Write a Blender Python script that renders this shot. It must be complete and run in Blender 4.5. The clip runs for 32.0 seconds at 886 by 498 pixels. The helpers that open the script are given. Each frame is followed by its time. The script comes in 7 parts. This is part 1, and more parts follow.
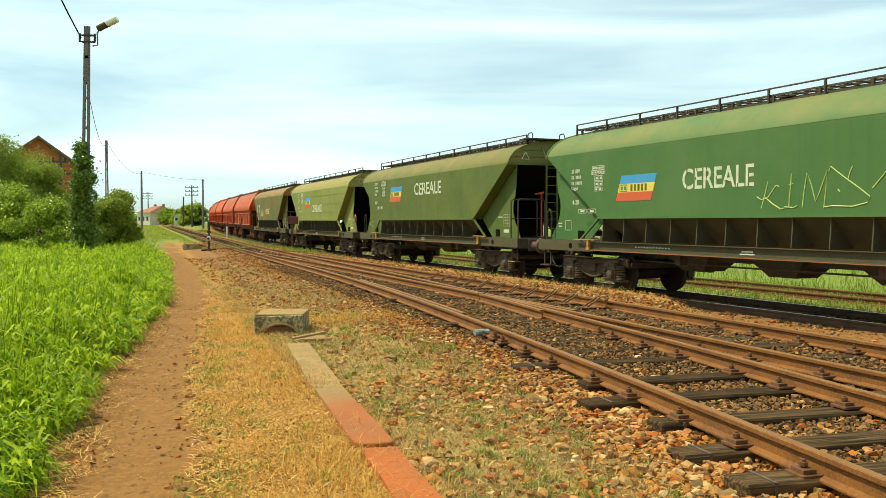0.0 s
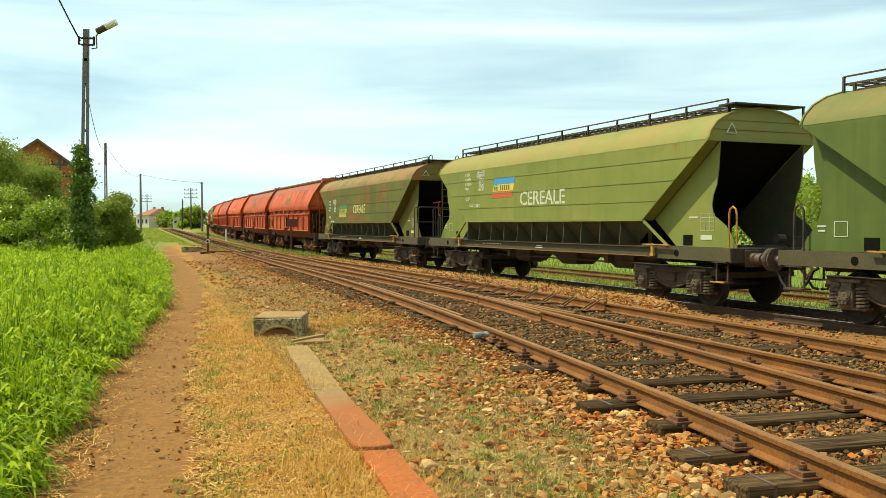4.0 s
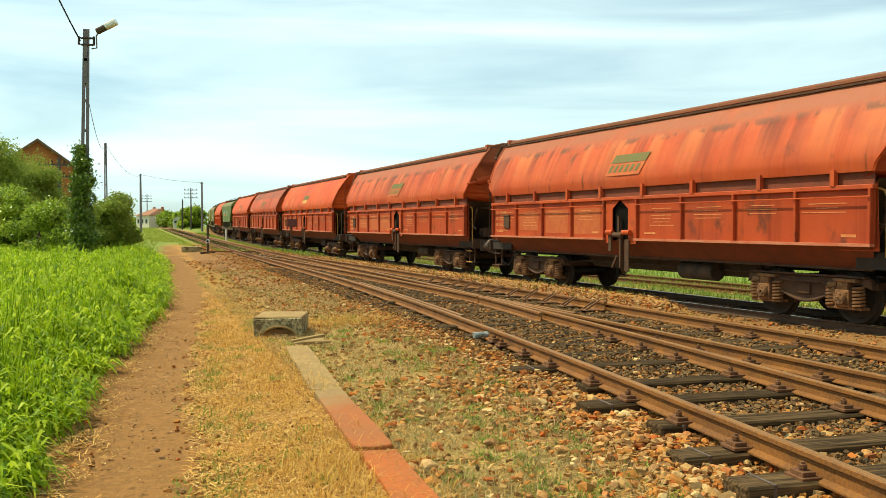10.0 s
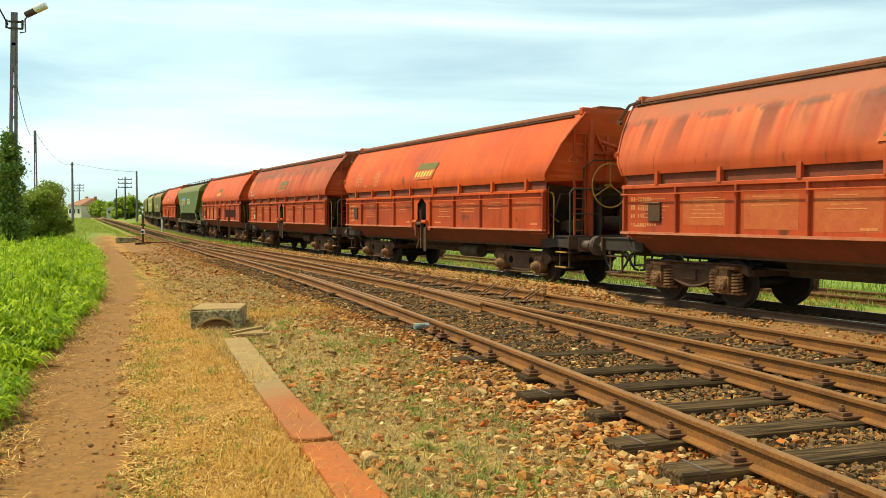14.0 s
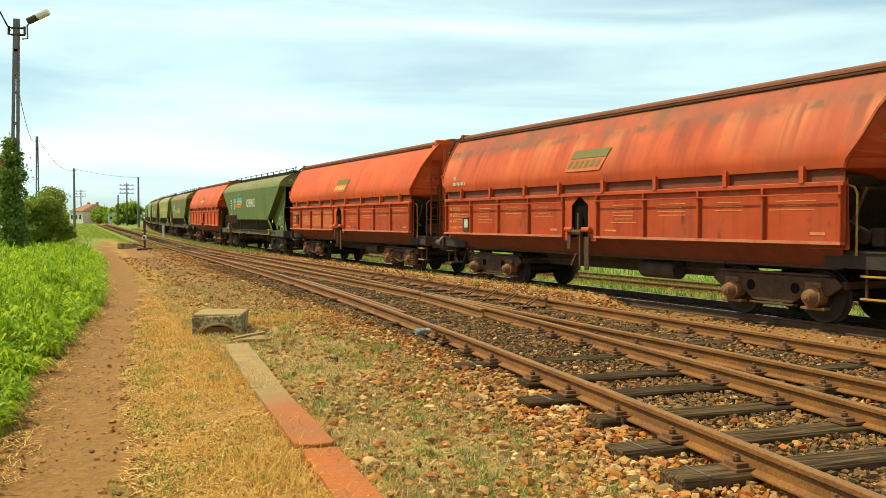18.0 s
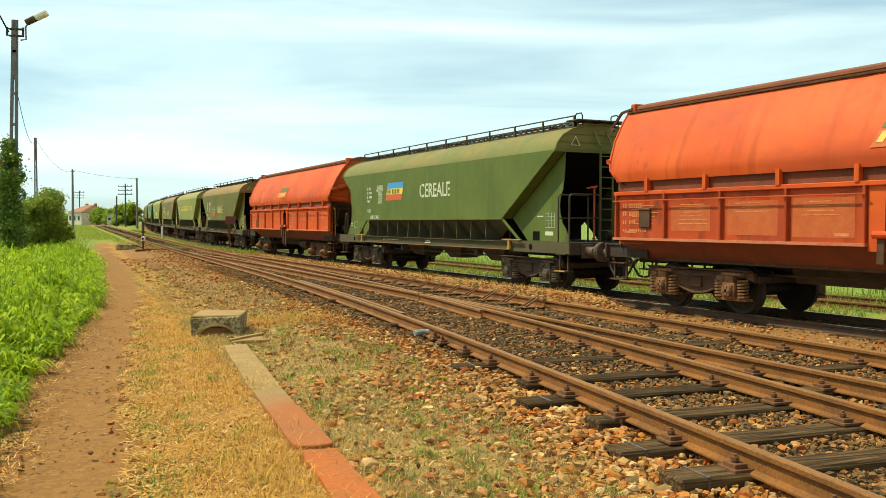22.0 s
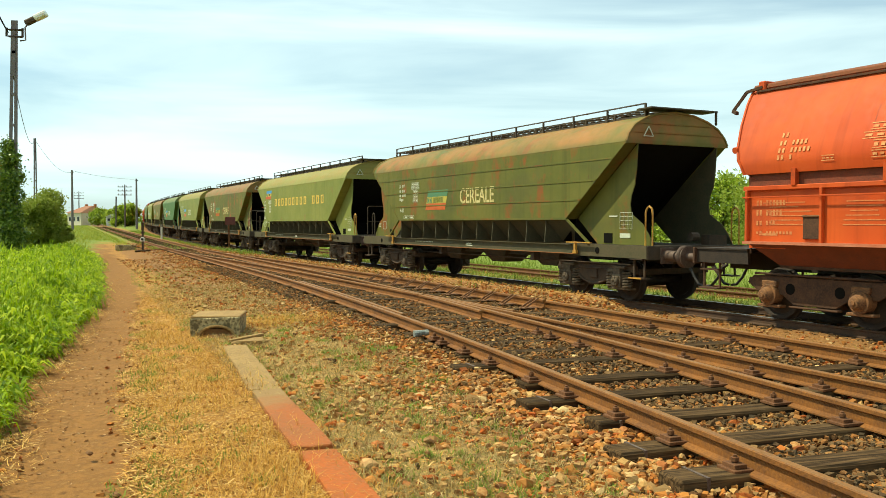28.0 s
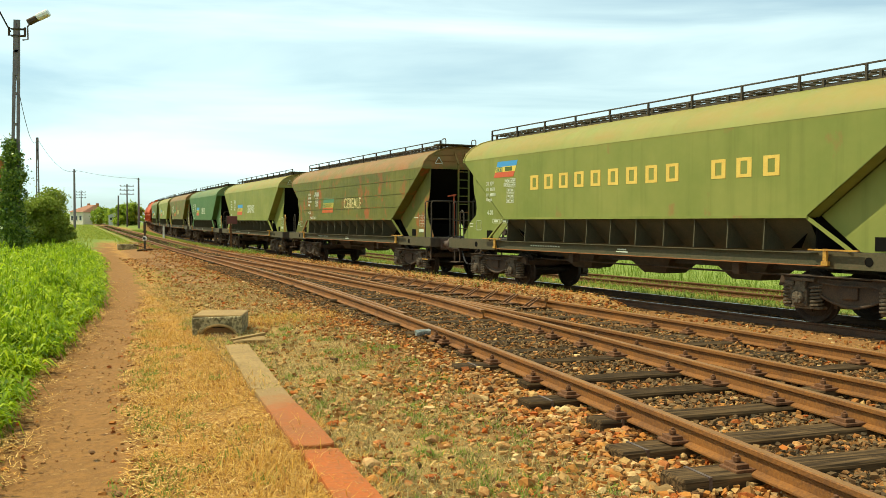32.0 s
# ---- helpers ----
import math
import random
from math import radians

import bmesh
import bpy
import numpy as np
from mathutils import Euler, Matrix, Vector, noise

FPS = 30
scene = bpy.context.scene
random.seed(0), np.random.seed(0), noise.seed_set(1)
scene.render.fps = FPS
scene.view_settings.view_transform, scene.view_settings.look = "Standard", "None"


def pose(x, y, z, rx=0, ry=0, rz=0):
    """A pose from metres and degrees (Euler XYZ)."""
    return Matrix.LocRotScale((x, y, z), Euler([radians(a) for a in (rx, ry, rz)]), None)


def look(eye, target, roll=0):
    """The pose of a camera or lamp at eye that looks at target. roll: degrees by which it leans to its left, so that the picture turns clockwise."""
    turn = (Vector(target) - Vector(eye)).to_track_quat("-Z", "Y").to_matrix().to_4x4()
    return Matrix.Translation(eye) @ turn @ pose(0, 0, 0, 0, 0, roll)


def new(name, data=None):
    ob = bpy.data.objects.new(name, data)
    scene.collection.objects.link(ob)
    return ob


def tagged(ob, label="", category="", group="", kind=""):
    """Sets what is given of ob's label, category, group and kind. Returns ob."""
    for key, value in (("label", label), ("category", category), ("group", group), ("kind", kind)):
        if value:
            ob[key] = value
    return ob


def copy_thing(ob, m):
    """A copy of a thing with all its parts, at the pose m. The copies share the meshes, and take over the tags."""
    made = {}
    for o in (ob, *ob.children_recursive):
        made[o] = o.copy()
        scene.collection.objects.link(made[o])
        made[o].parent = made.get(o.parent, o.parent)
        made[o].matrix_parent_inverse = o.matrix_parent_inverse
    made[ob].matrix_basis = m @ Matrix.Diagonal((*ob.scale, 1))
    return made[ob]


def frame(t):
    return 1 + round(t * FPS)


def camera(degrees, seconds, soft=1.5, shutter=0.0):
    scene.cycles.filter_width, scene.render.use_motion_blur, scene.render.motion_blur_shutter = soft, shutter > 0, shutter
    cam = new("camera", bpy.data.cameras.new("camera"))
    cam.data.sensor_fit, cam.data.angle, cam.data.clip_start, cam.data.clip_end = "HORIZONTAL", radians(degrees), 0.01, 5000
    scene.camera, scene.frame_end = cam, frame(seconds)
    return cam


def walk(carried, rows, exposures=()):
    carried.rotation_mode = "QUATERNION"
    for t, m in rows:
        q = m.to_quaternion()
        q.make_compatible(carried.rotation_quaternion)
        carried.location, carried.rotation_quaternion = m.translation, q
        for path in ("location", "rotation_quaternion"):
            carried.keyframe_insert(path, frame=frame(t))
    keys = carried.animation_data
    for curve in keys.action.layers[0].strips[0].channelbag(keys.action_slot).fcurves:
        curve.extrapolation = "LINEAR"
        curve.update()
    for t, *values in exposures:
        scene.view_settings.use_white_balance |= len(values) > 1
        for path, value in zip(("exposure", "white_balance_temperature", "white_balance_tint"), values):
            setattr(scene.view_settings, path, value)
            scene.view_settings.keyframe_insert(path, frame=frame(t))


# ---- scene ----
cam = camera(53.66, 32.0, soft=0.8)
EYE = (0.0, 0.0, 1.49)
TURNS = [(0, 88.269, -0.02, 0.06), (1, 88.274, 0, 0.107), (2, 88.274, 0, 0.1), (2.5, 88.301, 0, 0.054), (3, 88.43, 0, -0.03),
         (3.5, 88.44, 0, 0), (11.5, 88.44, 0, 0), (12, 88.412, -0.01, -0.299), (12.5, 88.31, -0.085, -0.978), (13, 88.15, -0.129, -1.947),
         (13.5, 88.03, -0.18, -3.036), (14, 87.87, -0.2, -3.876), (14.5, 87.89, -0.2, -4.338), (16.5, 88.153, -0.18, -3.841),
         (17, 88.182, -0.16, -3.725), (18, 88.225, -0.14, -3.785), (19, 88.281, -0.12, -3.862), (22, 88.292, -0.12, -3.87),
         (25, 88.311, -0.11, -3.886), (28, 88.332, -0.11, -3.9), (30.5, 88.326, -0.1, -3.9), (31.5, 88.32, -0.1, -3.883), (32, 88.288, -0.14, -3.774)]
walk(cam, [(t, pose(*EYE, rx, ry, rz)) for t, rx, ry, rz in TURNS], [(0, 0.1, 6900, 2), (32, 0.1, 6900, 2)])

# ---- world and sun ----
SUN_TO = Vector((-0.92, 0.25, 1.4)).normalized()
world = bpy.data.worlds.new("sky")
scene.world = world
world.use_nodes = True
wn, wl = world.node_tree.nodes, world.node_tree.links
wn.clear()
sky = wn.new("ShaderNodeTexSky")
sky.sky_type, sky.sun_disc = "NISHITA", False
sky.sun_elevation = math.asin(SUN_TO.z)
sky.sun_rotation = math.atan2(SUN_TO.x, SUN_TO.y)
sky.air_density, sky.dust_density, sky.ozone_density = 1.0, 1.5, 1.5
coord = wn.new("ShaderNodeTexCoord")
stretch = wn.new("ShaderNodeMapping")
stretch.inputs["Scale"].default_value = (1.1, 1.1, 8.0)
cloud = wn.new("ShaderNodeTexNoise")
cloud.inputs["Scale"].default_value, cloud.inputs["Detail"].default_value, cloud.inputs["Distortion"].default_value = 1.7, 6, 0.5
ramp = wn.new("ShaderNodeValToRGB")
ramp.color_ramp.elements[0].position, ramp.color_ramp.elements[1].position = 0.36, 0.68
ramp.color_ramp.elements[0].color = (0.36, 0.36, 0.36, 1)
mixc = wn.new("ShaderNodeMix")
mixc.data_type = "RGBA"
mixc.inputs["B"].default_value = (9.3, 11.6, 12.3, 1)
back = wn.new("ShaderNodeBackground")
back.inputs["Strength"].default_value = 0.1
wout = wn.new("ShaderNodeOutputWorld")
wl.new(coord.outputs["Generated"], stretch.inputs["Vector"])
wl.new(stretch.outputs["Vector"], cloud.inputs["Vector"])
wl.new(cloud.outputs["Fac"], ramp.inputs["Fac"])
wl.new(ramp.outputs["Color"], mixc.inputs["Factor"])
tone = wn.new("ShaderNodeMix")
tone.data_type, tone.blend_type = "RGBA", "MULTIPLY"
tone.inputs["Factor"].default_value = 1.0
tone.inputs["B"].default_value = (0.8, 1.12, 1.25, 1)
wl.new(sky.outputs["Color"], tone.inputs["A"])
wl.new(tone.outputs["Result"], mixc.inputs["A"])
wl.new(mixc.outputs["Result"], back.inputs["Color"])
wl.new(back.outputs["Background"], wout.inputs["Surface"])
sun = new("sun", bpy.data.lights.new("sun", "SUN"))
sun.data.energy, sun.data.angle, sun.data.color = 5.0, radians(0.5), (1.0, 0.92, 0.72)
sun.matrix_world = look(SUN_TO * 60, (0, 0, 0))


# ---- materials ----
def material(name, base, other=None, rough=0.7, metal=0.0, scale=8.0, fine=60.0, amount=0.5, bump=0.2, vary=0.0, spec=0.4):
    """Two colours mixed by coarse and fine noise, with fine relief; vary shifts the value from object to object."""
    m = bpy.data.materials.new(name)
    m.use_nodes = True
    n, l = m.node_tree.nodes, m.node_tree.links
    b = n["Principled BSDF"]
    b.inputs["Roughness"].default_value, b.inputs["Metallic"].default_value = rough, metal
    b.inputs["Specular IOR Level"].default_value = spec
    other = other or tuple(c * 0.7 for c in base)
    tc = n.new("ShaderNodeTexCoord")
    big = n.new("ShaderNodeTexNoise")
    big.inputs["Scale"].default_value, big.inputs["Detail"].default_value, big.inputs["Roughness"].default_value = scale, 5, 0.6
    small = n.new("ShaderNodeTexNoise")
    small.inputs["Scale"].default_value, small.inputs["Detail"].default_value = fine, 3
    l.new(tc.outputs["Object"], big.inputs["Vector"])
    l.new(tc.outputs["Object"], small.inputs["Vector"])
    add = n.new("ShaderNodeMath")
    add.operation = "ADD"
    l.new(big.outputs["Fac"], add.inputs[0])
    l.new(small.outputs["Fac"], add.inputs[1])
    span = n.new("ShaderNodeMapRange")
    span.inputs["From Min"].default_value, span.inputs["From Max"].default_value = 1.0 - 0.3 / max(amount, 0.05) * 0.5, 1.0 + 0.3 / max(amount, 0.05) * 0.5
    l.new(add.outputs[0], span.inputs["Value"])
    mix = n.new("ShaderNodeMix")
    mix.data_type = "RGBA"
    mix.inputs["A"].default_value, mix.inputs["B"].default_value = (*base, 1), (*other, 1)
    l.new(span.outputs["Result"], mix.inputs["Factor"])
    tip = mix.outputs["Result"]
    if vary:
        info = n.new("ShaderNodeObjectInfo")
        rng = n.new("ShaderNodeMapRange")
        rng.inputs["To Min"].default_value, rng.inputs["To Max"].default_value = 1 - vary, 1 + vary
        l.new(info.outputs["Random"], rng.inputs["Value"])
        hsv = n.new("ShaderNodeHueSaturation")
        l.new(rng.outputs["Result"], hsv.inputs["Value"])
        l.new(tip, hsv.inputs["Color"])
        tip = hsv.outputs["Color"]
    l.new(tip, b.inputs["Base Color"])
    if bump:
        bp = n.new("ShaderNodeBump")
        bp.inputs["Strength"].default_value, bp.inputs["Distance"].default_value = bump, 0.02
        l.new(small.outputs["Fac"], bp.inputs["Height"])
        l.new(bp.outputs["Normal"], b.inputs["Normal"])
    return m


def islands(name, colours, rough=0.8, trans=0.0, bump=0.0, spec=0.12):
    """One of several colours for each loose piece of a mesh, with a little leaf light let through."""
    m = bpy.data.materials.new(name)
    m.use_nodes = True
    n, l = m.node_tree.nodes, m.node_tree.links
    b = n["Principled BSDF"]
    b.inputs["Roughness"].default_value = rough
    b.inputs["Specular IOR Level"].default_value = spec
    geo = n.new("ShaderNodeNewGeometry")
    cr = n.new("ShaderNodeValToRGB")
    e = cr.color_ramp.elements
    e[0].color, e[1].color = (*colours[0], 1), (*colours[-1], 1)
    for i, c in enumerate(colours[1:-1]):
        e.new((i + 1) / (len(colours) - 1)).color = (*c, 1)
    l.new(geo.outputs["Random Per Island"], cr.inputs["Fac"])
    l.new(cr.outputs["Color"], b.inputs["Base Color"])
    if trans:
        tr = n.new("ShaderNodeBsdfTranslucent")
        l.new(cr.outputs["Color"], tr.inputs["Color"])
        mx = n.new("ShaderNodeMixShader")
        mx.inputs["Fac"].default_value = trans
        l.new(b.outputs["BSDF"], mx.inputs[1])
        l.new(tr.outputs["BSDF"], mx.inputs[2])
        l.new(mx.outputs["Shader"], n["Material Output"].inputs["Surface"])
    if bump:
        tc = n.new("ShaderNodeTexCoord")
        no = n.new("ShaderNodeTexNoise")
        no.inputs["Scale"].default_value = 40
        l.new(tc.outputs["Object"], no.inputs["Vector"])
        bp = n.new("ShaderNodeBump")
        bp.inputs["Strength"].default_value, bp.inputs["Distance"].default_value = bump, 0.02
        l.new(no.outputs["Fac"], bp.inputs["Height"])
        l.new(bp.outputs["Normal"], b.inputs["Normal"])
    return m


def paint(name, base, fade, rust, rust_at=0.62, dust=None, dust_z=3.55, rough=0.55, streak=0.5, drips=0.0, dust_at=0.1):
    """Old wagon paint: faded patches, rust blotches and vertical streaks; dust lies on the upward faces above dust_z."""
    m = bpy.data.materials.new(name)
    m.use_nodes = True
    n, l = m.node_tree.nodes, m.node_tree.links
    b = n["Principled BSDF"]
    b.inputs["Specular IOR Level"].default_value = 0.18
    tc = n.new("ShaderNodeTexCoord")
    info = n.new("ShaderNodeObjectInfo")
    shift = n.new("ShaderNodeVectorMath")
    shift.operation = "MULTIPLY_ADD"
    shift.inputs[1].default_value = (40, 17, 9)
    l.new(info.outputs["Random"], shift.inputs[0])
    l.new(tc.outputs["Object"], shift.inputs[2])

    def noise_of(scale, detail, size=(1, 1, 1)):
        mp = n.new("ShaderNodeMapping")
        mp.inputs["Scale"].default_value = size
        no = n.new("ShaderNodeTexNoise")
        no.inputs["Scale"].default_value, no.inputs["Detail"].default_value, no.inputs["Roughness"].default_value = scale, detail, 0.62
        l.new(shift.outputs["Vector"], mp.inputs["Vector"])
        l.new(mp.outputs["Vector"], no.inputs["Vector"])
        return no.outputs["Fac"]

    def span(v, lo, hi):
        r = n.new("ShaderNodeMapRange")
        r.inputs["From Min"].default_value, r.inputs["From Max"].default_value = lo, hi
        l.new(v, r.inputs["Value"])
        return r.outputs["Result"]

    def mixed(f, c0, c1):
        x = n.new("ShaderNodeMix")
        x.data_type = "RGBA"
        l.new(f, x.inputs["Factor"])
        for c, key in ((c0, "A"), (c1, "B")):
            if isinstance(c, tuple):
                x.inputs[key].default_value = (*c, 1)
            else:
                l.new(c, x.inputs[key])
        return x.outputs["Result"]

    col = mixed(span(noise_of(0.55, 5), 0.35, 0.65), base, fade)
    dark = tuple(c * (0.55 if base[0] > 0.2 else 0.62) for c in base)
    st = n.new("ShaderNodeMath")
    st.operation = "MULTIPLY"
    l.new(span(noise_of(1.0, 5, (3.2, 0.0, 0.16)), 0.52, 0.74), st.inputs[0])
    st.inputs[1].default_value = streak
    col = mixed(st.outputs[0], col, dark)
    col = mixed(span(noise_of(1.5, 8, (1.0, 1.0, 0.65)), rust_at, rust_at + 0.1), col, rust)
    sep = n.new("ShaderNodeSeparateXYZ")
    l.new(tc.outputs["Object"], sep.inputs[0])

    def product(*fs):
        tip = fs[0]
        for f in fs[1:]:
            x = n.new("ShaderNodeMath")
            x.operation = "MULTIPLY"
            l.new(tip, x.inputs[0])
            if isinstance(f, float):
                x.inputs[1].default_value = f
            else:
                l.new(f, x.inputs[1])
            tip = x.outputs[0]
        return tip

    if drips:
        col = mixed(product(span(noise_of(0.45, 4, (1, 1, 1.6)), 0.5, 0.62), 0.35), col, tuple(c * 0.5 + 0.02 for c in base))
        specks = product(span(noise_of(1.0, 6, (6, 0.0, 0.9)), 0.6, 0.68), span(noise_of(0.7, 3, (1, 0.0, 2.2)), 0.6 - 0.08 * drips, 0.7 - 0.08 * drips))
        col = mixed(product(specks, 0.8), col, (0.1, 0.035, 0.016))
        if drips > 1:
            below = product(span(sep.outputs["Z"], 3.84, 3.76), span(sep.outputs["Z"], 2.7, 3.7))
            pale = product(below, span(noise_of(1.0, 2, (1.3, 0.0, 0.05)), 0.48, 0.58), 0.75)
            col = mixed(pale, col, (0.56, 0.15, 0.045))
            runs = product(below, span(noise_of(1.0, 3, (2.0, 0.0, 0.05)), 0.5, 0.58), span(noise_of(1.0, 2, (0.7, 0.0, 0.3)), 0.38, 0.52), 0.9)
            col = mixed(runs, col, (0.17, 0.034, 0.013))
            caps = product(span(sep.outputs["Z"], 3.83, 3.78), span(sep.outputs["Z"], 3.62, 3.7), span(noise_of(1.0, 4, (1.6, 0.0, 1.2)), 0.5, 0.56), 0.8)
            col = mixed(caps, col, (0.12, 0.05, 0.025))
    if dust:
        d = n.new("ShaderNodeMath")
        d.operation = "MULTIPLY"
        l.new(span(sep.outputs["Z"], dust_z - 0.12, dust_z + 0.1), d.inputs[0])
        l.new(span(noise_of(0.9, 6), dust_at, dust_at + 0.35), d.inputs[1])
        col = mixed(d.outputs[0], col, dust)
    l.new(col, b.inputs["Base Color"])
    r = n.new("ShaderNodeMapRange")
    r.inputs["To Min"].default_value, r.inputs["To Max"].default_value = rough - 0.12, rough + 0.2
    fine = noise_of(7, 4)
    l.new(fine, r.inputs["Value"])
    l.new(r.outputs["Result"], b.inputs["Roughness"])
    bp = n.new("ShaderNodeBump")
    bp.inputs["Strength"].default_value, bp.inputs["Distance"].default_value = 0.25, 0.012
    l.new(noise_of(1.3, 3), bp.inputs["Height"])
    tip = bp.outputs["Normal"]
    if drips > 0.6:
        buckle = n.new("ShaderNodeBump")
        buckle.inputs["Strength"].default_value, buckle.inputs["Distance"].default_value = 0.5, 0.06
        l.new(noise_of(1.0, 2, (1.5, 0.0, 0.12)), buckle.inputs["Height"])
        l.new(tip, buckle.inputs["Normal"])
        tip = buckle.outputs["Normal"]
    l.new(tip, b.inputs["Normal"])
    return m


def timber(name, dark, light):
    """Old creosoted wood: long grain, cracks along it, each beam a little different."""
    m = material(name, dark, light, 0.95, 0, 3, 40, 0.7, 0.0, 0.3, 0.08)
    n, l = m.node_tree.nodes, m.node_tree.links
    tc, info = n.new("ShaderNodeTexCoord"), n.new("ShaderNodeObjectInfo")
    mp = n.new("ShaderNodeMapping")
    mp.inputs["Scale"].default_value = (1.2, 26, 26)
    l.new(tc.outputs["Object"], mp.inputs["Vector"])
    l.new(info.outputs["Random"], mp.inputs["Location"])
    grain = n.new("ShaderNodeTexNoise")
    grain.inputs["Scale"].default_value, grain.inputs["Detail"].default_value, grain.inputs["Distortion"].default_value = 1.6, 6, 0.4
    l.new(mp.outputs["Vector"], grain.inputs["Vector"])
    for node in list(n):
        if node.type == "MAP_RANGE" and node.inputs["To Max"].default_value == 1.0:
            l.new(grain.outputs["Fac"], node.inputs["Value"])
            node.inputs["From Min"].default_value, node.inputs["From Max"].default_value = 0.38, 0.66
    bp = n.new("ShaderNodeBump")
    bp.inputs["Strength"].default_value, bp.inputs["Distance"].default_value = 0.7, 0.012
    l.new(grain.outputs["Fac"], bp.inputs["Height"])
    l.new(bp.outputs["Normal"], n["Principled BSDF"].inputs["Normal"])
    return m


def worn_slab(name, base, other, bare, start, end):
    """A painted slab whose paint has worn off towards one end, along its length."""
    m = material(name, base, other, 0.9, 0, 2.5, 30, 0.9, 0.4)
    n, l = m.node_tree.nodes, m.node_tree.links
    b = n["Principled BSDF"]
    paint_col = b.inputs["Base Color"].links[0].from_socket
    tc, sep = n.new("ShaderNodeTexCoord"), n.new("ShaderNodeSeparateXYZ")
    l.new(tc.outputs["Object"], sep.inputs[0])
    no, add, r = n.new("ShaderNodeTexNoise"), n.new("ShaderNodeMath"), n.new("ShaderNodeMapRange")
    no.inputs["Scale"].default_value, no.inputs["Detail"].default_value = 3.5, 6
    l.new(tc.outputs["Object"], no.inputs["Vector"])
    add.operation = "ADD"
    l.new(sep.outputs["X"], add.inputs[0])
    l.new(no.outputs["Fac"], add.inputs[1])
    r.inputs["From Min"].default_value, r.inputs["From Max"].default_value = start + 0.5, end + 0.5
    l.new(add.outputs[0], r.inputs["Value"])
    x = n.new("ShaderNodeMix")
    x.data_type = "RGBA"
    x.inputs["B"].default_value = (*bare, 1)
    l.new(r.outputs["Result"], x.inputs["Factor"])
    l.new(paint_col, x.inputs["A"])
    l.new(x.outputs["Result"], b.inputs["Base Color"])
    return m


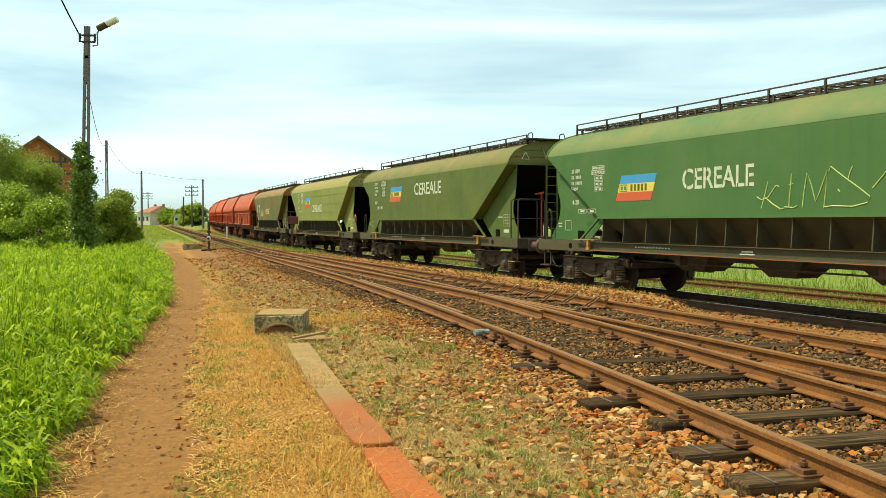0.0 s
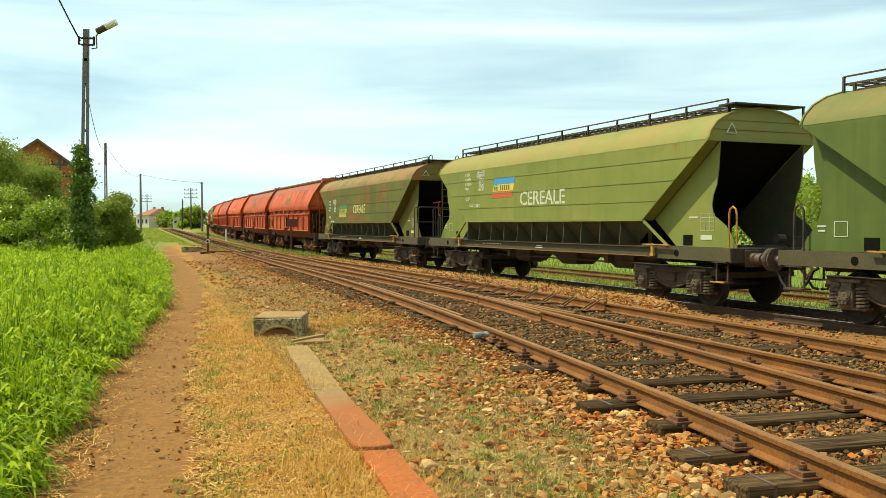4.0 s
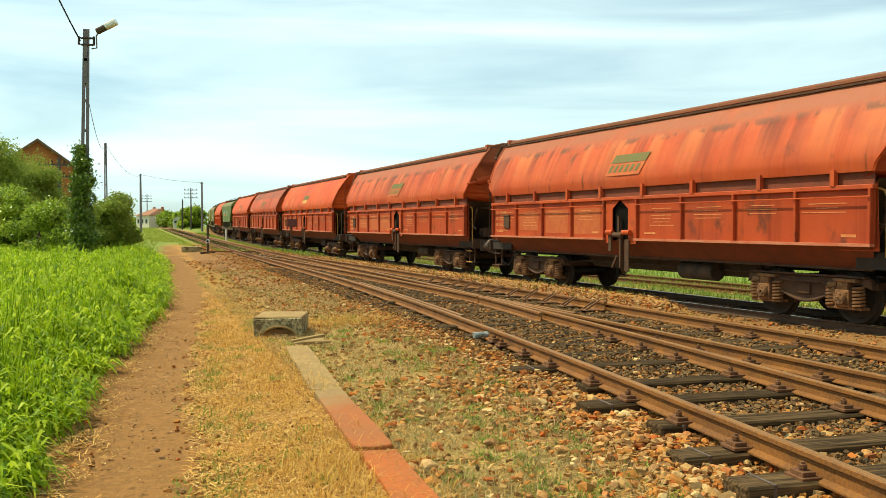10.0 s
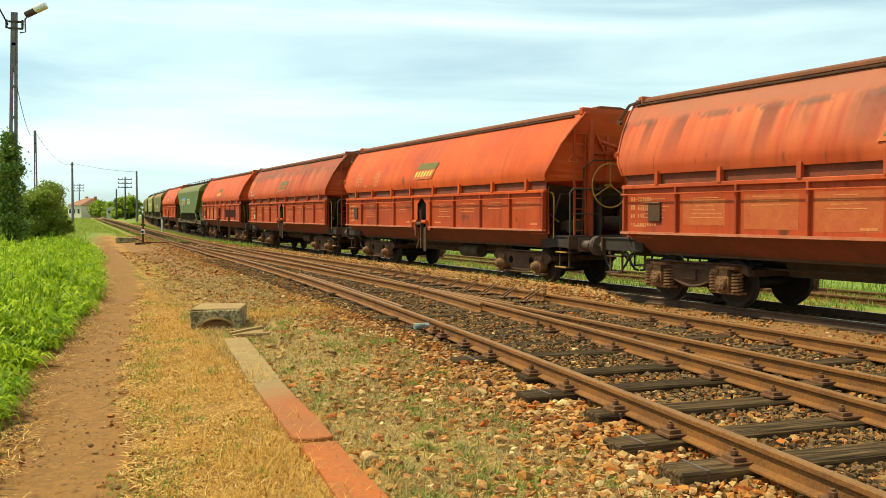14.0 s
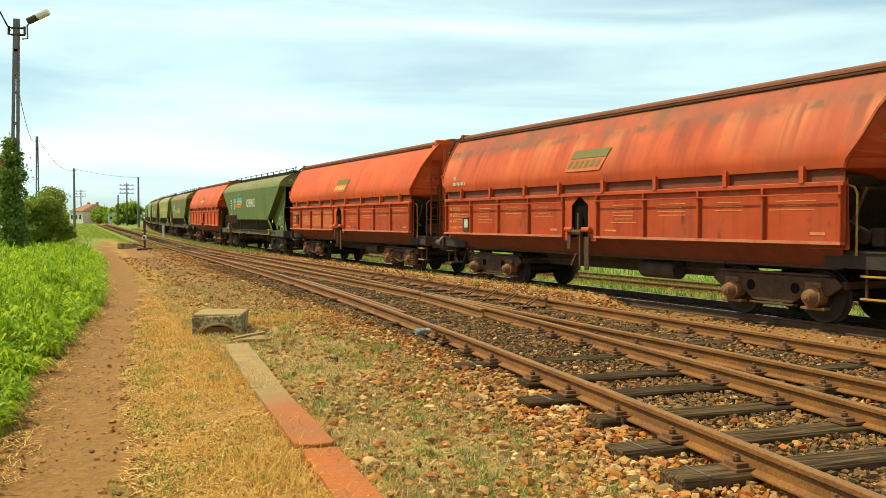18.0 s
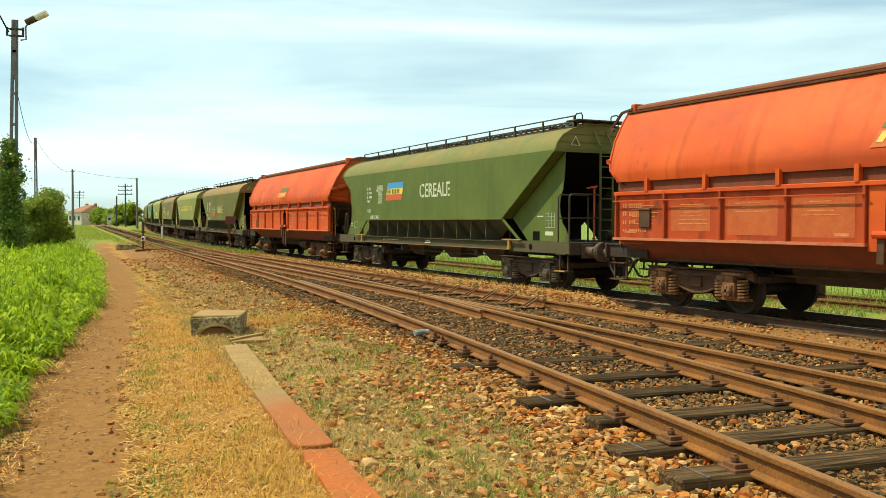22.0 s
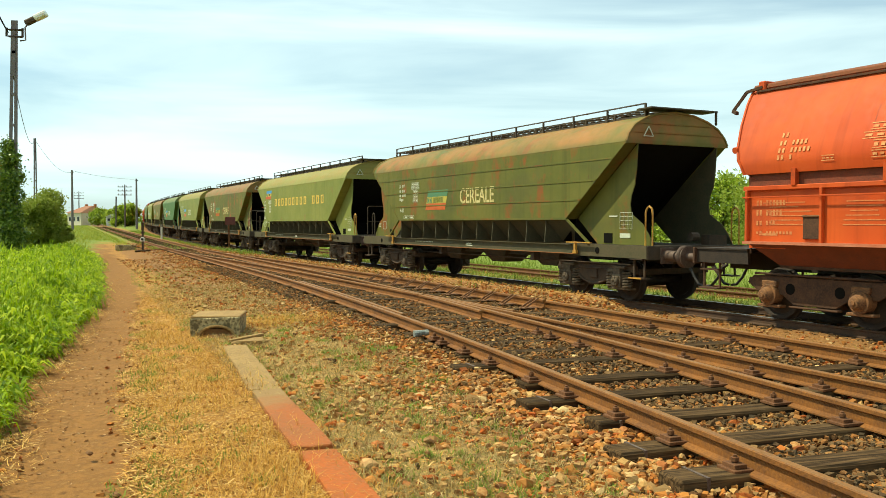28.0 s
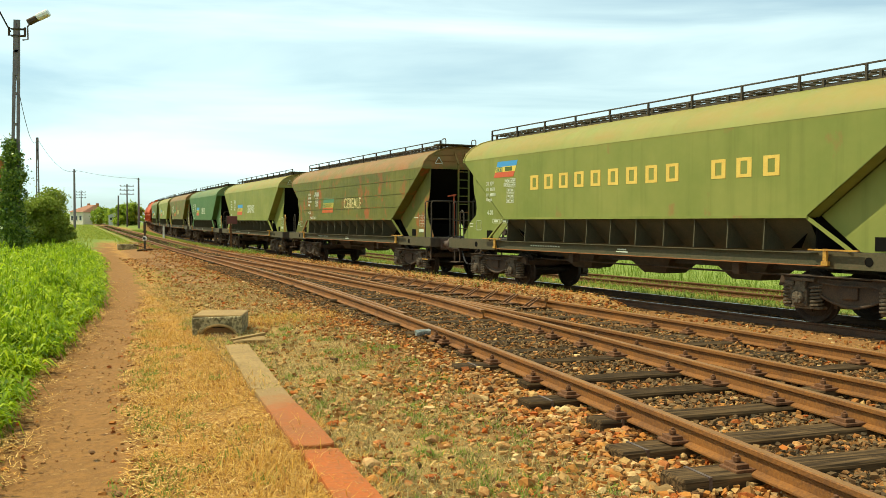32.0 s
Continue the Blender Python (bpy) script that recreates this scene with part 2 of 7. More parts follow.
M = {
    "worn_slab": worn_slab("worn_red_slab", (0.34, 0.092, 0.017), (0.27, 0.092, 0.024), (0.26, 0.155, 0.055), -0.2, -0.75),
    "axle_box": material("rusty_axle_box", (0.1, 0.05, 0.024), (0.26, 0.115, 0.04), 0.9, 0.0, 7, 40, 0.7),
    "axle_grime": material("dusty_axle_box", (0.06, 0.046, 0.03), (0.14, 0.1, 0.06), 0.9, 0.0, 7, 40, 0.7),
    # rail sides darkened in colour for the shadow of the train
    "run_rail": material("shaded_rail", (0.05, 0.03, 0.018), (0.1, 0.05, 0.022), 0.75, 0.1, 4, 50, 0.6, 0.2),
    "patch": material("faded_data_patch", (0.47, 0.115, 0.025), (0.4, 0.07, 0.017), 0.8, 0, 5, 50, 0.6, 0.05),
    "paper": material("weathered_label", (0.62, 0.62, 0.5), (0.2, 0.3, 0.13), 0.8, 0, 14, 60, 0.9, 0.05),
    "teal_band": material("faded_teal_band", (0.06, 0.2, 0.13), (0.09, 0.19, 0.06), 0.7, 0, 4, 40, 0.6, 0),
    "faded_yellow": material("faded_yellow_band", (0.5, 0.4, 0.06), (0.34, 0.3, 0.06), 0.7, 0, 4, 40, 0.6, 0),
    "hatch_stencil": material("cream_stencil", (0.66, 0.33, 0.12), (0.5, 0.15, 0.045), 0.8, 0, 9, 80, 0.7, 0),
    "pale_word": material("yellowed_stencil", (0.66, 0.58, 0.28), (0.45, 0.36, 0.12), 0.7, 0, 6, 60, 0.7, 0),
    "steel": material("dark_steel", (0.04, 0.033, 0.022), (0.085, 0.06, 0.035), 0.8, 0.1, 5, 60, 0.6),
    # grime on bogies and fittings; on red end slopes it stands for shade
    "bogie": material("bogie_grime_shade", (0.04, 0.03, 0.022), (0.1, 0.06, 0.032), 0.85, 0.1, 4, 40, 0.6),
    "bogie_rust": material("rusty_bogie", (0.045, 0.024, 0.014), (0.11, 0.05, 0.022), 0.9, 0.1, 4, 40, 0.6),
    # steel darkened for the shade behind the side frames
    "tread": material("shaded_wheel_steel", (0.022, 0.017, 0.013), (0.05, 0.034, 0.022), 0.8, 0.2, 5, 50, 0.6),
    "buffer": material("buffer_steel", (0.17, 0.12, 0.085), (0.08, 0.05, 0.04), 0.6, 0.4, 8, 60, 0.6),
    "yellow": material("yellow_paint", (0.55, 0.31, 0.035), (0.3, 0.13, 0.03), 0.6, 0, 6, 50, 0.6),
    "white": material("white_stencil", (0.62, 0.63, 0.5), (0.42, 0.45, 0.28), 0.7, 0, 6, 80, 0.6, 0),
    "blue": material("blue_panel", (0.04, 0.24, 0.55), (0.06, 0.28, 0.5), 0.6, 0, 4, 40, 0.5, 0),
    "panel_yellow": material("yellow_panel", (0.78, 0.58, 0.06), (0.6, 0.44, 0.1), 0.6, 0, 4, 40, 0.5, 0),
    "panel_red": material("red_panel", (0.55, 0.07, 0.025), (0.5, 0.12, 0.04), 0.6, 0, 4, 40, 0.5, 0),
    "panel_orange": material("faded_band", (0.52, 0.13, 0.022), (0.42, 0.065, 0.015), 0.7, 0, 4, 40, 0.5, 0),
    "panel_green": material("green_mark", (0.1, 0.12, 0.022), (0.17, 0.1, 0.02), 0.7, 0, 4, 40, 0.5, 0),
    "cream": material("yellow_letters", (0.72, 0.5, 0.1), (0.6, 0.38, 0.07), 0.7, 0, 4, 60, 0.5, 0),
    "spray": material("spray_paint", (0.52, 0.62, 0.2), (0.36, 0.44, 0.14), 0.8, 0, 4, 60, 0.5, 0),
    # pale from scraping and from sunlight on the flange, put into the colour
    "flange": material("scraped_lit_flange", (0.5, 0.19, 0.1), (0.42, 0.09, 0.03), 0.6, 0, 3, 50, 0.7, 0.05),
    "pale_orange": material("worn_stencil", (0.62, 0.27, 0.09), (0.5, 0.11, 0.03), 0.8, 0, 8, 80, 0.7, 0),
    # near-black that stands for the shade in openings and wagon ends
    "hole": material("recess_shade", (0.012, 0.011, 0.009), None, 1.0, 0, 5, 50, 0.4, 0, spec=0.02),
    "rail": material("rusty_rail", (0.25, 0.093, 0.013), (0.13, 0.05, 0.011), 0.8, 0.0, 3, 50, 0.6, 0.25),
    "rail_top": material("worn_rail_top", (0.29, 0.135, 0.033), (0.17, 0.076, 0.02), 0.6, 0.2, 2, 60, 0.5, 0.05),
    "earth": material("dry_earth", (0.22, 0.1, 0.03), (0.13, 0.06, 0.02), 0.95, 0, 20, 90, 0.6, 0.3),
    "sign_red": material("faded_red_sign", (0.15, 0.04, 0.028), (0.1, 0.03, 0.022), 0.7, 0, 6, 40, 0.5, 0.05),
    "rail_shiny": material("polished_rail_top", (0.55, 0.54, 0.53), (0.4, 0.38, 0.36), 0.28, 0.9, 2, 60, 0.5, 0.03),
    "rust_edge": material("rust_edge", (0.34, 0.13, 0.035), (0.2, 0.075, 0.025), 0.9, 0.0, 6, 60, 0.6),
    "sill": material("grimy_sill_paint", (0.055, 0.052, 0.02), (0.09, 0.068, 0.03), 0.8, 0.0, 2, 30, 0.6),
    "roof_rust": material("sooty_rust", (0.13, 0.05, 0.02), (0.22, 0.06, 0.02), 0.9, 0.0, 2, 30, 0.7),
    "iron": material("rusty_iron", (0.085, 0.036, 0.014), (0.18, 0.072, 0.024), 0.85, 0.1, 12, 80, 0.6),
    "sleeper": timber("creosoted_timber", (0.026, 0.016, 0.008), (0.115, 0.068, 0.03)),
    "concrete": material("weathered_concrete", (0.42, 0.33, 0.16), (0.13, 0.1, 0.045), 0.95, 0, 5, 30, 1.3, 0.8),
    "slab": material("grey_slab", (0.34, 0.21, 0.072), (0.25, 0.15, 0.052), 0.95, 0, 3, 45, 1.0, 0.4),
    "red_slab": material("red_slab", (0.41, 0.096, 0.011), (0.31, 0.09, 0.017), 0.85, 0, 2.5, 30, 0.9, 0.4),
    "pole": material("pole_concrete", (0.2, 0.17, 0.16), (0.13, 0.11, 0.11), 0.9, 0, 4, 50, 0.6, 0.3),
    "wood_pole": material("dark_pole", (0.11, 0.085, 0.07), (0.06, 0.05, 0.045), 0.9, 0, 4, 50, 0.6, 0.3),
    "glass": material("lamp_glass", (0.75, 0.76, 0.7), (0.65, 0.62, 0.5), 0.2, 0, 6, 60, 0.4, 0),
    "wire": material("black_cable", (0.03, 0.03, 0.035), None, 0.7, 0, 5, 50, 0.4, 0),
    "brick": material("brick_wall", (0.42, 0.14, 0.035), (0.26, 0.1, 0.03), 0.9, 0, 3, 30, 0.6, 0.3),
    "roof_tile": material("roof_tiles", (0.2, 0.12, 0.07), (0.12, 0.075, 0.05), 0.9, 0, 2, 20, 0.6, 0.4),
    "red_roof": material("red_tiles", (0.34, 0.15, 0.075), (0.24, 0.1, 0.055), 0.9, 0, 2, 20, 0.6, 0.4),
    "plaster": material("cream_plaster", (0.72, 0.63, 0.47), (0.6, 0.5, 0.38), 0.9, 0, 2, 30, 0.5, 0.1),
    "hut": material("grey_hut", (0.6, 0.6, 0.56), (0.45, 0.46, 0.43), 0.7, 0, 2, 30, 0.5, 0.1),
    "pane": material("dark_pane", (0.04, 0.045, 0.05), None, 0.15, 0, 3, 30, 0.4, 0),
    "bark": material("bark", (0.12, 0.085, 0.055), (0.06, 0.045, 0.03), 0.95, 0, 6, 40, 0.7, 0.6),
    "bottle": material("plastic_bottle", (0.12, 0.14, 0.12), (0.34, 0.36, 0.32), 0.5, 0, 14, 60, 0.7, 0.4),
    "white_lamp": material("white_enamel", (0.72, 0.7, 0.62), None, 0.5, 0, 5, 50, 0.4, 0),
    # dark olive: shade under the hopper and inside the ends, put into the colour
    "grime": material("shaded_underside", (0.05, 0.05, 0.024), (0.085, 0.07, 0.035), 0.85, 0, 3, 40, 0.6, 0.2),
    # darker red with the shade below hatches and doors put into it
    "shaded_red": material("shaded_red_underside", (0.21, 0.045, 0.015), (0.12, 0.033, 0.013), 0.8, 0, 3, 40, 0.6, 0.2),
    "litter": islands("straw_litter", [(0.56, 0.3, 0.064), (0.76, 0.47, 0.14), (0.22, 0.1, 0.028), (0.66, 0.37, 0.083), (0.42, 0.19, 0.042), (0.82, 0.56, 0.21), (0.16, 0.076, 0.02), (0.48, 0.22, 0.05)], 0.85, 0.15),
    "pebble": islands("path_pebble", [(0.4, 0.2, 0.07), (0.3, 0.14, 0.05), (0.55, 0.36, 0.18)], 0.9),
    "hose": material("rubber_hose", (0.03, 0.028, 0.026), None, 0.75, 0, 5, 50, 0.4, 0.1),
    "stones": islands("ballast_stone", [(0.37, 0.105, 0.02), (0.45, 0.19, 0.043), (0.16, 0.062, 0.016), (0.47, 0.28, 0.1), (0.31, 0.12, 0.026), (0.57, 0.39, 0.17), (0.41, 0.095, 0.017), (0.09, 0.052, 0.022), (0.39, 0.148, 0.033), (0.21, 0.13, 0.052)], 0.9, 0, 0.4),
    "big_stone": material("big_ballast_stone", (0.3, 0.12, 0.028), (0.44, 0.25, 0.085), 0.9, 0, 9, 60, 0.6, 0.4, 0.35),
    # grimy between the siding's rails; under the train a painted shadow
    "grey_stones": islands("grimy_and_shaded_stone", [(0.085, 0.056, 0.028), (0.17, 0.095, 0.038), (0.05, 0.036, 0.02), (0.31, 0.13, 0.036), (0.13, 0.082, 0.04), (0.25, 0.14, 0.052)], 0.9, 0, 0.4),
    "dry": islands("dry_grass_blade", [(0.58, 0.31, 0.057), (0.7, 0.4, 0.085), (0.42, 0.2, 0.04), (0.76, 0.49, 0.14), (0.3, 0.14, 0.034)], 0.8, 0.25),
    "stalk": islands("dead_stalk", [(0.44, 0.31, 0.11), (0.28, 0.19, 0.065), (0.16, 0.12, 0.045), (0.56, 0.42, 0.18), (0.22, 0.19, 0.06)], 0.85, 0.25),
    "field": islands("field_grass_blade", [(0.24, 0.29, 0.03), (0.34, 0.36, 0.045), (0.17, 0.23, 0.02), (0.42, 0.36, 0.07)], 0.7, 0.3),
    "weed": islands("green_weed_blade", [(0.16, 0.24, 0.03), (0.25, 0.3, 0.05), (0.11, 0.18, 0.02)], 0.7, 0.3),
    "crop": islands("crop_leaf", [(0.25, 0.38, 0.009), (0.09, 0.165, 0.006), (0.42, 0.53, 0.015), (0.18, 0.3, 0.008), (0.55, 0.62, 0.04), (0.33, 0.455, 0.014)], 0.5, 0.45),
    "bush": islands("bush_leaf", [(0.07, 0.12, 0.009), (0.25, 0.35, 0.026), (0.55, 0.62, 0.07), (0.15, 0.23, 0.014), (0.38, 0.48, 0.036)], 0.4, 0.35, spec=0.4),
    "ivy": islands("ivy_leaf", [(0.04, 0.08, 0.008), (0.11, 0.19, 0.018), (0.3, 0.38, 0.05), (0.05, 0.1, 0.01), (0.16, 0.26, 0.025)], 0.35, 0.25, spec=0.5),
    "pale_leaf": islands("pale_leaf", [(0.24, 0.3, 0.04), (0.32, 0.38, 0.06), (0.18, 0.24, 0.03), (0.38, 0.42, 0.1)], 0.55, 0.42),
}
GREENS = {
    "fresh": paint("green_paint", (0.084, 0.118, 0.026), (0.118, 0.148, 0.035), (0.16, 0.11, 0.035), 0.68, (0.2, 0.15, 0.038), streak=0.4, dust_at=0.26),
    "light": paint("light_green_paint", (0.17, 0.2, 0.043), (0.235, 0.245, 0.06), (0.26, 0.15, 0.05), 0.64, (0.27, 0.2, 0.05), streak=0.4, dust_at=0.26),
    "rusty": paint("rusty_green_paint", (0.1, 0.112, 0.022), (0.15, 0.14, 0.03), (0.24, 0.082, 0.02), 0.535, (0.32, 0.15, 0.042), streak=0.6, drips=0.5, dust_at=0.33),
    "brown": paint("brown_green_paint", (0.11, 0.122, 0.026), (0.165, 0.155, 0.035), (0.3, 0.1, 0.03), 0.545, (0.24, 0.12, 0.036), streak=0.6, drips=0.4, dust_at=0.25),
    "teal": paint("teal_green_paint", (0.062, 0.14, 0.04), (0.085, 0.16, 0.05), (0.2, 0.14, 0.06), 0.74, (0.16, 0.17, 0.05), streak=0.3, dust_at=0.26),
}
REDS = {
    "bright": paint("red_oxide_paint", (0.5, 0.066, 0.012), (0.6, 0.1, 0.018), (0.17, 0.045, 0.018), 0.66, None, streak=0.6, drips=0.7),
    "stained": paint("stained_red_paint", (0.44, 0.06, 0.014), (0.52, 0.1, 0.028), (0.13, 0.042, 0.018), 0.64, (0.34, 0.1, 0.045), 3.8, streak=0.7, drips=1.7, dust_at=0.15),
    "dull": paint("dull_red_paint", (0.41, 0.056, 0.014), (0.5, 0.086, 0.022), (0.11, 0.037, 0.018), 0.63, (0.2, 0.066, 0.027), 3.62, streak=0.7, drips=1.4, dust_at=0.3),
}


# a darker red with more rust than the hatch paints
DARK_DOOR = paint("dark_red_door_paint", (0.36, 0.05, 0.013), (0.44, 0.073, 0.019), (0.12, 0.034, 0.015), 0.58, None, streak=0.8, drips=0.9)


# ---- mesh building ----
class Geo:
    """Vertices and faces of one part, put together from simple pieces."""

    def __init__(self):
        self.v, self.f = [], []

    def add(self, verts, faces):
        k = len(self.v)
        self.v += [tuple(p) for p in verts]
        self.f += [tuple(i + k for i in q) for q in faces]
        return self

    def box(self, c, s, m=None):
        x, y, z = (d / 2 for d in s)
        vs = [Vector((sx * x, sy * y, sz * z)) for sx in (-1, 1) for sy in (-1, 1) for sz in (-1, 1)]
        if m is not None:
            vs = [m @ p for p in vs]
        return self.add([p + Vector(c) for p in vs], [(0, 1, 3, 2), (4, 6, 7, 5), (0, 4, 5, 1), (2, 3, 7, 6), (0, 2, 6, 4), (1, 5, 7, 3)])

    def bar(self, a, b, w, h=None):
        """A square bar from a to b."""
        a, b = Vector(a), Vector(b)
        d = b - a
        q = d.to_track_quat("X", "Z").to_matrix()
        return self.box((a + b) / 2, (d.length, w, h or w), q)

    def cyl(self, a, b, r, n=10, r2=None):
        a, b = Vector(a), Vector(b)
        q = (b - a).to_track_quat("Z", "Y").to_matrix()
        vs = []
        for p, rad in ((a, r), (b, r if r2 is None else r2)):
            vs += [p + q @ Vector((rad * math.cos(2 * math.pi * i / n), rad * math.sin(2 * math.pi * i / n), 0)) for i in range(n)]
        fs = [(i, (i + 1) % n, n + (i + 1) % n, n + i) for i in range(n)]
        return self.add(vs, fs + [tuple(range(n))[::-1], tuple(range(n, 2 * n))])

    def tube(self, pts, r, n=6):
        """A round bar bent along points."""
        pts = [Vector(p) for p in pts]
        vs, fs = [], []
        for j, p in enumerate(pts):
            d = pts[min(j + 1, len(pts) - 1)] - pts[max(j - 1, 0)]
            q = d.to_track_quat("Z", "Y").to_matrix()
            vs += [p + q @ Vector((r * math.cos(2 * math.pi * i / n), r * math.sin(2 * math.pi * i / n), 0)) for i in range(n)]
        for j in range(len(pts) - 1):
            fs += [(j * n + i, j * n + (i + 1) % n, (j + 1) * n + (i + 1) % n, (j + 1) * n + i) for i in range(n)]
        k = (len(pts) - 1) * n
        return self.add(vs, fs + [tuple(range(n))[::-1], tuple(range(k, k + n))])

    def ring(self, c, axis, r, t, n=24, k=6):
        c, q = Vector(c), Vector(axis).to_track_quat("Z", "Y").to_matrix()
        vs, fs = [], []
        for i in range(n):
            a = 2 * math.pi * i / n
            for j in range(k):
                b = 2 * math.pi * j / k
                vs.append(c + q @ Vector(((r + t * math.cos(b)) * math.cos(a), (r + t * math.cos(b)) * math.sin(a), t * math.sin(b))))
                fs.append((i * k + j, ((i + 1) % n) * k + j, ((i + 1) % n) * k + (j + 1) % k, i * k + (j + 1) % k))
        return self.add(vs, fs)

    def plate(self, outline, y, t):
        """A plate in the xz plane, t thick, centred on y."""
        n = len(outline)
        vs = [(x, y - t / 2, z) for x, z in outline] + [(x, y + t / 2, z) for x, z in outline]
        fs = [(i, (i + 1) % n, n + (i + 1) % n, n + i) for i in range(n)]
        return self.add(vs, fs + [tuple(range(n))[::-1], tuple(range(n, 2 * n))])

    def section(self, outline, x0, x1):
        """A yz outline drawn out along x."""
        n = len(outline)
        vs = [(x0, y, z) for y, z in outline] + [(x1, y, z) for y, z in outline]
        fs = [(i, (i + 1) % n, n + (i + 1) % n, n + i) for i in range(n)]
        return self.add(vs, fs + [tuple(range(n))[::-1], tuple(range(n, 2 * n))])


def mesh_of(name, g, mat, bevel=0.0, smooth=False):
    me = bpy.data.meshes.new(name)
    me.from_pydata(g.v, [], g.f)
    bm = bmesh.new()
    bm.from_mesh(me)
    bmesh.ops.recalc_face_normals(bm, faces=bm.faces)
    if bevel:
        edges = [e for e in bm.edges if len(e.link_faces) == 2 and e.calc_face_angle(0) > 0.6]
        bmesh.ops.bevel(bm, geom=edges, offset=bevel, segments=1, affect="EDGES", clamp_overlap=True)
    bm.to_mesh(me)
    bm.free()
    me.materials.append(mat)
    if smooth:
        me.polygons.foreach_set("use_smooth", [True] * len(me.polygons))
        me.set_sharp_from_angle(angle=radians(35))
    return me


def part(name, g, mat, parent, label="", bevel=0.0, smooth=False, at=None):
    ob = new(name, mesh_of(name, g, mat, bevel, smooth))
    ob.parent = parent
    if at is not None:
        ob.matrix_local = at
    return tagged(ob, label)


def shared(name, me, parent, m, label=""):
    ob = new(name, me)
    ob.parent = parent
    ob.matrix_local = m
    return tagged(ob, label)


def thing(name, label, category, group="", kind="", at=None):
    ob = new(name)
    ob.empty_display_size = 0.2
    if at is not None:
        ob.matrix_world = at
    return tagged(ob, label, category, group, kind)


def solid(name, g, mat, label, category, group="", kind="", bevel=0.0, smooth=False, at=None):
    ob = new(name, mesh_of(name, g, mat, bevel, smooth))
    if at is not None:
        ob.matrix_world = at
    return tagged(ob, label, category, group, kind)


def bulk(name, v, f, mat, smooth=False):
    """A mesh of many small pieces from arrays of points and of equal faces."""
    me = bpy.data.meshes.new(name)
    v, f = np.asarray(v, np.float32), np.asarray(f, np.int32)
    me.vertices.add(len(v))
    me.vertices.foreach_set("co", v.ravel())
    me.loops.add(f.size)
    me.loops.foreach_set("vertex_index", f.ravel())
    me.polygons.add(len(f))
    me.polygons.foreach_set("loop_start", np.arange(0, f.size, f.shape[1], dtype=np.int32))
    me.update(calc_edges=True)
    if not smooth:
        me.shade_flat()
    me.materials.append(mat)
    return me


def letters(text, size, stretch=1.0):
    """The mesh of a word in the built-in font: x along it, y up, its lower left corner at the origin."""
    cu = bpy.data.curves.new("word", "FONT")
    cu.body, cu.size, cu.extrude, cu.offset = text, size, 0.002, 0.012 * size
    ob = bpy.data.objects.new("word", cu)
    scene.collection.objects.link(ob)
    me = bpy.data.meshes.new_from_object(ob.evaluated_get(bpy.context.evaluated_depsgraph_get()))
    bpy.data.objects.remove(ob)
    co = np.empty(len(me.vertices) * 3, np.float32)
    me.vertices.foreach_get("co", co)
    co = co.reshape(-1, 3)
    co[:, :2] -= co[:, :2].min(0)
    co[:, 0] *= stretch
    me.vertices.foreach_set("co", co.ravel())
    return me


# ---- the lie of the land ----
AZ, BEND, OFF = radians(-24.65), 0.001386, 13.71
HUB = Vector((math.cos(AZ), -math.sin(AZ))) * (OFF + 1 / BEND)
# the curve eases far along the line
EASE, FAR_BEND = 70.0, 0.000693
EASE_TH = AZ + BEND * EASE
EASE_AT = HUB - Vector((math.cos(EASE_TH), -math.sin(EASE_TH))) / BEND
FAR_HUB = EASE_AT + Vector((math.cos(EASE_TH), -math.sin(EASE_TH))) / FAR_BEND
MAIN = radians(-19.2)
MN, MD = Vector((math.cos(MAIN), -math.sin(MAIN))), Vector((math.sin(MAIN), math.cos(MAIN)))


def rise(y):
    return 0.0 if y < 45 else 0.0062 * (y - 45) ** 2 / (y - 35) if y < 205 else 0.934


def line_at(s, lat=0.0):
    """A point on the train's line, s metres along it and lat metres beyond it, with the heading there."""
    th = AZ + BEND * s
    if s > EASE:
        th = EASE_TH + FAR_BEND * (s - EASE)
        p = FAR_HUB - Vector((math.cos(th), -math.sin(th))) * (1 / FAR_BEND - lat)
    else:
        p = HUB - Vector((math.cos(th), -math.sin(th))) * (1 / BEND - lat)
    return p.x, p.y, th


def lateral(x, y):
    if (Vector((x, y)) - EASE_AT).dot(Vector((math.sin(EASE_TH), math.cos(EASE_TH)))) > 0:
        return 1 / FAR_BEND - (FAR_HUB - Vector((x, y))).length
    return 1 / BEND - (HUB - Vector((x, y))).length


RAIL_Z = -0.24


def smooth01(a):
    a = min(1.0, max(0.0, a))
    return a * a * (3 - 2 * a)


def near_left(y):
    return 4.89 - (max(0.0, 26 - y) ** 2) / 382


